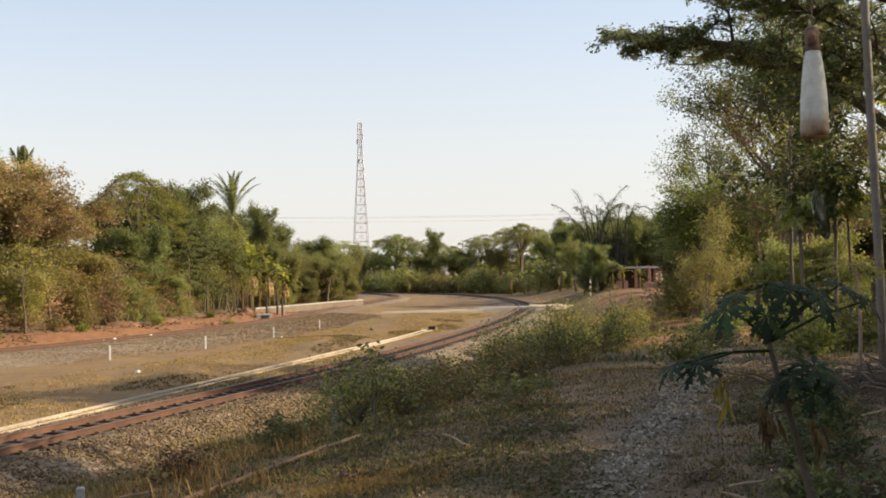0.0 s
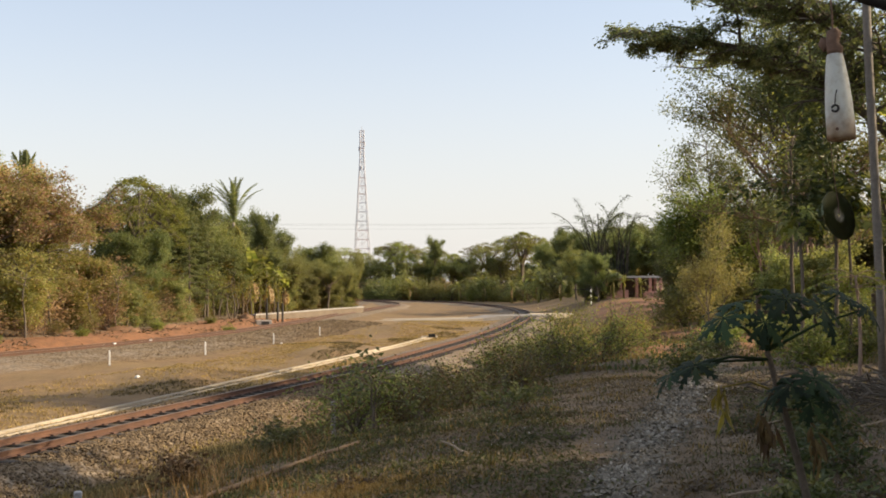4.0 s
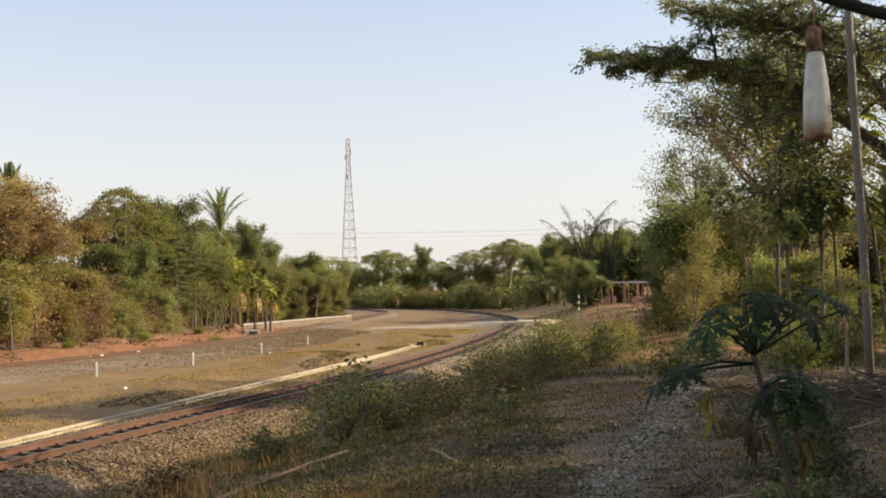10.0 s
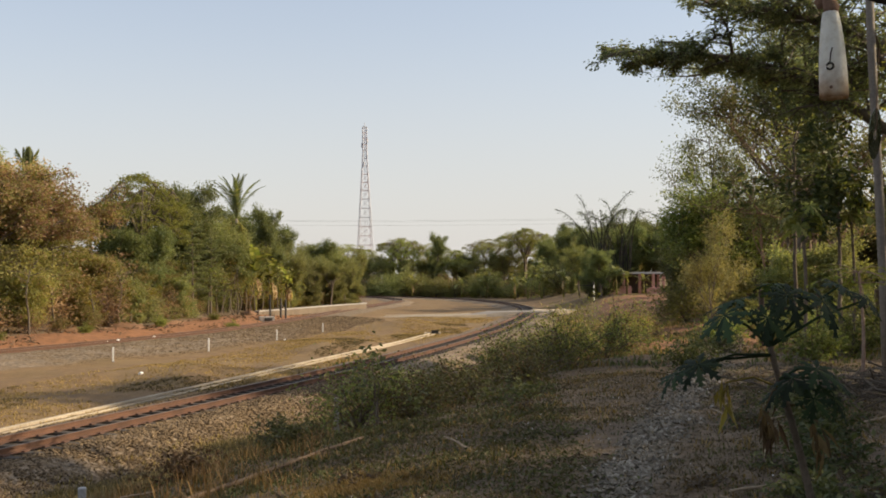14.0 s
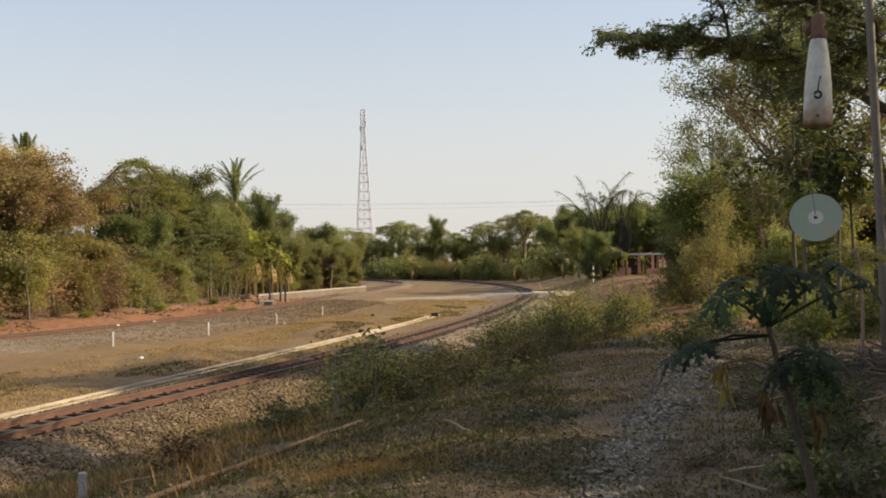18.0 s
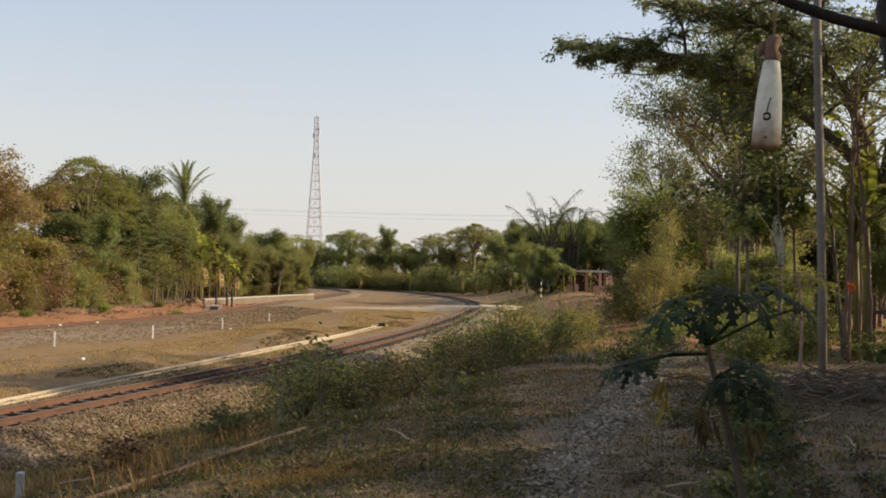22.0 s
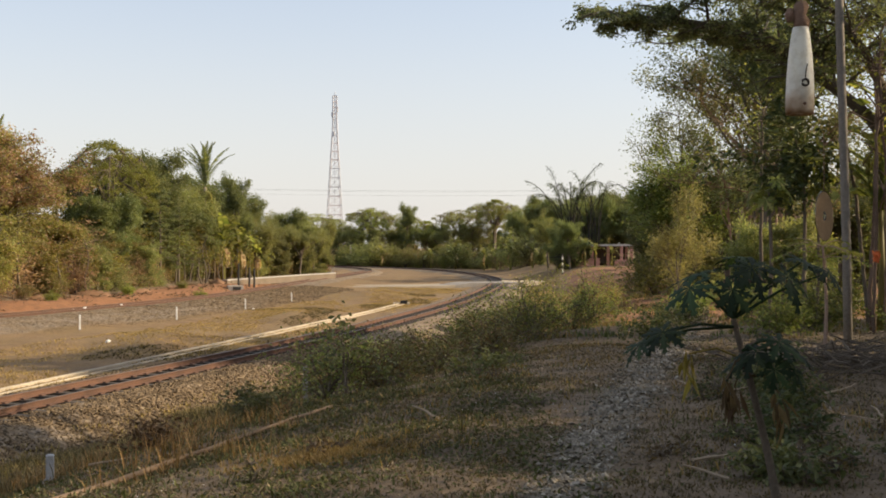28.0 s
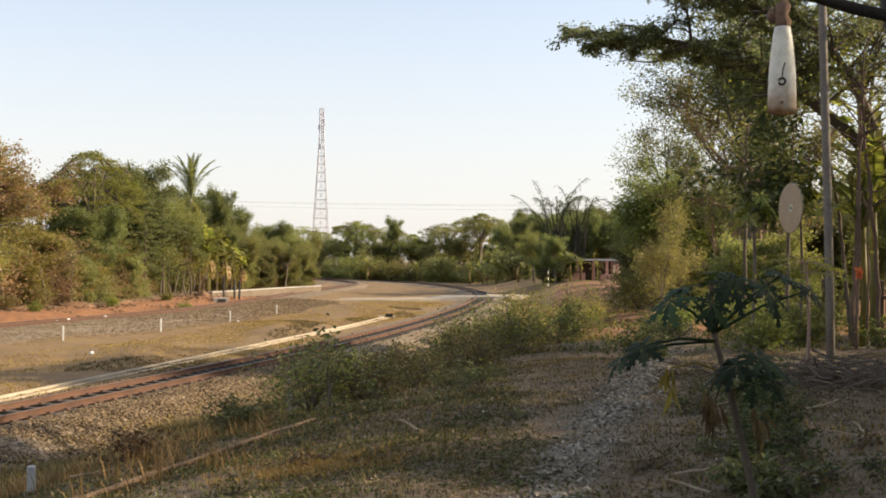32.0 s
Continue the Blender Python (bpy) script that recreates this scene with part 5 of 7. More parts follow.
tufts("verge_grass", "short dry brown grass between the tracks", np.column_stack([_x, _y, land(_x, _y) - 0.01])[_ok], 0.085, 5, GRASS_TAN, 5, 0.02)
_ok = (_x > np.interp(_y, SIDING_LINE[:, 1], SIDING_LINE[:, 0]) + 5.6 - 3.4 * smoothstep(60, 78, _y)) & (vnoise(_x * 0.4 + 9, _y * 0.2, 43) > 0.4)
tufts("verge_weeds", "low olive weeds between the tracks", np.column_stack([_x, _y, land(_x, _y) - 0.01])[_ok], 0.08, 6, GRASS_DULL, 8, 0.022)


# ---- the pole, the fallen pole, the papaya, the hanging bottle ----
POLE_WOOD = surface("weathered_pole", (0.11, 0.095, 0.077), (0.225, 0.193, 0.158), 2, 26, 0.9, depth=0.4)


def old_pole():
    x, y = 6.53, 16.0
    t = thing("wooden_pole", "tall weathered grey wooden pole on the bank", "pole", (x, y, float(land(x, y)) - 0.3))
    pts = [(0, 0, 0), (-0.03, 0, 1.6), (-0.08, 0, 3.2), (-0.15, 0, 5.2), (-0.2, 0, 7.5)]
    part("shaft", Build().tube(pts, [0.066, 0.065, 0.064, 0.062, 0.06], 12), POLE_WOOD, t, smooth=True)
    return t


old_pole()


POLE_BROWN = surface("brown_pole", (0.1, 0.066, 0.042), (0.24, 0.165, 0.105), 3, 30, 0.9, depth=0.4)


def fallen_pole():
    line = spline([(-3.35, 7.3), (-2.38, 9.15), (-1.8, 10.1), (-1.36, 10.85), (-1.05, 11.4), (-0.82, 11.8)], 0.25)
    p = np.column_stack([line, land(line[:, 0], line[:, 1], 0.5) + 0.045])
    tagged(part("fallen_pole", Build().tube(p, np.linspace(0.032, 0.018, len(p)), 8), POLE_BROWN, smooth=True), "long brown pole lying in the dry grass", "pole")


def loose_stick(x, y, turn, length, r):
    n = 5
    q = np.column_stack([np.linspace(-0.5, 0.5, n) * length, 0.03 * length * np.sin(np.arange(n) * 1.9), np.zeros(n)])
    ob = tagged(part("stick", Build().tube(q, np.linspace(r, r * 0.5, n), 6), WOOD_PALE), "short dry stick lying among the weeds", "stick", "sticks on the bank")
    ob.matrix_basis = pose(x, y, float(land(x, y)) + 0.05, 0, -6, turn)


for _x, _y, _a, _l in ((2.6, 8.8, 70, 0.4), (2.2, 7.5, 10, 0.5), (3.1, 8.3, 140, 0.55), (3.5, 9.9, 60, 0.6), (2.9, 11.4, 100, 0.5), (4.4, 11.0, 35, 0.7), (4.2, 9.6, 80, 0.4), (1.9, 6.9, 130, 0.35), (0.1, 9.9, 118, 0.5), (-3.0, 10.6, 24, 0.42), (-3.5, 9.3, 40, 0.35), (3.9, 8.9, 150, 0.6), (3.2, 10.8, 20, 0.45)):
    loose_stick(_x, _y, _a, _l, 0.012)


fallen_pole()


def papaya_leaf_mesh(seed, s, hang=(0.1, 0.45)):
    """A deeply cut leaf of nine thin fingers with pointed lobes; the stalk end at the origin, the blade along +x."""
    rng = np.random.default_rng(seed)
    b = Build()
    outline = [(0.0, 0.0), (0.2, 0.05), (0.34, 0.1), (0.5, 0.23), (0.46, 0.085), (0.58, 0.1), (0.75, 0.22), (0.7, 0.07), (0.8, 0.065), (0.92, 0.12), (0.89, 0.04), (1.0, 0.0)]
    k, m = len(outline), len(outline) - 2
    up = list(range(k))
    lo = [0] + [k + i for i in range(m)] + [k - 1]
    ce = [0] + [k + m + i for i in range(m)] + [k - 1]
    tri = []
    for i in range(k - 1):
        tri += [(up[i], ce[i + 1], up[i + 1]), (lo[i], lo[i + 1], ce[i + 1])]
        if i:
            tri += [(up[i], ce[i], ce[i + 1]), (lo[i], ce[i + 1], ce[i])]
    for a in np.linspace(-150, 150, 9):
        a = a + rng.uniform(-8, 8)
        L = s * (1.0 - 0.3 * abs(a) / 150) * rng.uniform(0.85, 1.12)
        c, sn, h = math.cos(radians(a)), math.sin(radians(a)), rng.uniform(*hang)
        rib = lambda u, v: (c * u - sn * v, sn * u + c * v, -h * u * u / s - 0.15 * abs(v))
        b.add([rib(L * u, L * v) for u, v in outline] + [rib(L * u, -L * v) for u, v in outline[1:-1]] + [rib(L * u, 0) for u, _ in outline[1:-1]], tri)
    return b


def papaya():
    """One slender stem that leans, a head of long-stalked leaves, a lower tier of leaves, dry leaves hanging below."""
    x, y = 1.66, 5.0
    t = thing("papaya_plant", "young papaya plant with large deeply cut dark leaves", "papaya plant", (x, y, float(land(x, y)) - 0.05))
    z0 = t.matrix_basis.translation.z
    at = lambda px, py, pz: np.array([px - x, py - y, pz - z0])
    stem = spline([at(1.78, 5, z0), at(1.7, 5, 2.0), at(1.615, 5, 2.37), at(1.56, 5.01, 2.58), at(1.515, 5.02, 2.76)], 0.04)
    part("stem", Build().tube(stem, np.linspace(0.024, 0.014, len(stem)), 8), BARK, t, smooth=True)
    moving = []
    spec = [  # foot of the stalk along the stem from its tip, leaf's place, blade turn (yaw, tilt), size
        (0, (1.28, 4.88, 2.92), 215, -45, 0.16), (0, (1.38, 5.1, 2.98), 160, -15, 0.17), (0, (1.45, 4.85, 2.9), 245, -65, 0.13), (0, (1.57, 4.9, 3.0), 280, -40, 0.17),
        (0, (1.58, 5.15, 3.05), 60, -5, 0.15), (0, (1.72, 4.88, 2.97), 305, -45, 0.16), (0, (1.86, 5.02, 3.03), 335, -30, 0.17), (0, (1.95, 4.95, 2.97), 325, -45, 0.13),
        (1, (1.15, 4.9, 2.69), 215, -35, 0.16), (1, (1.05, 4.95, 2.66), 195, -35, 0.12),
        (4, (1.57, 4.86, 2.62), 215, -35, 0.14), (4, (1.67, 4.84, 2.66), 285, -35, 0.15), (4, (1.77, 4.9, 2.61), 335, -35, 0.15), (5, (1.65, 4.82, 2.54), 262, -75, 0.12), (5, (1.53, 4.96, 2.56), 195, -40, 0.12), (5, (1.75, 4.86, 2.53), 315, -60, 0.12)]
    for k, (u, e, yaw, tilt, s) in enumerate(spec):
        foot = stem[-1 - u]
        e = at(*e) - foot
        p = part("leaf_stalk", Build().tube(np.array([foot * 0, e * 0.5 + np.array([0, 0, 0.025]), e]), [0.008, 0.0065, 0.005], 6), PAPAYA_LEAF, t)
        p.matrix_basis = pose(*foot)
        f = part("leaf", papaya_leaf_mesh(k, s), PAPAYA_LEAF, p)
        f.matrix_basis = pose(*e, 0, -tilt, yaw)
        moving.append((p, Vector(foot), k))
    for k, (u, q) in enumerate(((6, (1.46, 4.93, 2.48)), (7, (1.5, 4.95, 2.44)), (6, (1.28, 4.93, 2.6)), (8, (1.7, 4.92, 2.42)))):
        b = Build()
        p0, q = stem[-u], at(*q)
        b.tube([p0, (p0 + q) / 2 + np.array([0, 0, 0.04]), q], [0.006, 0.005, 0.004], 4)
        rng = np.random.default_rng(70 + k)
        c = q + rng.normal(size=(10, 3)) * np.array([0.015, 0.015, 0.04]) - np.array([0, 0, 0.04])
        b.leaves(c, 0.13, 0.03, rng, droop=2.5)
        part("withered_leaf", b, LEAF_YELLOW if k == 2 else LEAF_DULL, t, "yellow hanging leaf" if k == 2 else "withered hanging leaf")
    return moving


papaya_moving = papaya()


def rusty_white():
    """Milky plastic with rust-coloured dirt towards the rim."""
    m, n, l, b = material("milky_plastic", 0.42)
    tc = n.new("ShaderNodeTexCoord")
    sep = n.new("ShaderNodeSeparateXYZ")
    l.new(tc.outputs["Object"], sep.inputs[0])
    f = noise_tex(n, l, 22, 5)
    add = n.new("ShaderNodeMath")
    add.operation = "MULTIPLY_ADD"
    l.new(f, add.inputs[0])
    add.inputs[1].default_value = 0.09
    l.new(sep.outputs["Z"], add.inputs[2])
    c = ramp(n, l, add.outputs[0], [(0.035, (0.3, 0.14, 0.05)), (0.06, (0.62, 0.5, 0.36)), (0.1, (0.9, 0.9, 0.87)), (1.0, (0.88, 0.92, 0.91))])
    c = mix(n, l, 0.35, c, mix(n, l, 1.0, c, ramp(n, l, noise_tex(n, l, 60, 4), [(0.35, (0.6, 0.57, 0.5)), (0.55, (1, 1, 1))]), "MULTIPLY"))
    l.new(c, b.inputs["Base Color"])
    tr = n.new("ShaderNodeBsdfTranslucent")
    l.new(c, tr.inputs["Color"])
    sh = n.new("ShaderNodeMixShader")
    sh.inputs[0].default_value = 0.6
    l.new(b.outputs[0], sh.inputs[1])
    l.new(tr.outputs[0], sh.inputs[2])
    l.new(sh.outputs[0], n["Material Output"].inputs["Surface"])
    bump(n, l, b, f, 0.15, 0.01)
    return m


PLASTIC = rusty_white()
RAG = surface("brown_rag", (0.13, 0.075, 0.05), (0.26, 0.16, 0.11), 20, 90, 0.95, depth=0.5)


def hanging_bottle():
    """A bottle without its bottom, mouth up, on a cord; its own origin is the middle of the lower rim."""
    t = thing("hanging_bottle", "cut white plastic bottle hung as a wind chime", "bottle", (0.917, 2.513, 3.427))
    prof = [(0.0322, 0.0), (0.033, 0.012), (0.0325, 0.05), (0.0308, 0.095), (0.0272, 0.14), (0.0228, 0.178), (0.0192, 0.2), (0.0175, 0.206)]
    inner = [(r - 0.0015, z) for r, z in prof[::-1]]
    n, ring = 28, prof + inner
    v, f = [], []
    for r, z in ring:
        v += [(r * math.cos(6.2832 * k / n), r * math.sin(6.2832 * k / n), z) for k in range(n)]
    for i in range(len(ring) - 1):
        f += [[i * n + k, i * n + (k + 1) % n, (i + 1) * n + (k + 1) % n, (i + 1) * n + k] for k in range(n)]
    f += [[(len(ring) - 1) * n + k, (len(ring) - 1) * n + (k + 1) % n, (k + 1) % n, k] for k in range(n)]
    part("shell", Build().add(v, f), PLASTIC, t, smooth=True)
    part("rag_knot", Build().tube([(0, 0, 0.2), (0.002, 0, 0.218), (-0.003, 0, 0.235), (0.002, 0.002, 0.258), (0, 0, 0.268)], [0.017, 0.019, 0.015, 0.018, 0.01], 9), RAG, t, "brown cloth knot in the neck", True)
    part("cap_piece", Build().tube([(-0.02, 0.004, 0.22), (-0.026, 0.004, 0.236), (-0.022, 0.004, 0.25)], [0.009, 0.012, 0.008], 9), RAG, t, "brown scrap of cloth in the knot", True)
    part("cord", Build().tube([(0, 0, 0.26), (0.002, 0, 0.31), (0, 0, 0.37)], 0.0025, 6), RAG, t)
    k = part("clapper_cord", Build().tube([(0.006, -0.031, 0.115), (0.002, -0.033, 0.1), (0, -0.0345, 0.08)], 0.0016, 5), IRON_DARK, t)
    a = np.linspace(0, 2 * np.pi, 17)
    part("iron_nut", Build().tube(np.column_stack([0.0075 * np.cos(a), np.full(17, -0.0355), 0.071 + 0.0075 * np.sin(a)]), 0.0028, 6), IRON_DARK, t, "small dark iron ring", True)
    part("hole", Build().tube([(0.0, -0.0322, 0.022), (0.0, -0.0337, 0.022)], [0.004, 0.004], 8), RAG, t, "small rusty hole")
    return t


bottle = hanging_bottle()


def disc_material():
    """Mirror-like data side with rings of colour."""
    m, n, l, b = material("disc_mirror", 0.16, 1.0)
    tc = n.new("ShaderNodeTexCoord")
    ang = n.new("ShaderNodeTexNoise")
    ang.inputs["Scale"].default_value = 9
    l.new(tc.outputs["Object"], ang.inputs["Vector"])
    c = ramp(n, l, ang.outputs["Fac"], [(0.2, (0.3, 0.27, 0.17)), (0.45, (0.24, 0.27, 0.19)), (0.6, (0.26, 0.27, 0.2)), (0.8, (0.3, 0.25, 0.16))])
    l.new(c, b.inputs["Base Color"])
    return m


DISC = disc_material()
DISC_TAN = surface("disc_tan", (0.3, 0.195, 0.11), (0.43, 0.3, 0.18), 30, 120, 0.35, depth=0.02)
CLEAR = material("clear_plastic", 0.25, 0.8)[0]
CLEAR.node_tree.nodes["Principled BSDF"].inputs["Base Color"].default_value = (0.46, 0.42, 0.36, 1)


def annulus(r0, r1, thick, n=40):
    v, f = [], []
    for r, y in ((r0, -thick / 2), (r1, -thick / 2), (r1, thick / 2), (r0, thick / 2)):
        v += [(r * math.cos(6.2832 * k / n), y, r * math.sin(6.2832 * k / n)) for k in range(n)]
    for i in range(4):
        j = (i + 1) % 4
        f += [[i * n + k, i * n + (k + 1) % n, j * n + (k + 1) % n, j * n + k] for k in range(n)]
    return Build().add(v, f)


def compact_disc():
    t = thing("compact_disc", "shiny old compact disc spinning on a thread", "disc", (0.93, 2.52, 3.25))
    part("mirror_ring", annulus(0.017, 0.06, 0.0012), DISC, t)
    # a thin tan ring over one side of the mirror
    label = annulus(0.011, 0.0585, 0.0003)
    label.v[0][:, 1] -= 0.00085
    part("printed_face", label, DISC_TAN, t, "tan face of the disc")
    part("hub", annulus(0.005, 0.017, 0.0011), CLEAR, t, "clear plastic hub of the disc")
    part("thread", Build().tube([(0, 0.001, 0.007), (0, 0.003, 0.03), (0, 0, 0.062), (0.002, 0, 0.13), (0, 0, 0.2)], 0.0009, 5), RAG, t)
    return t


disc = compact_disc()


# ---- the rain tree and the tree that carries the bottle ----
def bough_meshes(pts, radius, seed, n_side, reach, leaf, per_tip, start=0.3):
    """A limb along a line with level side twigs that fork twice, leaves set close along the finest. Points are from the limb's foot."""
    rng = np.random.default_rng(seed)
    line = spline(pts, 0.25)
    wood, at, along = Build(), [], []
    wood.tube(line, np.linspace(radius, radius * 0.12, len(line)), 8, caps=False)
    def fork(p, d, L, r, depth):
        q = [p]
        for _k in range(4):
            d = unit(d + rng.normal(size=3) * np.array([0.2, 0.2, 0.14]))
            q.append(q[-1] + d * L / 4)
        q = np.array(q)
        wood.tube(q, np.linspace(r, r * 0.4, 5), 5 if depth == 0 else 3, caps=False)
        if depth == 2:
            u = rng.uniform(0.1, 1.05, per_tip)[:, None]
            c = q[0] + (q[-1] - q[0]) * u + rng.normal(size=(per_tip, 3)) * 0.045
            at.append(c)
            along.append(np.repeat(d[None], per_tip, 0))
            return
        for _k in range((6, 4)[depth]):
            s = rng.choice((-1, 1))
            side = unit(np.cross(d, np.array([0, 0, 1.0])) * s + d * 0.6 + np.array([0, 0, rng.normal() * 0.13]))
            u = rng.uniform(0.25, 1.0) * 3.99
            fork(q[int(u)] + (q[int(u) + 1] - q[int(u)]) * (u % 1), side, L * rng.uniform(0.3, 0.5), r * 0.45, depth + 1)
    for _ in range(n_side):
        u = rng.uniform(start, 1.0)
        i = int(u * (len(line) - 2))
        d = unit(line[i + 1] - line[i])
        a = rng.uniform(0, 6.28)
        out = unit(np.array([math.cos(a), math.sin(a), rng.uniform(-0.14, 0.24)]) + d * 0.8)
        fork(line[i], out, reach * rng.uniform(0.45, 1.0) * (1.1 - 0.35 * u), radius * 0.3, 0)
    c, d = np.concatenate(at), np.concatenate(along)
    return wood, Build().leaves(c, leaf[0], leaf[1], rng, up=0.5, along=d * 0.5)


boughs = []


def rain_tree():
    """A thick trunk outside the view; long level boughs reach over the bank."""
    x, y = 11.25, 20.4
    z = float(land(x, y)) - 0.3
    t = thing("rain_tree", "large spreading tree with long level boughs and small dark leaves", "tree", (x, y, z))
    line = spline([(0, 0, 0), (-0.2, 0, 1.2), (-0.7, 0, 2.2), (-1.4, -0.1, 3.1), (-1.85, -0.1, 3.5)], 0.3)
    part("trunk", Build().tube(line, np.linspace(0.3, 0.12, len(line)), 12), BARK, t, smooth=True)
    foot = np.array([-1.85, -0.1, 3.5])
    spec = [
        ([(0, 0, 0), (-0.9, -0.2, 0.85), (-1.7, -0.3, 1.45), (-2.6, -0.4, 2.0), (-3.8, -0.5, 2.4), (-5.2, -0.7, 2.55), (-6.45, -0.8, 2.52)], 0.14, 40, 1.45, 12, 0.25),
        ([(0, 0, 0), (-0.8, -0.5, 1.5), (-1.9, -0.8, 2.75), (-3.2, -0.9, 3.1), (-4.9, -1.0, 3.3)], 0.12, 44, 2.0, 12, 0.3),
        ([(0, 0, 0), (0.1, -0.4, 2.0), (-0.3, -1.2, 3.8), (-1.2, -2.0, 5.0)], 0.13, 18, 2.2, 11, 0.3),
        # unseen bough added towards the camera to shade the foreground
        ([(0, 0, 0), (0.6, -2.0, 2.2), (0.2, -5.0, 3.8), (-1.2, -8.5, 4.6), (-3.2, -11.5, 5.0)], 0.15, 20, 2.6, 14, 0.2),
        ([(0, 0, 0), (1.6, 0.8, 2.2), (3.2, 1.0, 3.8), (5.0, 0.5, 4.6)], 0.13, 8, 2.4, 10, 0.3),
        ([(0, 0, 0), (-1.2, 0.8, 1.6), (-2.6, 2.0, 2.6), (-4.2, 3.2, 3.0)], 0.11, 7, 1.8, 7, 0.4),
    ]
    for k, (pts, r, n, reach, per, start) in enumerate(spec):
        wood, leaf = bough_meshes(pts, r, 300 + k, n, reach, (0.085, 0.038), per + (3 if k == 0 else -2), start)
        b = part("bough", wood, BARK, t, smooth=True)
        b.matrix_basis = pose(*foot)
        part("foliage", leaf, LEAF_BOUGH, b)
        boughs.append((b, Vector(foot)))


rain_tree()


def overhead_tree():
    """The tree beside and above the camera; the bottle hangs from its lowest twig."""
    x, y = 1.72, 3.0
    z = float(land(x, y)) - 0.2
    t = thing("shade_tree", "old dark-barked tree with a wide crown overhead", "tree", (x, y, z))
    trunk = spline([(0.3, -0.15, 0), (0.2, -0.2, 0.9), (0.02, -0.25, 1.6), (-0.2, -0.3, 2.1), (-0.33, -0.3, 2.45), (-0.25, -0.35, 2.9), (0.0, -0.5, 3.8), (0.1, -0.9, 5.2)], 0.2)
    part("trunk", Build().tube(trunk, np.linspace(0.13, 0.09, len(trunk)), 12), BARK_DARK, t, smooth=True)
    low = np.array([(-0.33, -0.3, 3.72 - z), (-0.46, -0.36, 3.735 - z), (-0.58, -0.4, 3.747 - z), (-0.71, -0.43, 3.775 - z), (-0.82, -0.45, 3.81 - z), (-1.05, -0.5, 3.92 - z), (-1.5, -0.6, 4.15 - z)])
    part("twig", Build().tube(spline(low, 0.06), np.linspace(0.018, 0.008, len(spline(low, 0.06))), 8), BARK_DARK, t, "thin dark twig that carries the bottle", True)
    for k, a in enumerate((20, 38, 245, 280)):
        c, s = math.cos(radians(a)), math.sin(radians(a))
        L = 5.2 if k % 2 else 4.2
        pts = [(0, 0, 0), (c * L * 0.3, s * L * 0.3, 1.0), (c * L * 0.65, s * L * 0.65, 1.9), (c * L, s * L, 2.3)]
        wood, leaf = bough_meshes(pts, 0.07, 400 + k, 17, 2.2, (0.16, 0.085), 12, 0.25)
        b = part("bough", wood, BARK, t, smooth=True)
        b.matrix_basis = pose(*trunk[-1 - (k % 3)])
        part("foliage", leaf, LEAF_BUSH, b)


overhead_tree()


# unseen trees added behind and right of the camera to shade the bank
for _k, (_x, _y, _s_) in enumerate(((9.5, 2.6, 0.82), (26, 36, 0.8), (6, -7, 1.05), (14, -3, 1.15), (19, 0.2, 1.2), (20, -6, 1.1), (24, 8, 1.1), (26, 30, 0.9), (-14, -16, 1.1), (-20, -8, 1.0), (8, -14, 1.1), (-6, -20, 1.2), (14, -12, 1.2), (-26, -2, 1.0))):
    wood_of(("green", "flat", "dark")[_k % 3], [(_x, _y, _s_)], SIDE)


# unseen umbrella trees added on the right, their crowns set to shade the footpath
put(UNIT["flat"], 21, 16.5, 70, 0.98, 1.5)["group"] = SIDE
put(UNIT["flat"], 17.5, 13.2, 20, 1.28, 0.62)["group"] = SIDE
put(UNIT["flat"], 17.5, 5.6, 130, 1.28, 0.5)["group"] = SIDE

# unseen scrub added beside the bank to keep the low sun off the footpath
for _x, _y, _s_ in ((12.4, 0.8, 1.6), (12.5, 3.2, 1.75), (12.7, 5.4, 1.75), (12.6, 7.1, 1.5), (12.3, 8.9, 1.55), (12.9, 11.6, 1.5), (13.2, 14.8, 1.2)):
    wood_of("shady", [(_x, _y, _s_)], SIDE)
for _k in range(18):
    wood_of("bushy", [(-24 + 2.6 * _k, -17 - 3.0 * math.sin(_k * 1.9) - 0.006 * (_k - 9) ** 2, 0.9 + 0.25 * math.sin(_k * 2.7))], SIDE)


# ---- palms, bananas, bamboo ----
def frond_mesh(length, seed, leaflet=0.8, bend=0.62):
    """A feather leaf that arches from the origin along +x."""
    rng = np.random.default_rng(seed)
    b = Build()
    u = np.linspace(0, 1, 9)
    rib = np.column_stack([length * u * (1 - 0.12 * u), np.zeros(9), length * (0.42 * u - bend * u * u)])
    b.tube(rib, np.linspace(0.03, 0.008, 9), 5, caps=False)
    n = 46
    for side in (-1, 1):
        t = np.linspace(0.12, 0.99, n)
        p = np.column_stack([np.interp(t, u, rib[:, k]) for k in range(3)])
        L = leaflet * np.sin(np.pi * (0.15 + 0.8 * t)) * rng.uniform(0.8, 1.1, n)
        d = np.column_stack([np.full(n, 0.55), np.full(n, 0.75 * side), rng.uniform(-0.75, -0.2, n)])
        d /= np.linalg.norm(d, axis=1, keepdims=True)
        w = np.array([0.045, 0, 0.01])
        v = np.stack([p - w / 2, p + w / 2, p + d * L[:, None] * 0.6 + w * 0.4, p + d * L[:, None], p + d * L[:, None] * 0.6 - w * 0.4], 1)
        b.add(v.reshape(-1, 3), np.arange(n * 5).reshape(n, 5))
    return b


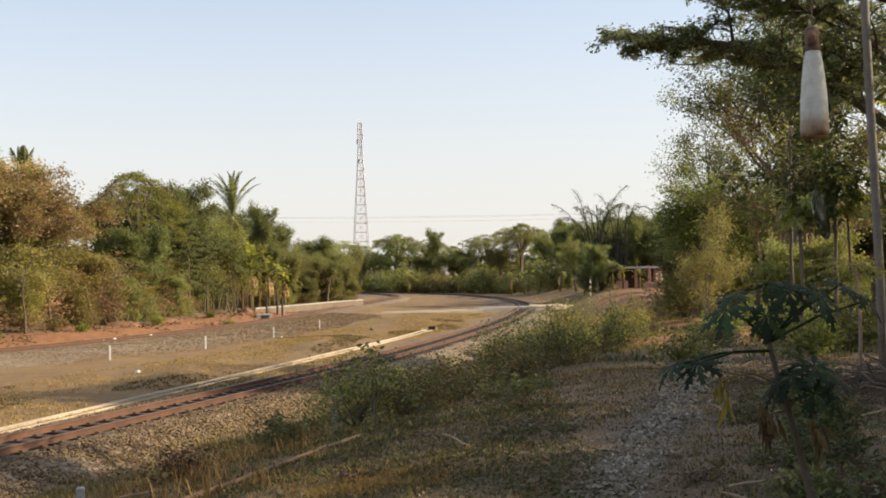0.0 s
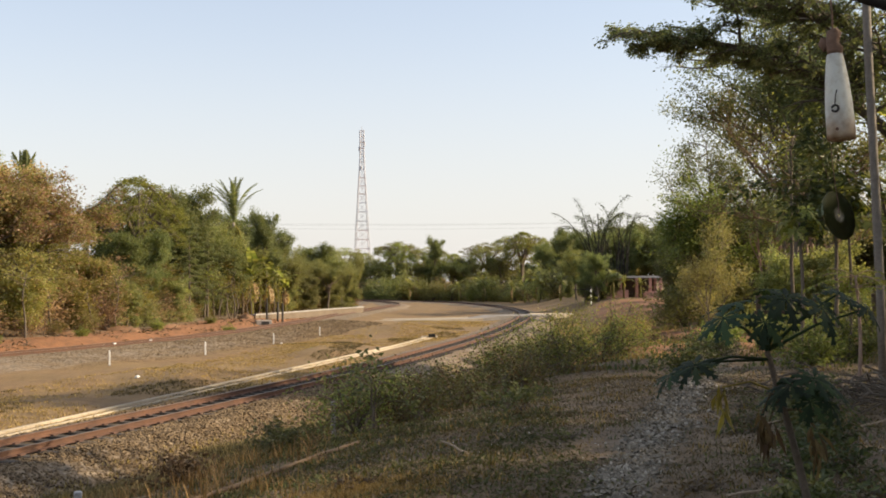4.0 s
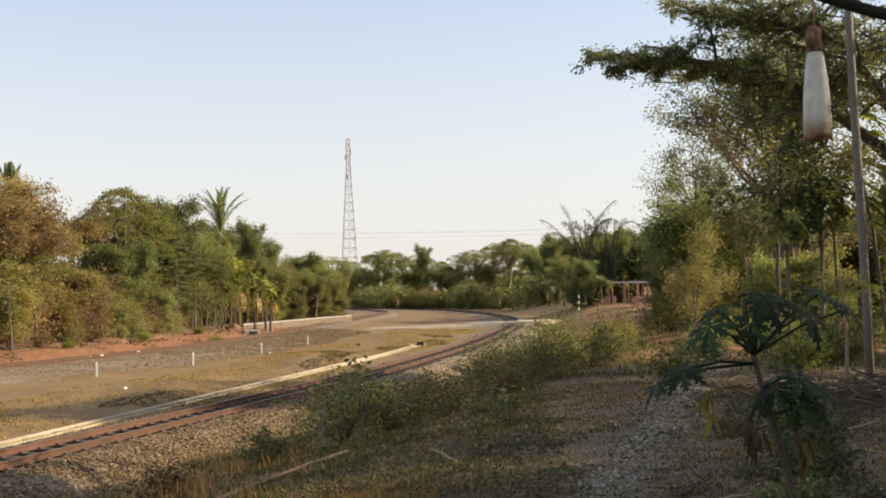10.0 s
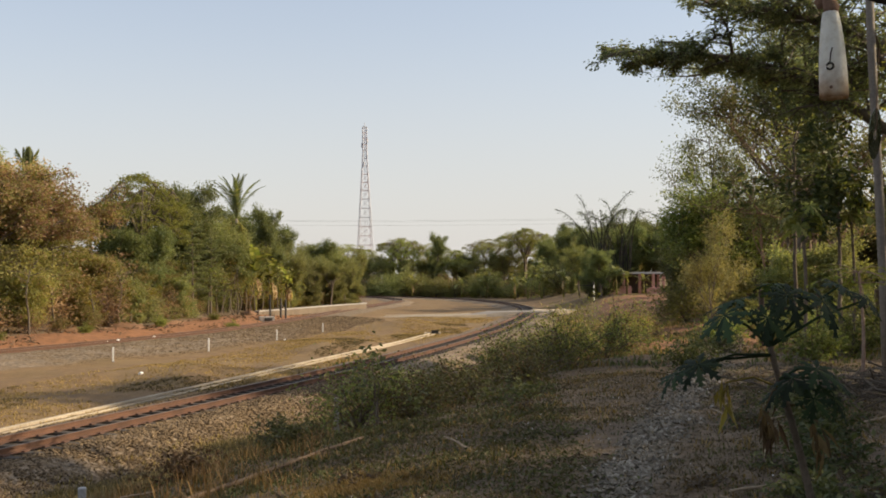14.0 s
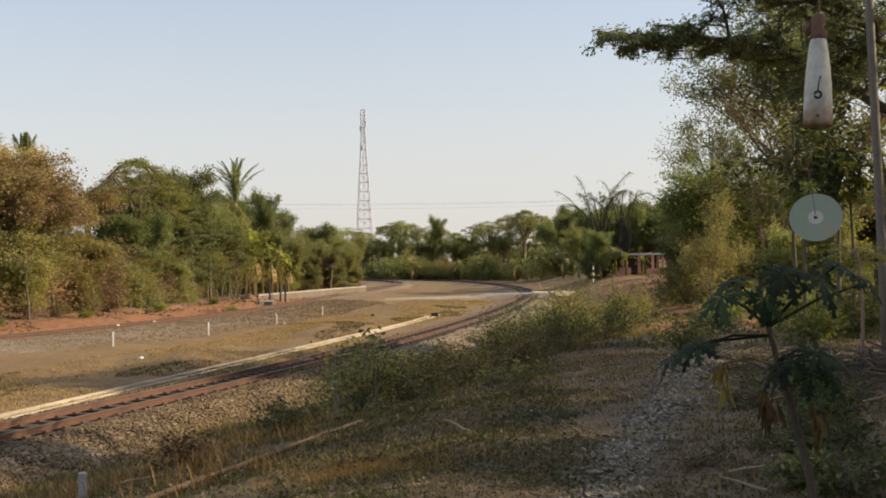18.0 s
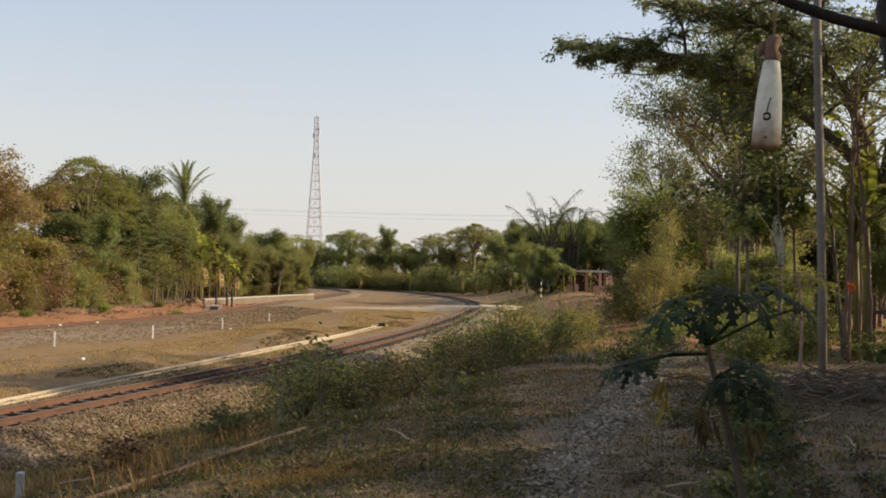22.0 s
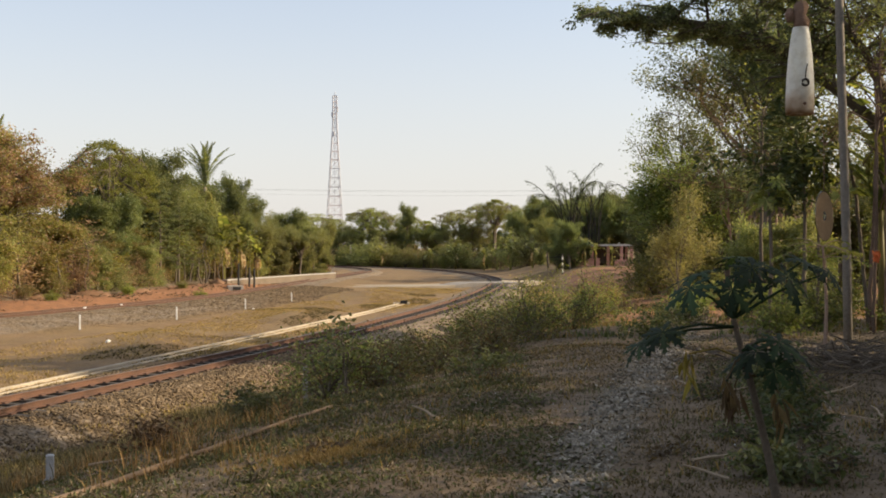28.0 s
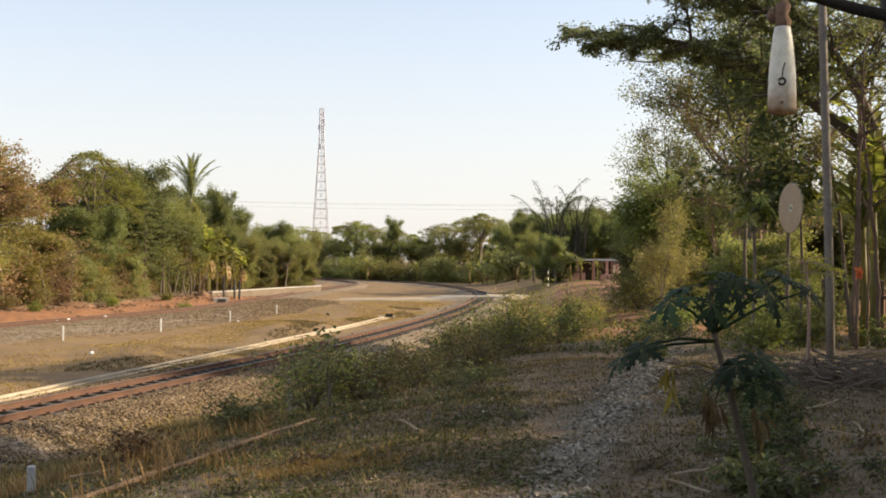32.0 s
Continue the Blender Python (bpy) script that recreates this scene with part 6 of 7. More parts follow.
def palm(x, y, trunk_h, length, n, label, seed, steep=1.0, mat=LEAF_GREEN, dead=3, bend=0.62):
    rng = np.random.default_rng(seed)
    t = thing("coconut_palm", label, "palm tree", (x, y, float(land(x, y, 0)) - 0.2), group=ROW)
    trunk = spline([(0, 0, 0), (0.15, 0.05, trunk_h * 0.4), (0.1, 0.1, trunk_h * 0.75), (0.2, 0.1, trunk_h)], 0.4)
    part("trunk", Build().tube(trunk, np.linspace(0.2, 0.12, len(trunk)), 10), BARK_PALE, t, smooth=True)
    live, old = frond_mesh(length, seed, 0.55, bend).mesh("frond", mat), frond_mesh(length * 0.85, seed + 1).mesh("frond", LEAF_YELLOW)
    for k in range(n + dead):
        f = part("frond", None, None, t, "yellowing dry frond" if k >= n else "", mesh=old if k >= n else live)
        tilt = -48 if k >= n else (min(80, (70 - 75 * (k / n) ** (0.8 * steep)) * steep) if steep < 1.2 else 87 - 30 * (k / n) + float(rng.uniform(-12, 8)))
        f.matrix_basis = pose(*trunk[-1], 0, 0, k * 137.5 + float(rng.uniform(-15, 15))) @ pose(0, 0, 0, 0, -tilt, 0)
    return t


palm(-19.1, 96.6, 8.5, 4.7, 18, "coconut palm with upright green fronds above the thicket", 61, 1.3, LEAF_DARK, bend=0.5)
palm(-27.6, 70, 8.8, 2.4, 9, "coconut palm showing upright fronds above the thicket", 62, 1.4, LEAF_DARK, dead=0, bend=0.25)
palm(-20.6, 89, 3.4, 2.7, 11, "short palm with drooping green fronds", 63, 0.7)
palm(-18.4, 105, 2.0, 2.7, 8, "short palm with yellowing fronds", 64, 0.6, LEAF_YELLOW)
palm(-10.5, 205, 8.5, 2.6, 12, "small coconut palm in the far wood", 65)


def banana_leaf_mesh(L, seed):
    """A long paddle, folded along its rib and torn at the edges."""
    rng = np.random.default_rng(seed)
    b = Build()
    n = 10
    u = np.linspace(0, 1, n)
    rib = np.column_stack([L * u * (1 - 0.15 * u), np.zeros(n), L * (0.75 * u - 0.8 * u * u)])
    w = 0.3 * np.sin(np.pi * (0.06 + 0.92 * u)) ** 0.7
    for side in (-1, 1):
        for i in range(n - 1):
            if rng.uniform() < 0.12:
                continue
            dz = rng.uniform(-0.06, 0.1)
            a, c = rib[i], rib[i + 1] - (rib[i + 1] - rib[i]) * rng.uniform(0, 0.12)
            o = np.array([0, side, 0])
            b.add([a, c, c + o * w[i + 1] + np.array([0, 0, dz]), a + o * w[i] + np.array([0, 0, dz])], [[0, 1, 2, 3]])
    b.tube(rib, np.linspace(0.03, 0.008, n), 5, caps=False)
    return b


_bl = [banana_leaf_mesh(2.1, s).mesh("leaf", LEAF_GREEN) for s in (1, 2, 3)]
_by = [banana_leaf_mesh(2.0, s).mesh("leaf", LEAF_LIGHT) for s in (5, 6, 7)]
_bd = banana_leaf_mesh(1.7, 4).mesh("withered_leaf", LEAF_DRY)


def banana(x, y, s, seed, group, leaves=_bl, up=55, slim=1.0, withered=1):
    rng = np.random.default_rng(seed)
    t = thing("banana_plant", "banana plant with torn light green leaves", "banana plant", group=group)
    t.matrix_basis = pose(x, y, float(land(x, y, 0)) - 0.1, 0, 0, float(rng.uniform(0, 360))) @ Matrix.Scale(s, 4)
    part("stem", Build().tube([(0, 0, 0), (0.03, 0, 1.1), (0.0, 0.03, 2.4)], [0.14 * slim, 0.12 * slim, 0.08 * slim], 9), LEAF_OLIVE, t, smooth=True)
    for k in range(8):
        f = part("leaf", None, None, t, mesh=leaves[k % 3])
        f.matrix_basis = pose(0, 0.02, 2.3, 0, 0, k * 137.5) @ pose(0, 0, 0, 0, -up + 11 * k, 0) @ Matrix.Diagonal((1, slim, 1, 1))
    for k in range(withered):
        f = part("withered_leaf", None, None, t, "withered brown leaf hanging down", mesh=_bd)
        f.matrix_basis = pose(0, 0, 2.1, 0, 0, 60 + k * 97) @ pose(0, 0, 0, 0, 78, 0) @ Matrix.Diagonal((0.9, 0.45, 0.6, 1))


for _k, (_x, _y, _s_) in enumerate(((-16.9, 94.5, 1.6), (-15.9, 97.5, 1.35), (-16.9, 101, 1.4), (-15.3, 103.5, 1.1))):
    banana(_x, _y, _s_, 80 + _k, "banana plants by the loading bank", _by, 66, 1.0, 7)
for _k, (_x, _y, _s_) in enumerate(((17.3, 109.8, 0.85), (20.2, 110.3, 0.6), (16.6, 118, 1.3), (18.4, 110.2, 0.75), (13.2, 150, 1.2), (10.5, 166, 1.1), (6.5, 178, 1.2), (-6, 186, 1.1), (2.5, 183, 1.0), (15.2, 140, 1.1), (12, 160, 1.0))):
    banana(_x, _y, _s_, 90 + _k, "banana plants near the crossing")
for _k, (_x, _y, _s_) in enumerate(((8.45, 19.3, 1.0), (8.95, 19.9, 1.15), (9.5, 21.2, 1.3))):
    banana(_x, _y, _s_, 110 + _k, "banana plants behind the wooden pole", _by, 80, 0.5, 0)


def bamboo(x, y, h, n, seed):
    """A clump of thin culms that arch over like a fountain, with hanging tufts towards their tips."""
    rng = np.random.default_rng(seed)
    t = thing("bamboo_clump", "feathery dark bamboo clump with arching tips", "bamboo", (x, y, float(land(x, y, 0)) - 0.1), group=SIDE)
    for _ in range(n):
        a, out = rng.uniform(0, 6.28), rng.uniform(1.5, 5.2)
        H = h * rng.uniform(0.75, 1.0)
        u = np.linspace(0, 1, 12)
        p = np.column_stack([math.cos(a) * out * u ** 2.4, math.sin(a) * out * u ** 2.4, H * (1.12 * u - 0.1 * u ** 2 - rng.uniform(0.12, 0.34) * u ** 5)])
        p[:, :2] += rng.normal(size=2) * 0.35
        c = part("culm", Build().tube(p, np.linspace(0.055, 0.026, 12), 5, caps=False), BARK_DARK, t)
        k = 110
        w = rng.uniform(0.55, 1, k)
        q = np.column_stack([np.interp(w, u, p[:, i]) for i in range(3)]) + rng.normal(size=(k, 3)) * 0.14
        part("foliage", Build().leaves(q, 0.34, 0.05, rng, droop=0.7), LEAF_BUSH, c)
    return t


bamboo(16.2, 113.5, 12.4, 20, 130)
bamboo(18.8, 115, 12.0, 14, 131)
put(UNIT["dark"], -16.3, 98.5, 30, 1.18, 0.5)["group"] = ROW
put(UNIT["dark"], -18.6, 97.5, 75, 0.98, 0.7)["group"] = ROW


# ---- the shaded yard behind the pole ----
BARK_WARM = surface("bark_warm", (0.09, 0.055, 0.038), (0.2, 0.13, 0.09), 3, 34, 0.9, depth=0.6)


def slender_tree(x, y, h, lean, r, seed, bark=BARK, mat=LEAF_LIGHT, n=300, leaf=(0.1, 0.036), label="slender brown-trunked tree on the bank"):
    rng = np.random.default_rng(seed)
    t = thing("slender_tree", label, "tree", (x, y, float(land(x, y)) - 0.2), group="slender trees behind the pole")
    p = spline([(0, 0, 0), (lean * 0.3, 0, h * 0.4), (lean * 0.7, 0.1, h * 0.75), (lean, 0.1, h)], 0.3)
    part("trunk", Build().tube(p + rng.normal(size=p.shape) * 0.012, np.linspace(r, r * 0.55, len(p)), 9), bark, t, smooth=True)
    tips = []
    for _ in range(12):
        q = p[len(p) - 1 - int(rng.integers(0, len(p) // 3))]
        e = q + rng.normal(size=3) * np.array([0.7, 0.7, 0.35]) + np.array([0, 0, 0.3])
        part("twig", Build().tube([q, (q + e) / 2 + np.array([0, 0, 0.06]), e], [0.016, 0.011, 0.005], 4, caps=False), bark, t)
        tips += [e, (q + 2 * e) / 3]
    c = np.array(tips)[rng.integers(0, 24, n)] + rng.normal(size=(n, 3)) * 0.17
    part("crown", Build().leaves(c, leaf[0], leaf[1], rng, droop=0.4), mat, t)


for _k, (_x, _y, _h, _l, _w) in enumerate(((8.13, 19.0, 5.6, 0.25, 0.045), (8.46, 18.6, 5.2, -0.35, 0.042), (8.32, 18.8, 3.4, 0.05, 0.022), (7.9, 18.32, 5.4, 0.15, 0.032), (7.3, 22.6, 5.0, 0.1, 0.045), (8.9, 20.8, 7.0, -1.0, 0.04), (9.2, 21.6, 7.6, 0.7, 0.05), (8.75, 18.2, 4.6, 0.55, 0.035))):
    slender_tree(_x, _y, _h, _l, _w, 140 + _k, BARK_WARM if _k < 4 else BARK)
slender_tree(7.3, 20.0, 3.8, 0.05, 0.045, 149, BARK, LEAF_BUSH, 1500, (0.2, 0.08), "slender tree with a drooping dark green crown")


def pen():
    """A low dark pen of posts and rails under the trees."""
    t = thing("wooden_pen", "low dark wooden pen with rails under the trees", "fence", (9.2, 23.0, float(land(9.2, 23.0)) - 0.1), -8)
    for k in range(5):
        part("post", Build().box((0.1, 0.1, 1.25), (-2.4 + 1.2 * k, 0, 0), 0.01), DARK_WOOD, t)
    for k, z in enumerate((0.4, 0.85)):
        part("rail", Build().beam((-2.5, -0.08, z), (2.5, -0.08, z + 0.03), 0.04, 0.08), DARK_WOOD, t)


pen()


def brush_pile():
    """Cut branches and dry leaves in a heap at the pole's foot."""
    rng = np.random.default_rng(150)
    b = Build()
    for _ in range(420):
        x, y = 5.6 + rng.normal() * 0.8, 13.6 + rng.normal() * 0.7
        z = float(land(x, y)) + abs(rng.normal()) * 0.14
        a, e = rng.uniform(0, 6.28), rng.normal() * 0.25
        L = rng.uniform(0.12, 0.9)
        w = rng.uniform(0.4, 1.5)
        d = np.array([math.cos(a), math.sin(a), e]) * L / 2
        p = np.array([x, y, z + 0.03])
        b.tube([p - d, p + rng.normal(size=3) * 0.04, p + d], [0.009 * w, 0.008 * w, 0.003 * w], 5)
    tagged(part("brushwood", b, BARK), "heap of dry cut branches at the foot of the pole", "brushwood", kind="stuff")


brush_pile()


def litter(name, label, n, seed, x0, x1, y0, y1, mat, size):
    rng = np.random.default_rng(seed)
    y = rng.uniform(y0, y1, n)
    x = rng.uniform(x0, x1, n)
    ok = (x - np.interp(y, NEAR_LINE[:, 1], NEAR_LINE[:, 0]) > 3.2) & (vnoise(x * 1.3, y * 1.3, seed) + rng.uniform(-0.7, 0.7, n) > 0)
    p = np.column_stack([x, y, land(x, y) + 0.012])[ok]
    tagged(part(name, Build().leaves(p, size, size * 0.45, rng, up=2.5, droop=-0.1), mat), label, "leaf litter", kind="stuff")


litter("leaf_litter", "dry brown fallen leaves on the bank", 76000, 160, -5, 8, 6, 20, LITTER, 0.045)
_y = _r.uniform(46, 120, 7000)
_x = np.interp(_y, SIDING_LINE[:, 1], SIDING_LINE[:, 0]) - 1.7 - np.abs(_r.normal(size=7000)) * 3.2
_k2 = vnoise(_x * 0.9, _y * 0.6, 51) + _r.uniform(-0.5, 0.5, 7000) > 0.1
tagged(part("leaf_litter", Build().leaves(np.column_stack([_x, _y, land(_x, _y) + 0.03])[_k2], 0.3, 0.12, _r, up=1.2), LITTER), "dry brown litter on the red earth", "leaf litter", kind="stuff")
litter("ground_weeds", "small green weeds on the bank", 19000, 161, -5, 1.5, 6, 22, GRASS_GREEN, 0.05)
litter("ground_weeds", "small green weeds beside the footpath", 30000, 163, -4, 1.2, 6, 13, GRASS_GREEN, 0.055)
litter("seed_heads", "small whitish seed heads among the weeds", 1500, 162, -5, 4, 7.5, 15, WHITE_PAINT, 0.02)

for _k, (_x, _y, _h, _w, _n_, _m, _l) in enumerate((
        (2.8, 8.2, 0.35, 0.9, 700, LEAF_BUSH, "low dark weeds beside the footpath"),
        (3.3, 9.4, 0.4, 1.0, 800, LEAF_BUSH, "low dark weeds beside the footpath"),
        (2.5, 7.0, 0.3, 0.8, 700, LEAF_SHADE, "low green weeds beside the footpath"),
        (3.9, 11.6, 0.5, 1.2, 900, LEAF_WOODY, "low olive weeds beside the footpath"),
        (3.9, 16.8, 0.7, 1.2, 1400, LEAF_BUSH, "dark leafy bush beside the footpath"),
        (-1.9, 13.2, 0.5, 1.3, 1100, LEAF_WOODY, "low olive weeds at the ballast's edge"),
        (-2.9, 12.0, 0.4, 1.2, 700, LEAF_DULL, "low brown weeds at the ballast's edge"),
        (-0.2, 16.5, 0.6, 1.6, 1400, LEAF_WOODY, "low olive weeds at the ballast's edge"),
        (0.9, 14.0, 0.3, 1.2, 700, LEAF_WOODY, "low olive weeds beside the footpath"))):
    bush("bush", _l, _x, _y, _h, _w, _n_, _m, 170 + _k, leaf=(0.07, 0.035))["group"] = WEEDS


_r = np.random.default_rng(88)
for _k in range(26):
    _y = float(_r.uniform(6.3, 13.5))
    _x = float(path_line(_y)) + float(_r.uniform(0.5, 2.6)) * (1 if _k % 4 else -1.2)
    bush("weed", "small dull green weed on the bank", _x, _y, float(_r.uniform(0.1, 0.24)), float(_r.uniform(0.25, 0.6)), 130, (LEAF_WOODY, LEAF_BUSH, LEAF_DULL)[_k % 3], 220 + _k, leaf=(0.05, 0.022), stems=7, category="weed")["group"] = "small weeds beside the footpath"


# ---- the foot of the thicket ----
def sapling(x, y, h, seed):
    """A bare thin stem with a few twigs and a small tuft of leaves."""
    rng = np.random.default_rng(seed)
    t = thing("sapling", "thin bare-stemmed sapling at the edge of the thicket", "sapling", (x, y, float(land(x, y)) - 0.1), seed * 53 % 360, "saplings along the thicket")
    p = np.array([(0, 0, 0), (0.05, 0.02, h * 0.3), (-0.04, 0.05, h * 0.65), (0.1, 0, h)]) + rng.normal(size=(4, 3)) * np.array([0.12, 0.12, 0])
    line = spline(p, h / 12)
    b = Build().tube(line, np.linspace(0.07, 0.025, len(line)), 7)
    tips = []
    for _ in range(9):
        q = line[rng.integers(len(line) // 2, len(line) - 1)]
        e = q + rng.normal(size=3) * np.array([0.6, 0.6, 0.3]) + np.array([0, 0, 0.4])
        part("twig", Build().tube([q, (q + e) / 2 + np.array([0, 0, -0.05]), e], [0.02, 0.014, 0.006], 4, caps=False), BARK, t)
        tips.append(e)
    part("stem", b, BARK, t, smooth=True)
    tips = np.array(tips)
    c = tips[rng.integers(0, 9, 160)] + rng.normal(size=(160, 3)) * 0.28
    part("foliage", Build().leaves(c, 0.22, 0.1, rng), (LEAF_OLIVE, LEAF_LIGHT, LEAF_YELLOW)[seed % 3], t)


for _k in range(17):
    _y = 58 + 46 * (_k + float(_r.uniform(-0.4, 0.4))) / 17
    sapling(float(np.interp(_y, [58, 63, 80, 99, 106], [-21.6, -20.0, -18.4, -17.2, -15.6])) + float(_r.uniform(-2.4, -0.6)), _y, float(_r.uniform(2.4, 5.2)), 300 + _k)
for _k, (_x, _y, _s_) in enumerate(((-18.4, 69, 0.4), (-14.2, 71, 0.34), (-16.9, 78, 0.36), (-20.2, 60, 0.34), (-22.6, 54, 0.3))):
    put(UNIT["fresh"], _x, _y, _k * 70, _s_, 1.2)["group"] = ROW


def soil_heap(x, y, w, h, seed, mat, label):
    """A low uneven mound."""
    rng = np.random.default_rng(seed)
    n, m = 18, 7
    v, f = [(0, 0, h)], []
    for i in range(1, m):
        r = w / 2 * i / (m - 1)
        for k in range(n):
            a = 6.2832 * k / n
            rr = r * (1 + 0.18 * math.sin(2 * a + seed) + 0.1 * math.sin(5 * a))
            v.append((rr * math.cos(a), 0.6 * rr * math.sin(a), max(-0.12, h * (1 - (i / (m - 1)) ** 1.6) + rng.normal() * 0.05 * (i < m - 1)) - 0.12 * (i == m - 1)))
    b = Build().add(v, [[0, 1 + k, 1 + (k + 1) % n] for k in range(n)])
    q = [[1 + (i - 1) * n + k, 1 + i * n + k, 1 + i * n + (k + 1) % n, 1 + (i - 1) * n + (k + 1) % n] for i in range(1, m - 1) for k in range(n)]
    b.f.setdefault(4, []).append(np.array(q))
    ob = tagged(part("earth_mound", b, mat, smooth=True), label, "soil heap", "heaps at the wood's edge")
    ob.matrix_basis = pose(x, y, float(land(x, y)), 0, 0, seed * 40)


SOIL = surface("heaped_soil", (0.1, 0.055, 0.03), (0.3, 0.16, 0.08), 1.2, 9, 0.95, depth=0.8)
for _k in range(12):
    sapling(-17.6 + 0.16 * _k + float(_r.uniform(-0.5, 0.5)), 86.5 + 1.35 * _k, float(_r.uniform(2.6, 4.4)), 330 + _k)
soil_heap(-16.3, 88.5, 2.6, 0.36, 3, SOIL, "brown heap of soil and rubbish beside the track")
soil_heap(-20.0, 66.5, 3.4, 0.24, 4, SOIL, "low reddish earth mound at the foot of the thicket")
soil_heap(-21.4, 61.5, 3.0, 0.2, 5, SOIL, "low reddish earth mound at the foot of the thicket")
soil_heap(-18.9, 73.0, 3.2, 0.2, 6, SOIL, "low reddish earth mound at the foot of the thicket")


def orange_cloth():
    """A crumpled rag caught on a trunk."""
    rng = np.random.default_rng(7)
    n = 9
    v = [(0.16 * (i / n - 0.5) * (1.1 - 0.3 * j / n), 0.03 * math.sin(i * 1.7 + j) + 0.012 * rng.normal(), -0.22 * j / n + 0.015 * math.sin(i * 2.1)) for j in range(n) for i in range(n)]
    f = [[j * n + i, j * n + i + 1, (j + 1) * n + i + 1, (j + 1) * n + i] for j in range(n - 1) for i in range(n - 1)]
    back = [(x, y + 0.006, z) for x, y, z in v]
    b = Build().add(v, f).add(back, [q[::-1] for q in f])
    ob = tagged(part("orange_cloth", b, surface("orange_cloth", (0.5, 0.1, 0.03), (0.75, 0.2, 0.06), 6, 40, 0.85, depth=0.3), smooth=True), "crumpled bright orange cloth caught on a thin trunk", "cloth")
    ob.matrix_basis = pose(7.93, 18.25, 3.06, 0, 0, 15)


orange_cloth()


def spray_tree(x, y, h, seed):
    """A short bare stem with level feathery sprays fanned out from its top."""
    rng = np.random.default_rng(seed)
    t = thing("young_tree", "young tree with light green level sprays", "tree", (x, y, float(land(x, y)) - 0.1))
    p = spline([(0, 0, 0), (0.03, 0, h * 0.5), (-0.02, 0.02, h)], 0.15)
    part("trunk", Build().tube(p, np.linspace(0.032, 0.018, len(p)), 8), BARK_TWIG, t, smooth=True)
    for k in range(15):
        a, L = k * 2.4 + rng.uniform(-0.3, 0.3), rng.uniform(0.35, 0.66)
        d = np.array([math.cos(a), math.sin(a), 0])
        u = np.linspace(0, 1, 6)[:, None]
        rib = d * L * u + np.array([0, 0, 1.0]) * (0.16 * u - 0.22 * u * u + 0.16 * rng.uniform(-1, 1) * u)
        b = Build().tube(rib, np.linspace(0.007, 0.003, 6), 4, caps=False)
        n = 34
        w = rng.uniform(0.15, 1, n)
        side = rng.choice((-1, 1), n)[:, None] * np.array([-d[1], d[0], 0]) + d * 0.5
        c = np.column_stack([np.interp(w, u[:, 0], rib[:, i]) for i in range(3)]) + side * 0.05 * rng.uniform(0.4, 1.2, n)[:, None]
        s_ = part("spray_stalk", b, BARK_TWIG, t)
        s_.matrix_basis = pose(*p[-1 - k % 2])
        tagged(part("spray", Build().leaves(c, 0.085, 0.032, rng, up=1.6, along=side * 0.6), LEAF_LIGHT, s_), kind="stuff")


spray_tree(5.62, 14.6, 1.72, 37)
for _k, (_x, _y, _h, _w) in enumerate(((6.2, 18.2, 0.7, 1.3), (7.2, 19.2, 0.9, 1.5), (7.9, 21.2, 1.1, 1.6), (6.9, 22.0, 1.0, 1.7), (8.6, 18.0, 0.7, 1.2), (9.0, 22.4, 1.3, 1.8), (8.2, 25.0, 1.3, 2.0), (9.6, 24.6, 1.5, 2.0), (6.3, 24.6, 0.8, 1.4))):
    bush("bush", "dark leafy undergrowth in the shade of the trees", _x, _y, _h, _w, 1300, LEAF_BANK, 190 + _k, leaf=(0.085, 0.042))["group"] = "undergrowth behind the pole"


def pole_tree(x, y, h, seed):
    """A thin straight stem with a small head of large drooping leaves."""
    rng = np.random.default_rng(seed)
    t = thing("young_tree", "thin young tree with a small head of large light leaves", "tree", (x, y, float(land(x, y)) - 0.1), group="young trees behind the footpath")
    p = spline([(0, 0, 0), (0.06, 0, h * 0.5), (0.02, 0.03, h)], 0.2)
    part("trunk", Build().tube(p, np.linspace(0.04, 0.022, len(p)), 8), BARK, t, smooth=True)
    for k in range(9):
        a = k * 2.4
        e = p[-1] + np.array([math.cos(a) * 0.32, math.sin(a) * 0.32, rng.uniform(-0.2, 0.25)])
        s = part("stalk", Build().tube([p[-1 - k % 3], (p[-1] + e) / 2 + np.array([0, 0, 0.05]), e], [0.008, 0.006, 0.004], 4), LEAF_OLIVE, t)
        f = part("leaf", papaya_leaf_mesh(seed + k, 0.24), LEAF_LIGHT, s)
        f.matrix_basis = pose(*e, 0, 45, math.degrees(a))


pole_tree(6.29, 19.0, 2.75, 81)
pole_tree(7.75, 20.6, 2.8, 82)
pole_tree(6.75, 20.4, 2.6, 83)


def spun(x, y, z, tilt, lean, turn):
    """A hanging plate, turned about its thread and then tilted; less than zero tips its visible face to the sky."""
    return pose(x, y, z, tilt) @ pose(0, 0, 0, 0, lean, turn)


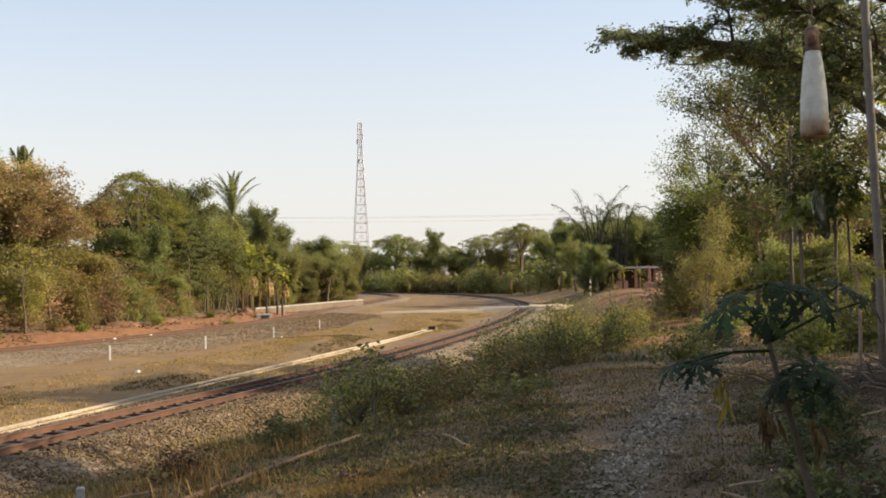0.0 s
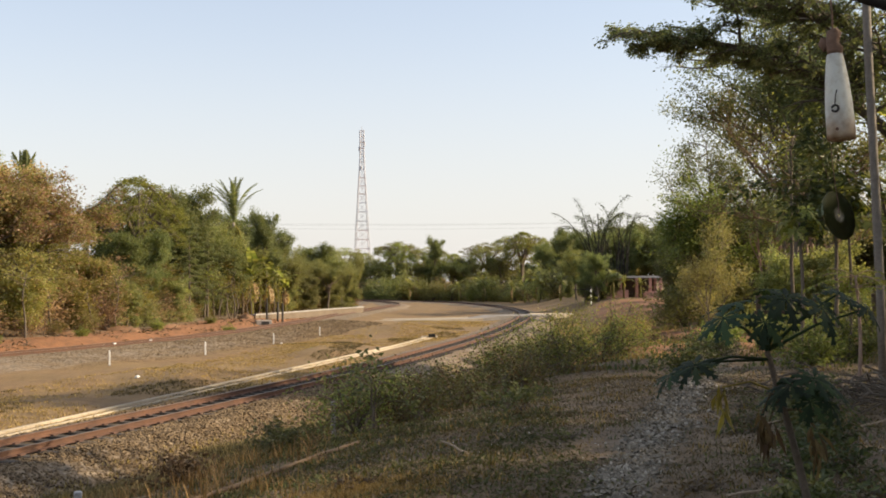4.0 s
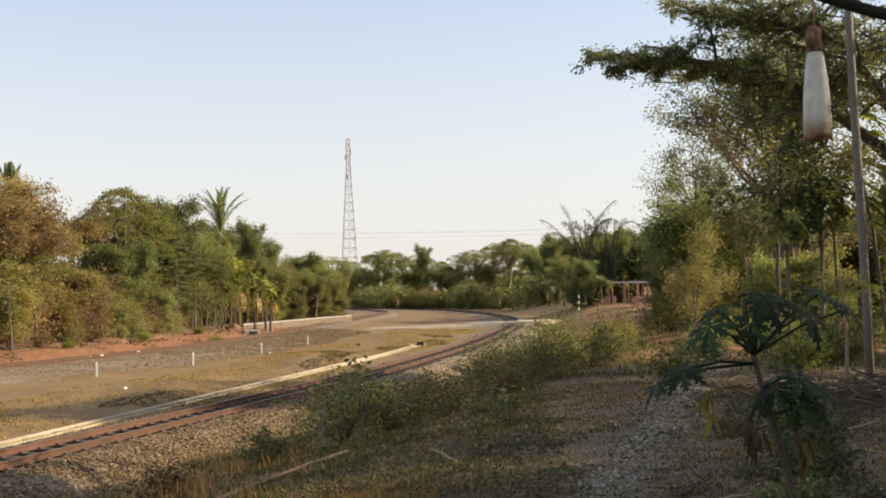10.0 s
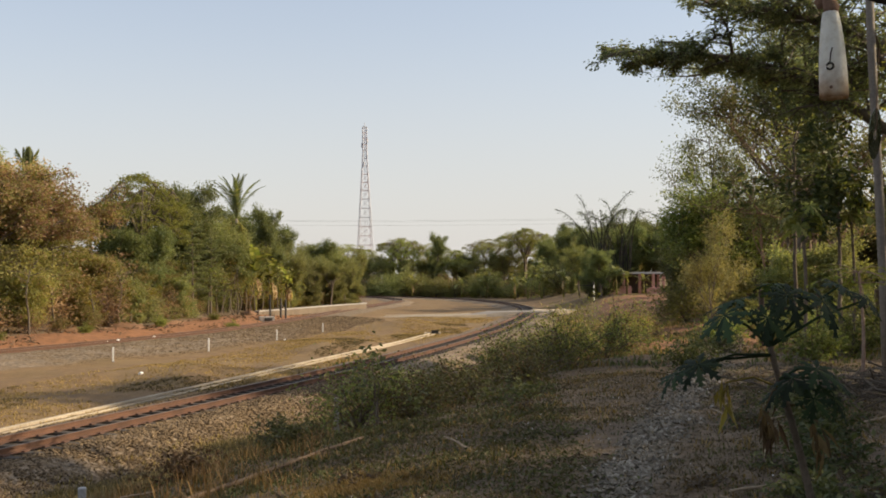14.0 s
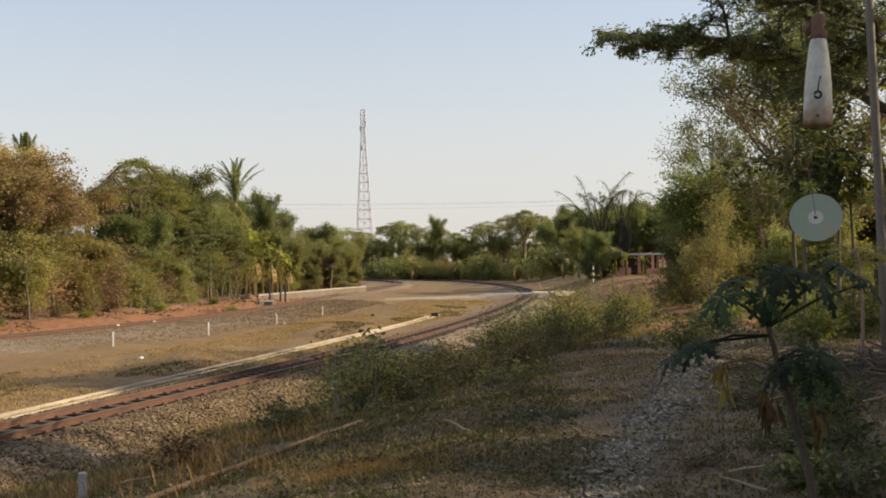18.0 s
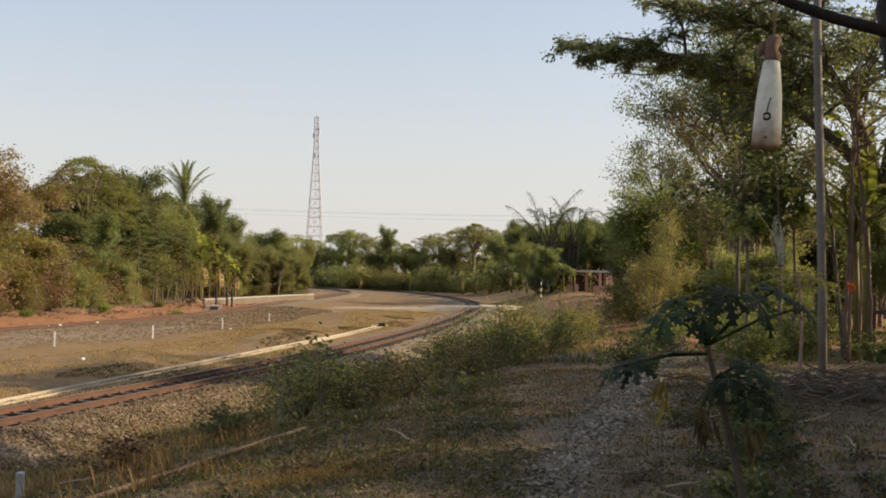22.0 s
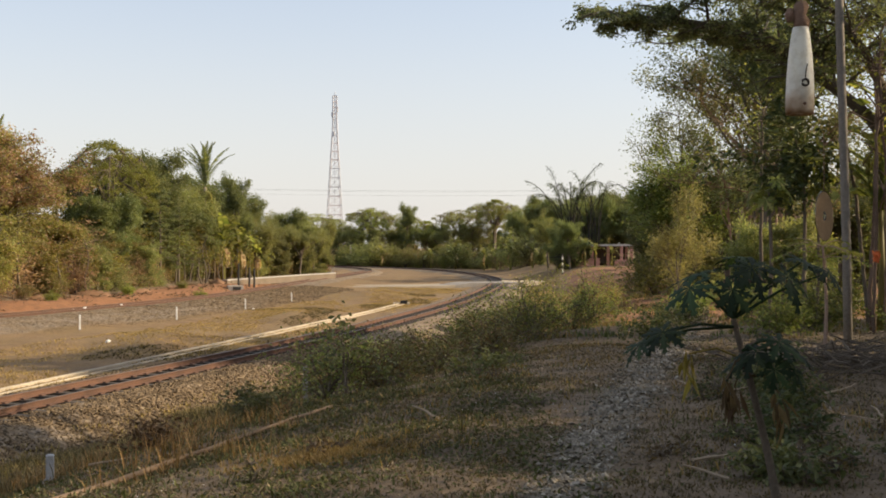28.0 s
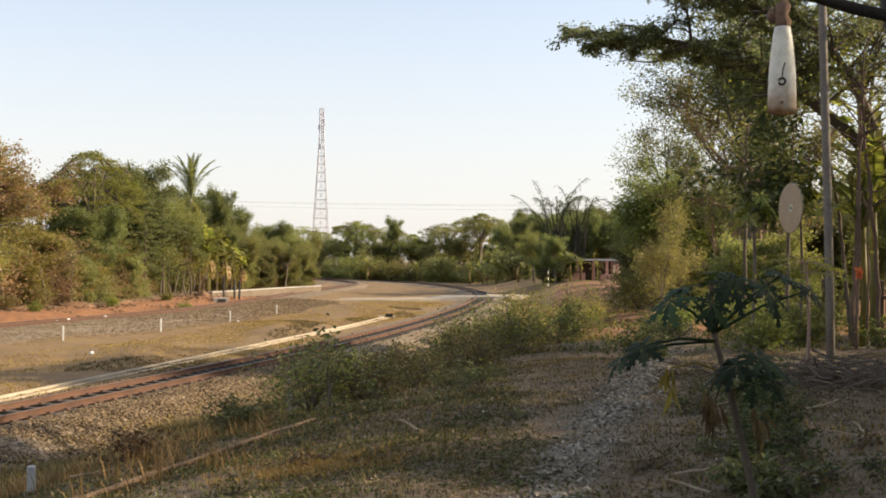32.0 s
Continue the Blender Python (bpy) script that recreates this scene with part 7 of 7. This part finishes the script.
def motions():
    walk(bottle, [
        (0, pose(0.890, 2.544, 3.413, 0, 2.4, 75)),
        (0.5, pose(0.911, 2.536, 3.422, 0, 0.6, 80)),
        (1, pose(0.891, 2.526, 3.433, 0, 2.6, 75)),
        (1.5, pose(0.912, 2.531, 3.450, 0, 0.5, 40)),
        (2, pose(0.911, 2.541, 3.440, 0, 0.7, 10)),
        (2.5, pose(0.932, 2.528, 3.437, 0, -1.4, -55)),
        (3, pose(0.914, 2.539, 3.435, 0, 0.3, -120)),
        (3.5, pose(0.940, 2.541, 3.431, 0, -2.1, -45)),
        (4, pose(0.958, 2.542, 3.423, 0, -3.7, -35)),
        (4.5, pose(0.930, 2.543, 3.434, 0, -1.2, -20)),
        (5, pose(0.938, 2.543, 3.431, 0, -1.9, -20)),
        (5.5, pose(0.941, 2.544, 3.426, 0, -2.2, -25)),
        (6, pose(0.909, 2.546, 3.406, 0, 0.7, 60)),
        (6.5, pose(0.944, 2.550, 3.390, 0, -2.2, 75)),
        (7, pose(0.900, 2.531, 3.394, 0, 1.5, 70)),
        (7.5, pose(0.919, 2.545, 3.419, 0, -0.2, 0)),
        (8, pose(0.962, 2.544, 3.447, 0, -4.4, -65)),
        (8.5, pose(0.964, 2.552, 3.423, 0, -4.3, -95)),
        (9, pose(0.941, 2.532, 3.415, 0, -2.1, -115)),
        (9.5, pose(0.934, 2.523, 3.423, 0, -1.5, -30)),
        (10, pose(0.938, 2.517, 3.430, 0, -2.0, 55)),
        (10.5, pose(0.946, 2.529, 3.459, 0, -2.9, 65)),
        (11, pose(0.935, 2.540, 3.456, 0, -1.9, 25)),
        (11.5, pose(0.914, 2.537, 3.451, 0, 0.4, 40)),
        (12, pose(0.894, 2.539, 3.491, 0, 2.6, 75)),
        (12.5, pose(0.919, 2.541, 3.513, 0, -0.2, 20)),
        (13, pose(0.873, 2.536, 3.515, 0, 5.3, -20)),
        (13.5, pose(0.917, 2.527, 3.504, 0, 0.0, -40)),
        (14, pose(0.930, 2.526, 3.508, 0, -1.5, -30)),
        (14.5, pose(0.907, 2.525, 3.498, 0, 1.1, -10)),
        (15, pose(0.902, 2.525, 3.486, 0, 1.7, 5)),
        (15.5, pose(0.907, 2.524, 3.490, 0, 1.1, 20)),
        (16, pose(0.856, 2.542, 3.384, 0, 5.1, 75)),
        (16.5, pose(0.900, 2.511, 3.412, 0, 1.6, 20)),
        (17, pose(0.958, 2.579, 3.460, 0, -2.3, -25)),
        (17.5, pose(0.924, 2.566, 3.441, 0, -0.6, -25)),
        (18, pose(0.904, 2.549, 3.393, 0, 1.2, -20)),
        (18.5, pose(0.880, 2.571, 3.416, 0, 3.3, -30)),
        (19, pose(0.953, 2.673, 3.433, 0, -3.3, -20)),
        (19.5, pose(0.925, 2.522, 3.434, 0, -0.7, -26)),
        (20, pose(0.898, 2.538, 3.420, 0, 1.7, -32)),
        (20.5, pose(0.925, 2.507, 3.412, 0, -0.7, -30)),
        (21, pose(0.914, 2.485, 3.389, 0, 1.9, -28)),
        (21.5, pose(0.935, 2.455, 3.402, 0, -1.6, -25)),
        (22, pose(0.881, 2.414, 3.393, 0, 3.1, -23)),
        (22.5, pose(0.926, 2.432, 3.391, 0, -0.7, -37)),
        (23, pose(0.907, 2.468, 3.387, 0, 0.2, -50)),
        (23.5, pose(0.955, 2.428, 3.369, 0, -3.0, -40)),
        (24, pose(0.910, 2.491, 3.386, 0, 2.2, -30)),
        (24.5, pose(0.937, 2.498, 3.402, 0, -1.7, 20)),
        (25, pose(0.910, 2.475, 3.409, 0, 0.1, 70)),
        (25.5, pose(0.928, 2.488, 3.405, 0, -0.9, 40)),
        (26, pose(0.910, 2.488, 3.399, 0, 0.7, 30)),
        (26.5, pose(0.939, 2.488, 3.414, 0, -1.9, 20)),
        (27, pose(0.931, 2.488, 3.413, 0, -1.2, 10)),
        (27.5, pose(0.929, 2.488, 3.411, 0, -1.1, 5)),
        (28, pose(0.912, 2.462, 3.409, 0, 0.5, 0)),
        (28.5, pose(0.902, 2.462, 3.412, 0, 1.4, -10)),
        (29, pose(0.922, 2.497, 3.442, 0, -0.2, -15)),
        (29.5, pose(0.922, 2.461, 3.440, 0, -0.5, -2)),
        (30, pose(0.923, 2.448, 3.450, 0, -0.6, 10)),
        (30.5, pose(0.906, 2.439, 3.424, 0, 1.0, 0)),
        (31, pose(0.910, 2.472, 3.396, 0, 1.2, -12)),
        (31.5, pose(0.895, 2.422, 3.414, 0, 2.0, -17)),
        (32, pose(0.911, 2.421, 3.446, 0, -0.0, -20)),
    ])
    walk(disc, [
        (0.00, spun(0.902, 2.548, 3.229, -18, 15, 233)),
        (0.17, spun(0.920, 2.545, 3.218, -18, 7, 236)),
        (0.33, spun(0.938, 2.543, 3.206, -19, -2, 239)),
        (0.50, spun(0.956, 2.541, 3.195, -19, -10, 242)),
        (0.67, spun(0.918, 2.537, 3.211, -19, 2, 235)),
        (0.83, spun(0.880, 2.534, 3.227, -20, 13, 229)),
        (1.00, spun(0.842, 2.531, 3.243, -20, 25, 222)),
        (1.17, spun(0.857, 2.533, 3.242, -20, 21, 237)),
        (1.33, spun(0.873, 2.534, 3.242, -19, 16, 253)),
        (1.50, spun(0.889, 2.536, 3.241, -19, 12, 268)),
        (1.67, spun(0.923, 2.539, 3.240, -19, 11, 251)),
        (1.83, spun(0.957, 2.543, 3.239, -18, 11, 234)),
        (2.00, spun(0.990, 2.546, 3.238, -18, 10, 217)),
        (2.17, spun(0.999, 2.542, 3.240, -15, 7, 224)),
        (2.33, spun(1.008, 2.538, 3.243, -13, 3, 232)),
        (2.50, spun(1.016, 2.534, 3.245, -10, 0, 239)),
        (2.67, spun(1.004, 2.538, 3.235, -7, -3, 297)),
        (2.83, spun(0.991, 2.542, 3.224, -5, -7, 356)),
        (3.00, spun(0.979, 2.546, 3.214, -2, -10, 54)),
        (3.17, spun(0.989, 2.546, 3.231, -7, -5, 80)),
        (3.33, spun(0.998, 2.546, 3.247, -13, -0, 106)),
        (3.50, spun(1.007, 2.546, 3.264, -18, 5, 132)),
        (3.67, spun(0.988, 2.547, 3.257, -16, 3, 159)),
        (3.83, spun(0.969, 2.547, 3.250, -15, 2, 186)),
        (4.00, spun(0.950, 2.548, 3.243, -14, 0, 213)),
        (4.17, spun(0.977, 2.548, 3.236, -12, 0, 236)),
        (4.33, spun(1.004, 2.549, 3.229, -11, 0, 260)),
        (4.50, spun(1.031, 2.549, 3.222, -9, 0, 283)),
        (4.67, spun(0.995, 2.550, 3.216, -7, 0, 266)),
        (4.83, spun(0.958, 2.550, 3.209, -6, 0, 248)),
        (5.00, spun(0.922, 2.551, 3.202, -4, 0, 231)),
        (5.17, spun(0.934, 2.551, 3.195, -3, 0, 267)),
        (5.33, spun(0.947, 2.552, 3.188, -2, 0, 304)),
        (5.50, spun(0.959, 2.552, 3.181, -0, 0, 340)),
        (5.67, spun(0.957, 2.553, 3.177, -0, 0, 8)),
        (5.83, spun(0.954, 2.554, 3.174, -0, 0, 37)),
        (6.00, spun(0.952, 2.555, 3.170, -0, 0, 65)),
        (6.17, spun(0.954, 2.556, 3.166, 1, 0, 59)),
        (6.33, spun(0.957, 2.557, 3.163, 1, 0, 53)),
        (6.50, spun(0.959, 2.558, 3.159, 2, 0, 47)),
        (6.67, spun(0.941, 2.552, 3.157, 3, 0, 8)),
        (6.83, spun(0.923, 2.546, 3.154, 3, 0, 330)),
        (7.00, spun(0.904, 2.540, 3.151, 4, 0, 291)),
        (7.17, spun(0.901, 2.544, 3.157, 3, 0, 322)),
        (7.33, spun(0.898, 2.548, 3.163, 3, 0, 352)),
        (7.50, spun(0.894, 2.552, 3.169, 2, 0, 23)),
        (7.67, spun(0.914, 2.552, 3.181, 1, 0, 9)),
        (7.83, spun(0.933, 2.552, 3.192, 1, 0, 354)),
        (8.00, spun(0.952, 2.552, 3.204, -0, 0, 340)),
        (8.17, spun(0.981, 2.554, 3.201, -0, -3, 5)),
        (8.33, spun(1.011, 2.557, 3.197, -0, -5, 29)),
        (8.50, spun(1.040, 2.559, 3.194, -0, -8, 54)),
        (8.67, spun(1.044, 2.553, 3.192, -0, -5, 29)),
        (8.83, spun(1.048, 2.546, 3.191, -0, -3, 5)),
        (9.00, spun(1.053, 2.540, 3.190, -0, 0, 340)),
        (9.17, spun(1.040, 2.536, 3.195, -7, 0, 280)),
        (9.33, spun(1.026, 2.533, 3.201, -13, 0, 220)),
        (9.50, spun(1.013, 2.530, 3.206, -20, 0, 160)),
        (9.67, spun(1.055, 2.527, 3.215, -13, 0, 180)),
        (9.83, spun(1.097, 2.525, 3.224, -7, 0, 200)),
        (10.00, spun(1.139, 2.522, 3.233, -0, 0, 220)),
        (10.17, spun(1.130, 2.527, 3.227, -0, 0, 240)),
        (10.33, spun(1.121, 2.532, 3.221, -0, 0, 260)),
        (10.50, spun(1.112, 2.536, 3.215, -0, 0, 280)),
        (10.67, spun(1.090, 2.540, 3.224, -0, 5, 318)),
        (10.83, spun(1.068, 2.544, 3.234, -0, 10, 355)),
        (11.00, spun(1.046, 2.548, 3.243, -0, 15, 33)),
        (11.17, spun(1.029, 2.547, 3.239, -3, 10, 52)),
        (11.33, spun(1.012, 2.546, 3.235, -7, 5, 72)),
        (11.50, spun(0.995, 2.545, 3.232, -10, 0, 91)),
        (11.67, spun(1.007, 2.545, 3.258, -13, 0, 139)),
        (11.83, spun(1.019, 2.545, 3.285, -17, 0, 186)),
        (12.00, spun(1.030, 2.544, 3.311, -20, 0, 234)),
        (12.17, spun(1.017, 2.546, 3.304, -15, 0, 191)),
        (12.33, spun(1.003, 2.547, 3.298, -9, 0, 147)),
        (12.50, spun(0.990, 2.548, 3.291, -4, 0, 104)),
        (12.67, spun(0.959, 2.547, 3.290, 1, 0, 130)),
        (12.83, spun(0.928, 2.545, 3.289, 7, 0, 157)),
        (13.00, spun(0.898, 2.544, 3.289, 12, 0, 183)),
        (13.17, spun(0.929, 2.540, 3.306, 12, 0, 200)),
        (13.33, spun(0.960, 2.536, 3.322, 11, 0, 217)),
        (13.50, spun(0.992, 2.532, 3.339, 11, 0, 234)),
        (13.67, spun(1.003, 2.531, 3.367, 11, 0, 234)),
        (13.83, spun(1.015, 2.530, 3.395, 11, 0, 235)),
        (14.00, spun(1.026, 2.529, 3.423, 10, 0, 235)),
        (14.17, spun(0.999, 2.528, 3.452, 10, 0, 259)),
        (14.33, spun(0.973, 2.527, 3.480, 10, 0, 282)),
        (14.50, spun(0.946, 2.526, 3.508, 10, 0, 306)),
        (14.67, spun(0.974, 2.525, 3.536, 9, 0, 285)),
        (14.83, spun(1.002, 2.524, 3.564, 9, 0, 265)),
        (15.00, spun(1.030, 2.523, 3.592, 9, 0, 244)),
        (15.17, spun(1.014, 2.522, 3.620, 9, 17, 242)),
        (15.33, spun(0.998, 2.521, 3.648, 8, 33, 241)),
        (15.50, spun(0.982, 2.520, 3.676, 8, 50, 239)),
        (15.67, spun(0.877, 2.527, 3.524, 9, 33, 204)),
        (15.83, spun(0.771, 2.535, 3.373, 9, 17, 169)),
        (16.00, spun(0.665, 2.543, 3.221, 2, 0, 150)),
        (16.17, spun(0.700, 2.533, 3.245, -4, 0, 155)),
        (16.33, spun(0.745, 2.523, 3.255, -5, 0, 158)),
        (16.50, spun(0.824, 2.512, 3.259, 9, 0, 160)),
        (16.67, spun(0.859, 2.535, 3.258, 9, 0, 154)),
        (16.83, spun(0.894, 2.558, 3.258, 8, 0, 148)),
        (17.00, spun(0.929, 2.580, 3.258, 8, 0, 142)),
        (17.17, spun(0.902, 2.576, 3.292, 0, 15, 170)),
        (17.33, spun(0.874, 2.571, 3.327, -7, 30, 199)),
        (17.50, spun(0.847, 2.566, 3.361, -15, 45, 227)),
        (17.67, spun(0.863, 2.561, 3.300, -17, 30, 205)),
        (17.83, spun(0.879, 2.556, 3.240, -18, 15, 182)),
        (18.00, spun(0.896, 2.551, 3.179, -20, 0, 160)),
        (18.17, spun(0.876, 2.559, 3.190, -19, 3, 182)),
        (18.33, spun(0.855, 2.568, 3.200, -19, 7, 205)),
        (18.50, spun(0.835, 2.576, 3.211, -18, 10, 227)),
        (18.67, spun(0.867, 2.611, 3.207, -14, 7, 245)),
        (18.83, spun(0.898, 2.646, 3.202, -10, 3, 262)),
        (19.00, spun(0.929, 2.681, 3.198, -6, 0, 280)),
        (19.17, spun(0.936, 2.631, 3.201, -4, 0, 266)),
        (19.33, spun(0.942, 2.582, 3.205, -2, 0, 253)),
        (19.50, spun(0.949, 2.533, 3.208, -0, 0, 239)),
        (19.67, spun(0.919, 2.537, 3.204, 2, 0, 213)),
        (19.83, spun(0.888, 2.542, 3.199, 4, 0, 186)),
        (20.00, spun(0.857, 2.546, 3.195, 3, 0, 160)),
        (20.17, spun(0.868, 2.535, 3.203, 2, 0, 160)),
        (20.33, spun(0.879, 2.523, 3.212, -2, 0, 160)),
        (20.50, spun(0.890, 2.511, 3.220, -6, 0, 160)),
        (20.67, spun(0.889, 2.504, 3.194, -10, 0, 160)),
        (20.83, spun(0.887, 2.496, 3.168, -14, 0, 160)),
        (21.00, spun(0.886, 2.489, 3.142, -18, 0, 160)),
        (21.17, spun(0.872, 2.479, 3.156, -17, 0, 152)),
        (21.33, spun(0.859, 2.469, 3.170, -16, 0, 145)),
        (21.50, spun(0.844, 2.459, 3.184, -15, 0, 137)),
        (21.67, spun(0.869, 2.445, 3.181, -14, -3, 171)),
        (21.83, spun(0.893, 2.431, 3.178, -13, -7, 204)),
        (22.00, spun(0.918, 2.417, 3.175, -12, -10, 238)),
        (22.17, spun(0.869, 2.424, 3.180, -7, -7, 263)),
        (22.33, spun(0.819, 2.432, 3.185, -1, -3, 289)),
        (22.50, spun(0.770, 2.440, 3.190, 4, 0, 314)),
        (22.67, spun(0.810, 2.451, 3.189, 5, 0, 323)),
        (22.83, spun(0.850, 2.462, 3.187, 7, 0, 331)),
        (23.00, spun(0.891, 2.473, 3.186, 8, 0, 340)),
        (23.17, spun(0.960, 2.459, 3.176, 4, -7, 4)),
        (23.33, spun(1.029, 2.444, 3.167, 0, -15, 29)),
        (23.50, spun(1.098, 2.430, 3.157, -4, -22, 53)),
        (23.67, spun(1.029, 2.451, 3.152, -9, -15, 81)),
        (23.83, spun(0.959, 2.472, 3.148, -15, -7, 109)),
        (24.00, spun(0.891, 2.493, 3.143, -20, 0, 137)),
        (24.17, spun(0.885, 2.496, 3.148, -19, 3, 170)),
        (24.33, spun(0.880, 2.499, 3.153, -19, 5, 203)),
        (24.50, spun(0.874, 2.502, 3.158, -18, 8, 236)),
        (24.67, spun(0.924, 2.493, 3.166, -12, 5, 271)),
        (24.83, spun(0.974, 2.483, 3.174, -6, 3, 305)),
        (25.00, spun(1.024, 2.474, 3.181, -0, 0, 340)),
        (25.17, spun(0.998, 2.479, 3.179, -5, 0, 31)),
        (25.33, spun(0.973, 2.484, 3.177, -9, 0, 81)),
        (25.50, spun(0.948, 2.488, 3.175, -14, 0, 132)),
        (25.67, spun(0.937, 2.488, 3.174, -13, 0, 103)),
        (25.83, spun(0.926, 2.488, 3.174, -13, 0, 75)),
        (26.00, spun(0.916, 2.488, 3.173, -12, 0, 46)),
        (26.17, spun(0.950, 2.488, 3.173, -12, 0, 63)),
        (26.33, spun(0.985, 2.488, 3.172, -12, 0, 80)),
        (26.50, spun(1.019, 2.487, 3.171, -11, 0, 97)),
        (26.67, spun(0.991, 2.487, 3.171, -10, 0, 73)),
        (26.83, spun(0.964, 2.487, 3.170, -10, 0, 50)),
        (27.00, spun(0.936, 2.487, 3.170, -10, 0, 26)),
        (27.17, spun(0.956, 2.487, 3.169, -9, 0, 71)),
        (27.33, spun(0.977, 2.486, 3.169, -9, 0, 115)),
        (27.50, spun(0.997, 2.486, 3.168, -8, 0, 160)),
        (27.67, spun(0.988, 2.478, 3.168, -6, 0, 123)),
        (27.83, spun(0.980, 2.469, 3.169, -4, 0, 86)),
        (28.00, spun(0.971, 2.461, 3.169, -2, 0, 49)),
        (28.17, spun(0.960, 2.461, 3.175, -2, 0, 52)),
        (28.33, spun(0.949, 2.460, 3.181, -2, 0, 56)),
        (28.50, spun(0.938, 2.460, 3.186, -2, 0, 59)),
        (28.67, spun(0.944, 2.471, 3.196, -2, 0, 59)),
        (28.83, spun(0.949, 2.483, 3.205, -2, 0, 59)),
        (29.00, spun(0.954, 2.494, 3.214, -2, 0, 59)),
        (29.17, spun(0.968, 2.483, 3.213, -2, 0, 52)),
        (29.33, spun(0.981, 2.471, 3.211, -2, 0, 44)),
        (29.50, spun(0.994, 2.460, 3.209, -2, 0, 37)),
        (29.67, spun(0.997, 2.455, 3.210, -2, -2, 358)),
        (29.83, spun(1.000, 2.451, 3.210, -2, -3, 319)),
        (30.00, spun(1.003, 2.446, 3.211, -2, -5, 280)),
        (30.17, spun(1.005, 2.442, 3.205, -2, -7, 320)),
        (30.33, spun(1.006, 2.438, 3.199, -2, -10, 360)),
        (30.50, spun(1.007, 2.434, 3.194, -2, -12, 40)),
        (30.67, spun(0.972, 2.447, 3.178, -2, -8, 360)),
        (30.83, spun(0.938, 2.459, 3.163, -2, -4, 320)),
        (31.00, spun(0.903, 2.472, 3.147, -2, 0, 280)),
        (31.17, spun(0.903, 2.456, 3.155, -5, 0, 249)),
        (31.33, spun(0.903, 2.440, 3.163, -7, 0, 217)),
        (31.50, spun(0.903, 2.423, 3.171, -10, 0, 186)),
        (31.67, spun(0.914, 2.423, 3.188, -7, 2, 216)),
        (31.83, spun(0.924, 2.423, 3.205, -5, 3, 247)),
        (32.00, spun(0.934, 2.423, 3.223, -2, 5, 277)),
    ])
    sway = [(0, 0.0), (1, 0.8), (2, 1.8), (2.5, 2.2), (3, 1.4), (5.5, 2.6), (6, 2.5), (7, 0.2), (8, 1.3), (9, -0.5), (10, -0.8), (11, -1.2), (12, -0.8), (13, -0.9), (13.5, -1.5), (15.5, -2.2), (16, -2.6), (17, -0.9), (18, -2.4), (18.5, -2.7), (19, -2.8), (19.5, -1.1), (20, -0.3), (21, -1.1), (22, -0.8), (23, -0.7), (24, 0.9), (24.5, 1.4), (25, 0.4), (25.5, -0.7), (27.5, 0.1), (28, -0.0), (29, 0.8), (30, 0.5), (31, 1.0), (32, -0.7)]
    for k, (bough, at) in enumerate(boughs):
        walk(bough, [(t, pose(*at, 0.3 * a * math.sin(k * 1.7), a * (1.0, 0.7, 0.5, 0.8, 0.4, 0.9, 0.6)[k % 7], 0.4 * a * math.cos(k * 2.1))) for t, a in sway])
    for stalk, at, k in papaya_moving:
        walk(stalk, [(t, pose(*at, 2.2 * math.sin(2.1 * t + k * 1.3) + 1.5 * math.sin(0.9 * t + k), 2.5 * math.sin(1.7 * t + k * 2.1) + 0.6 * a, 2.0 * math.sin(1.3 * t + k))) for t, a in sway])


motions()
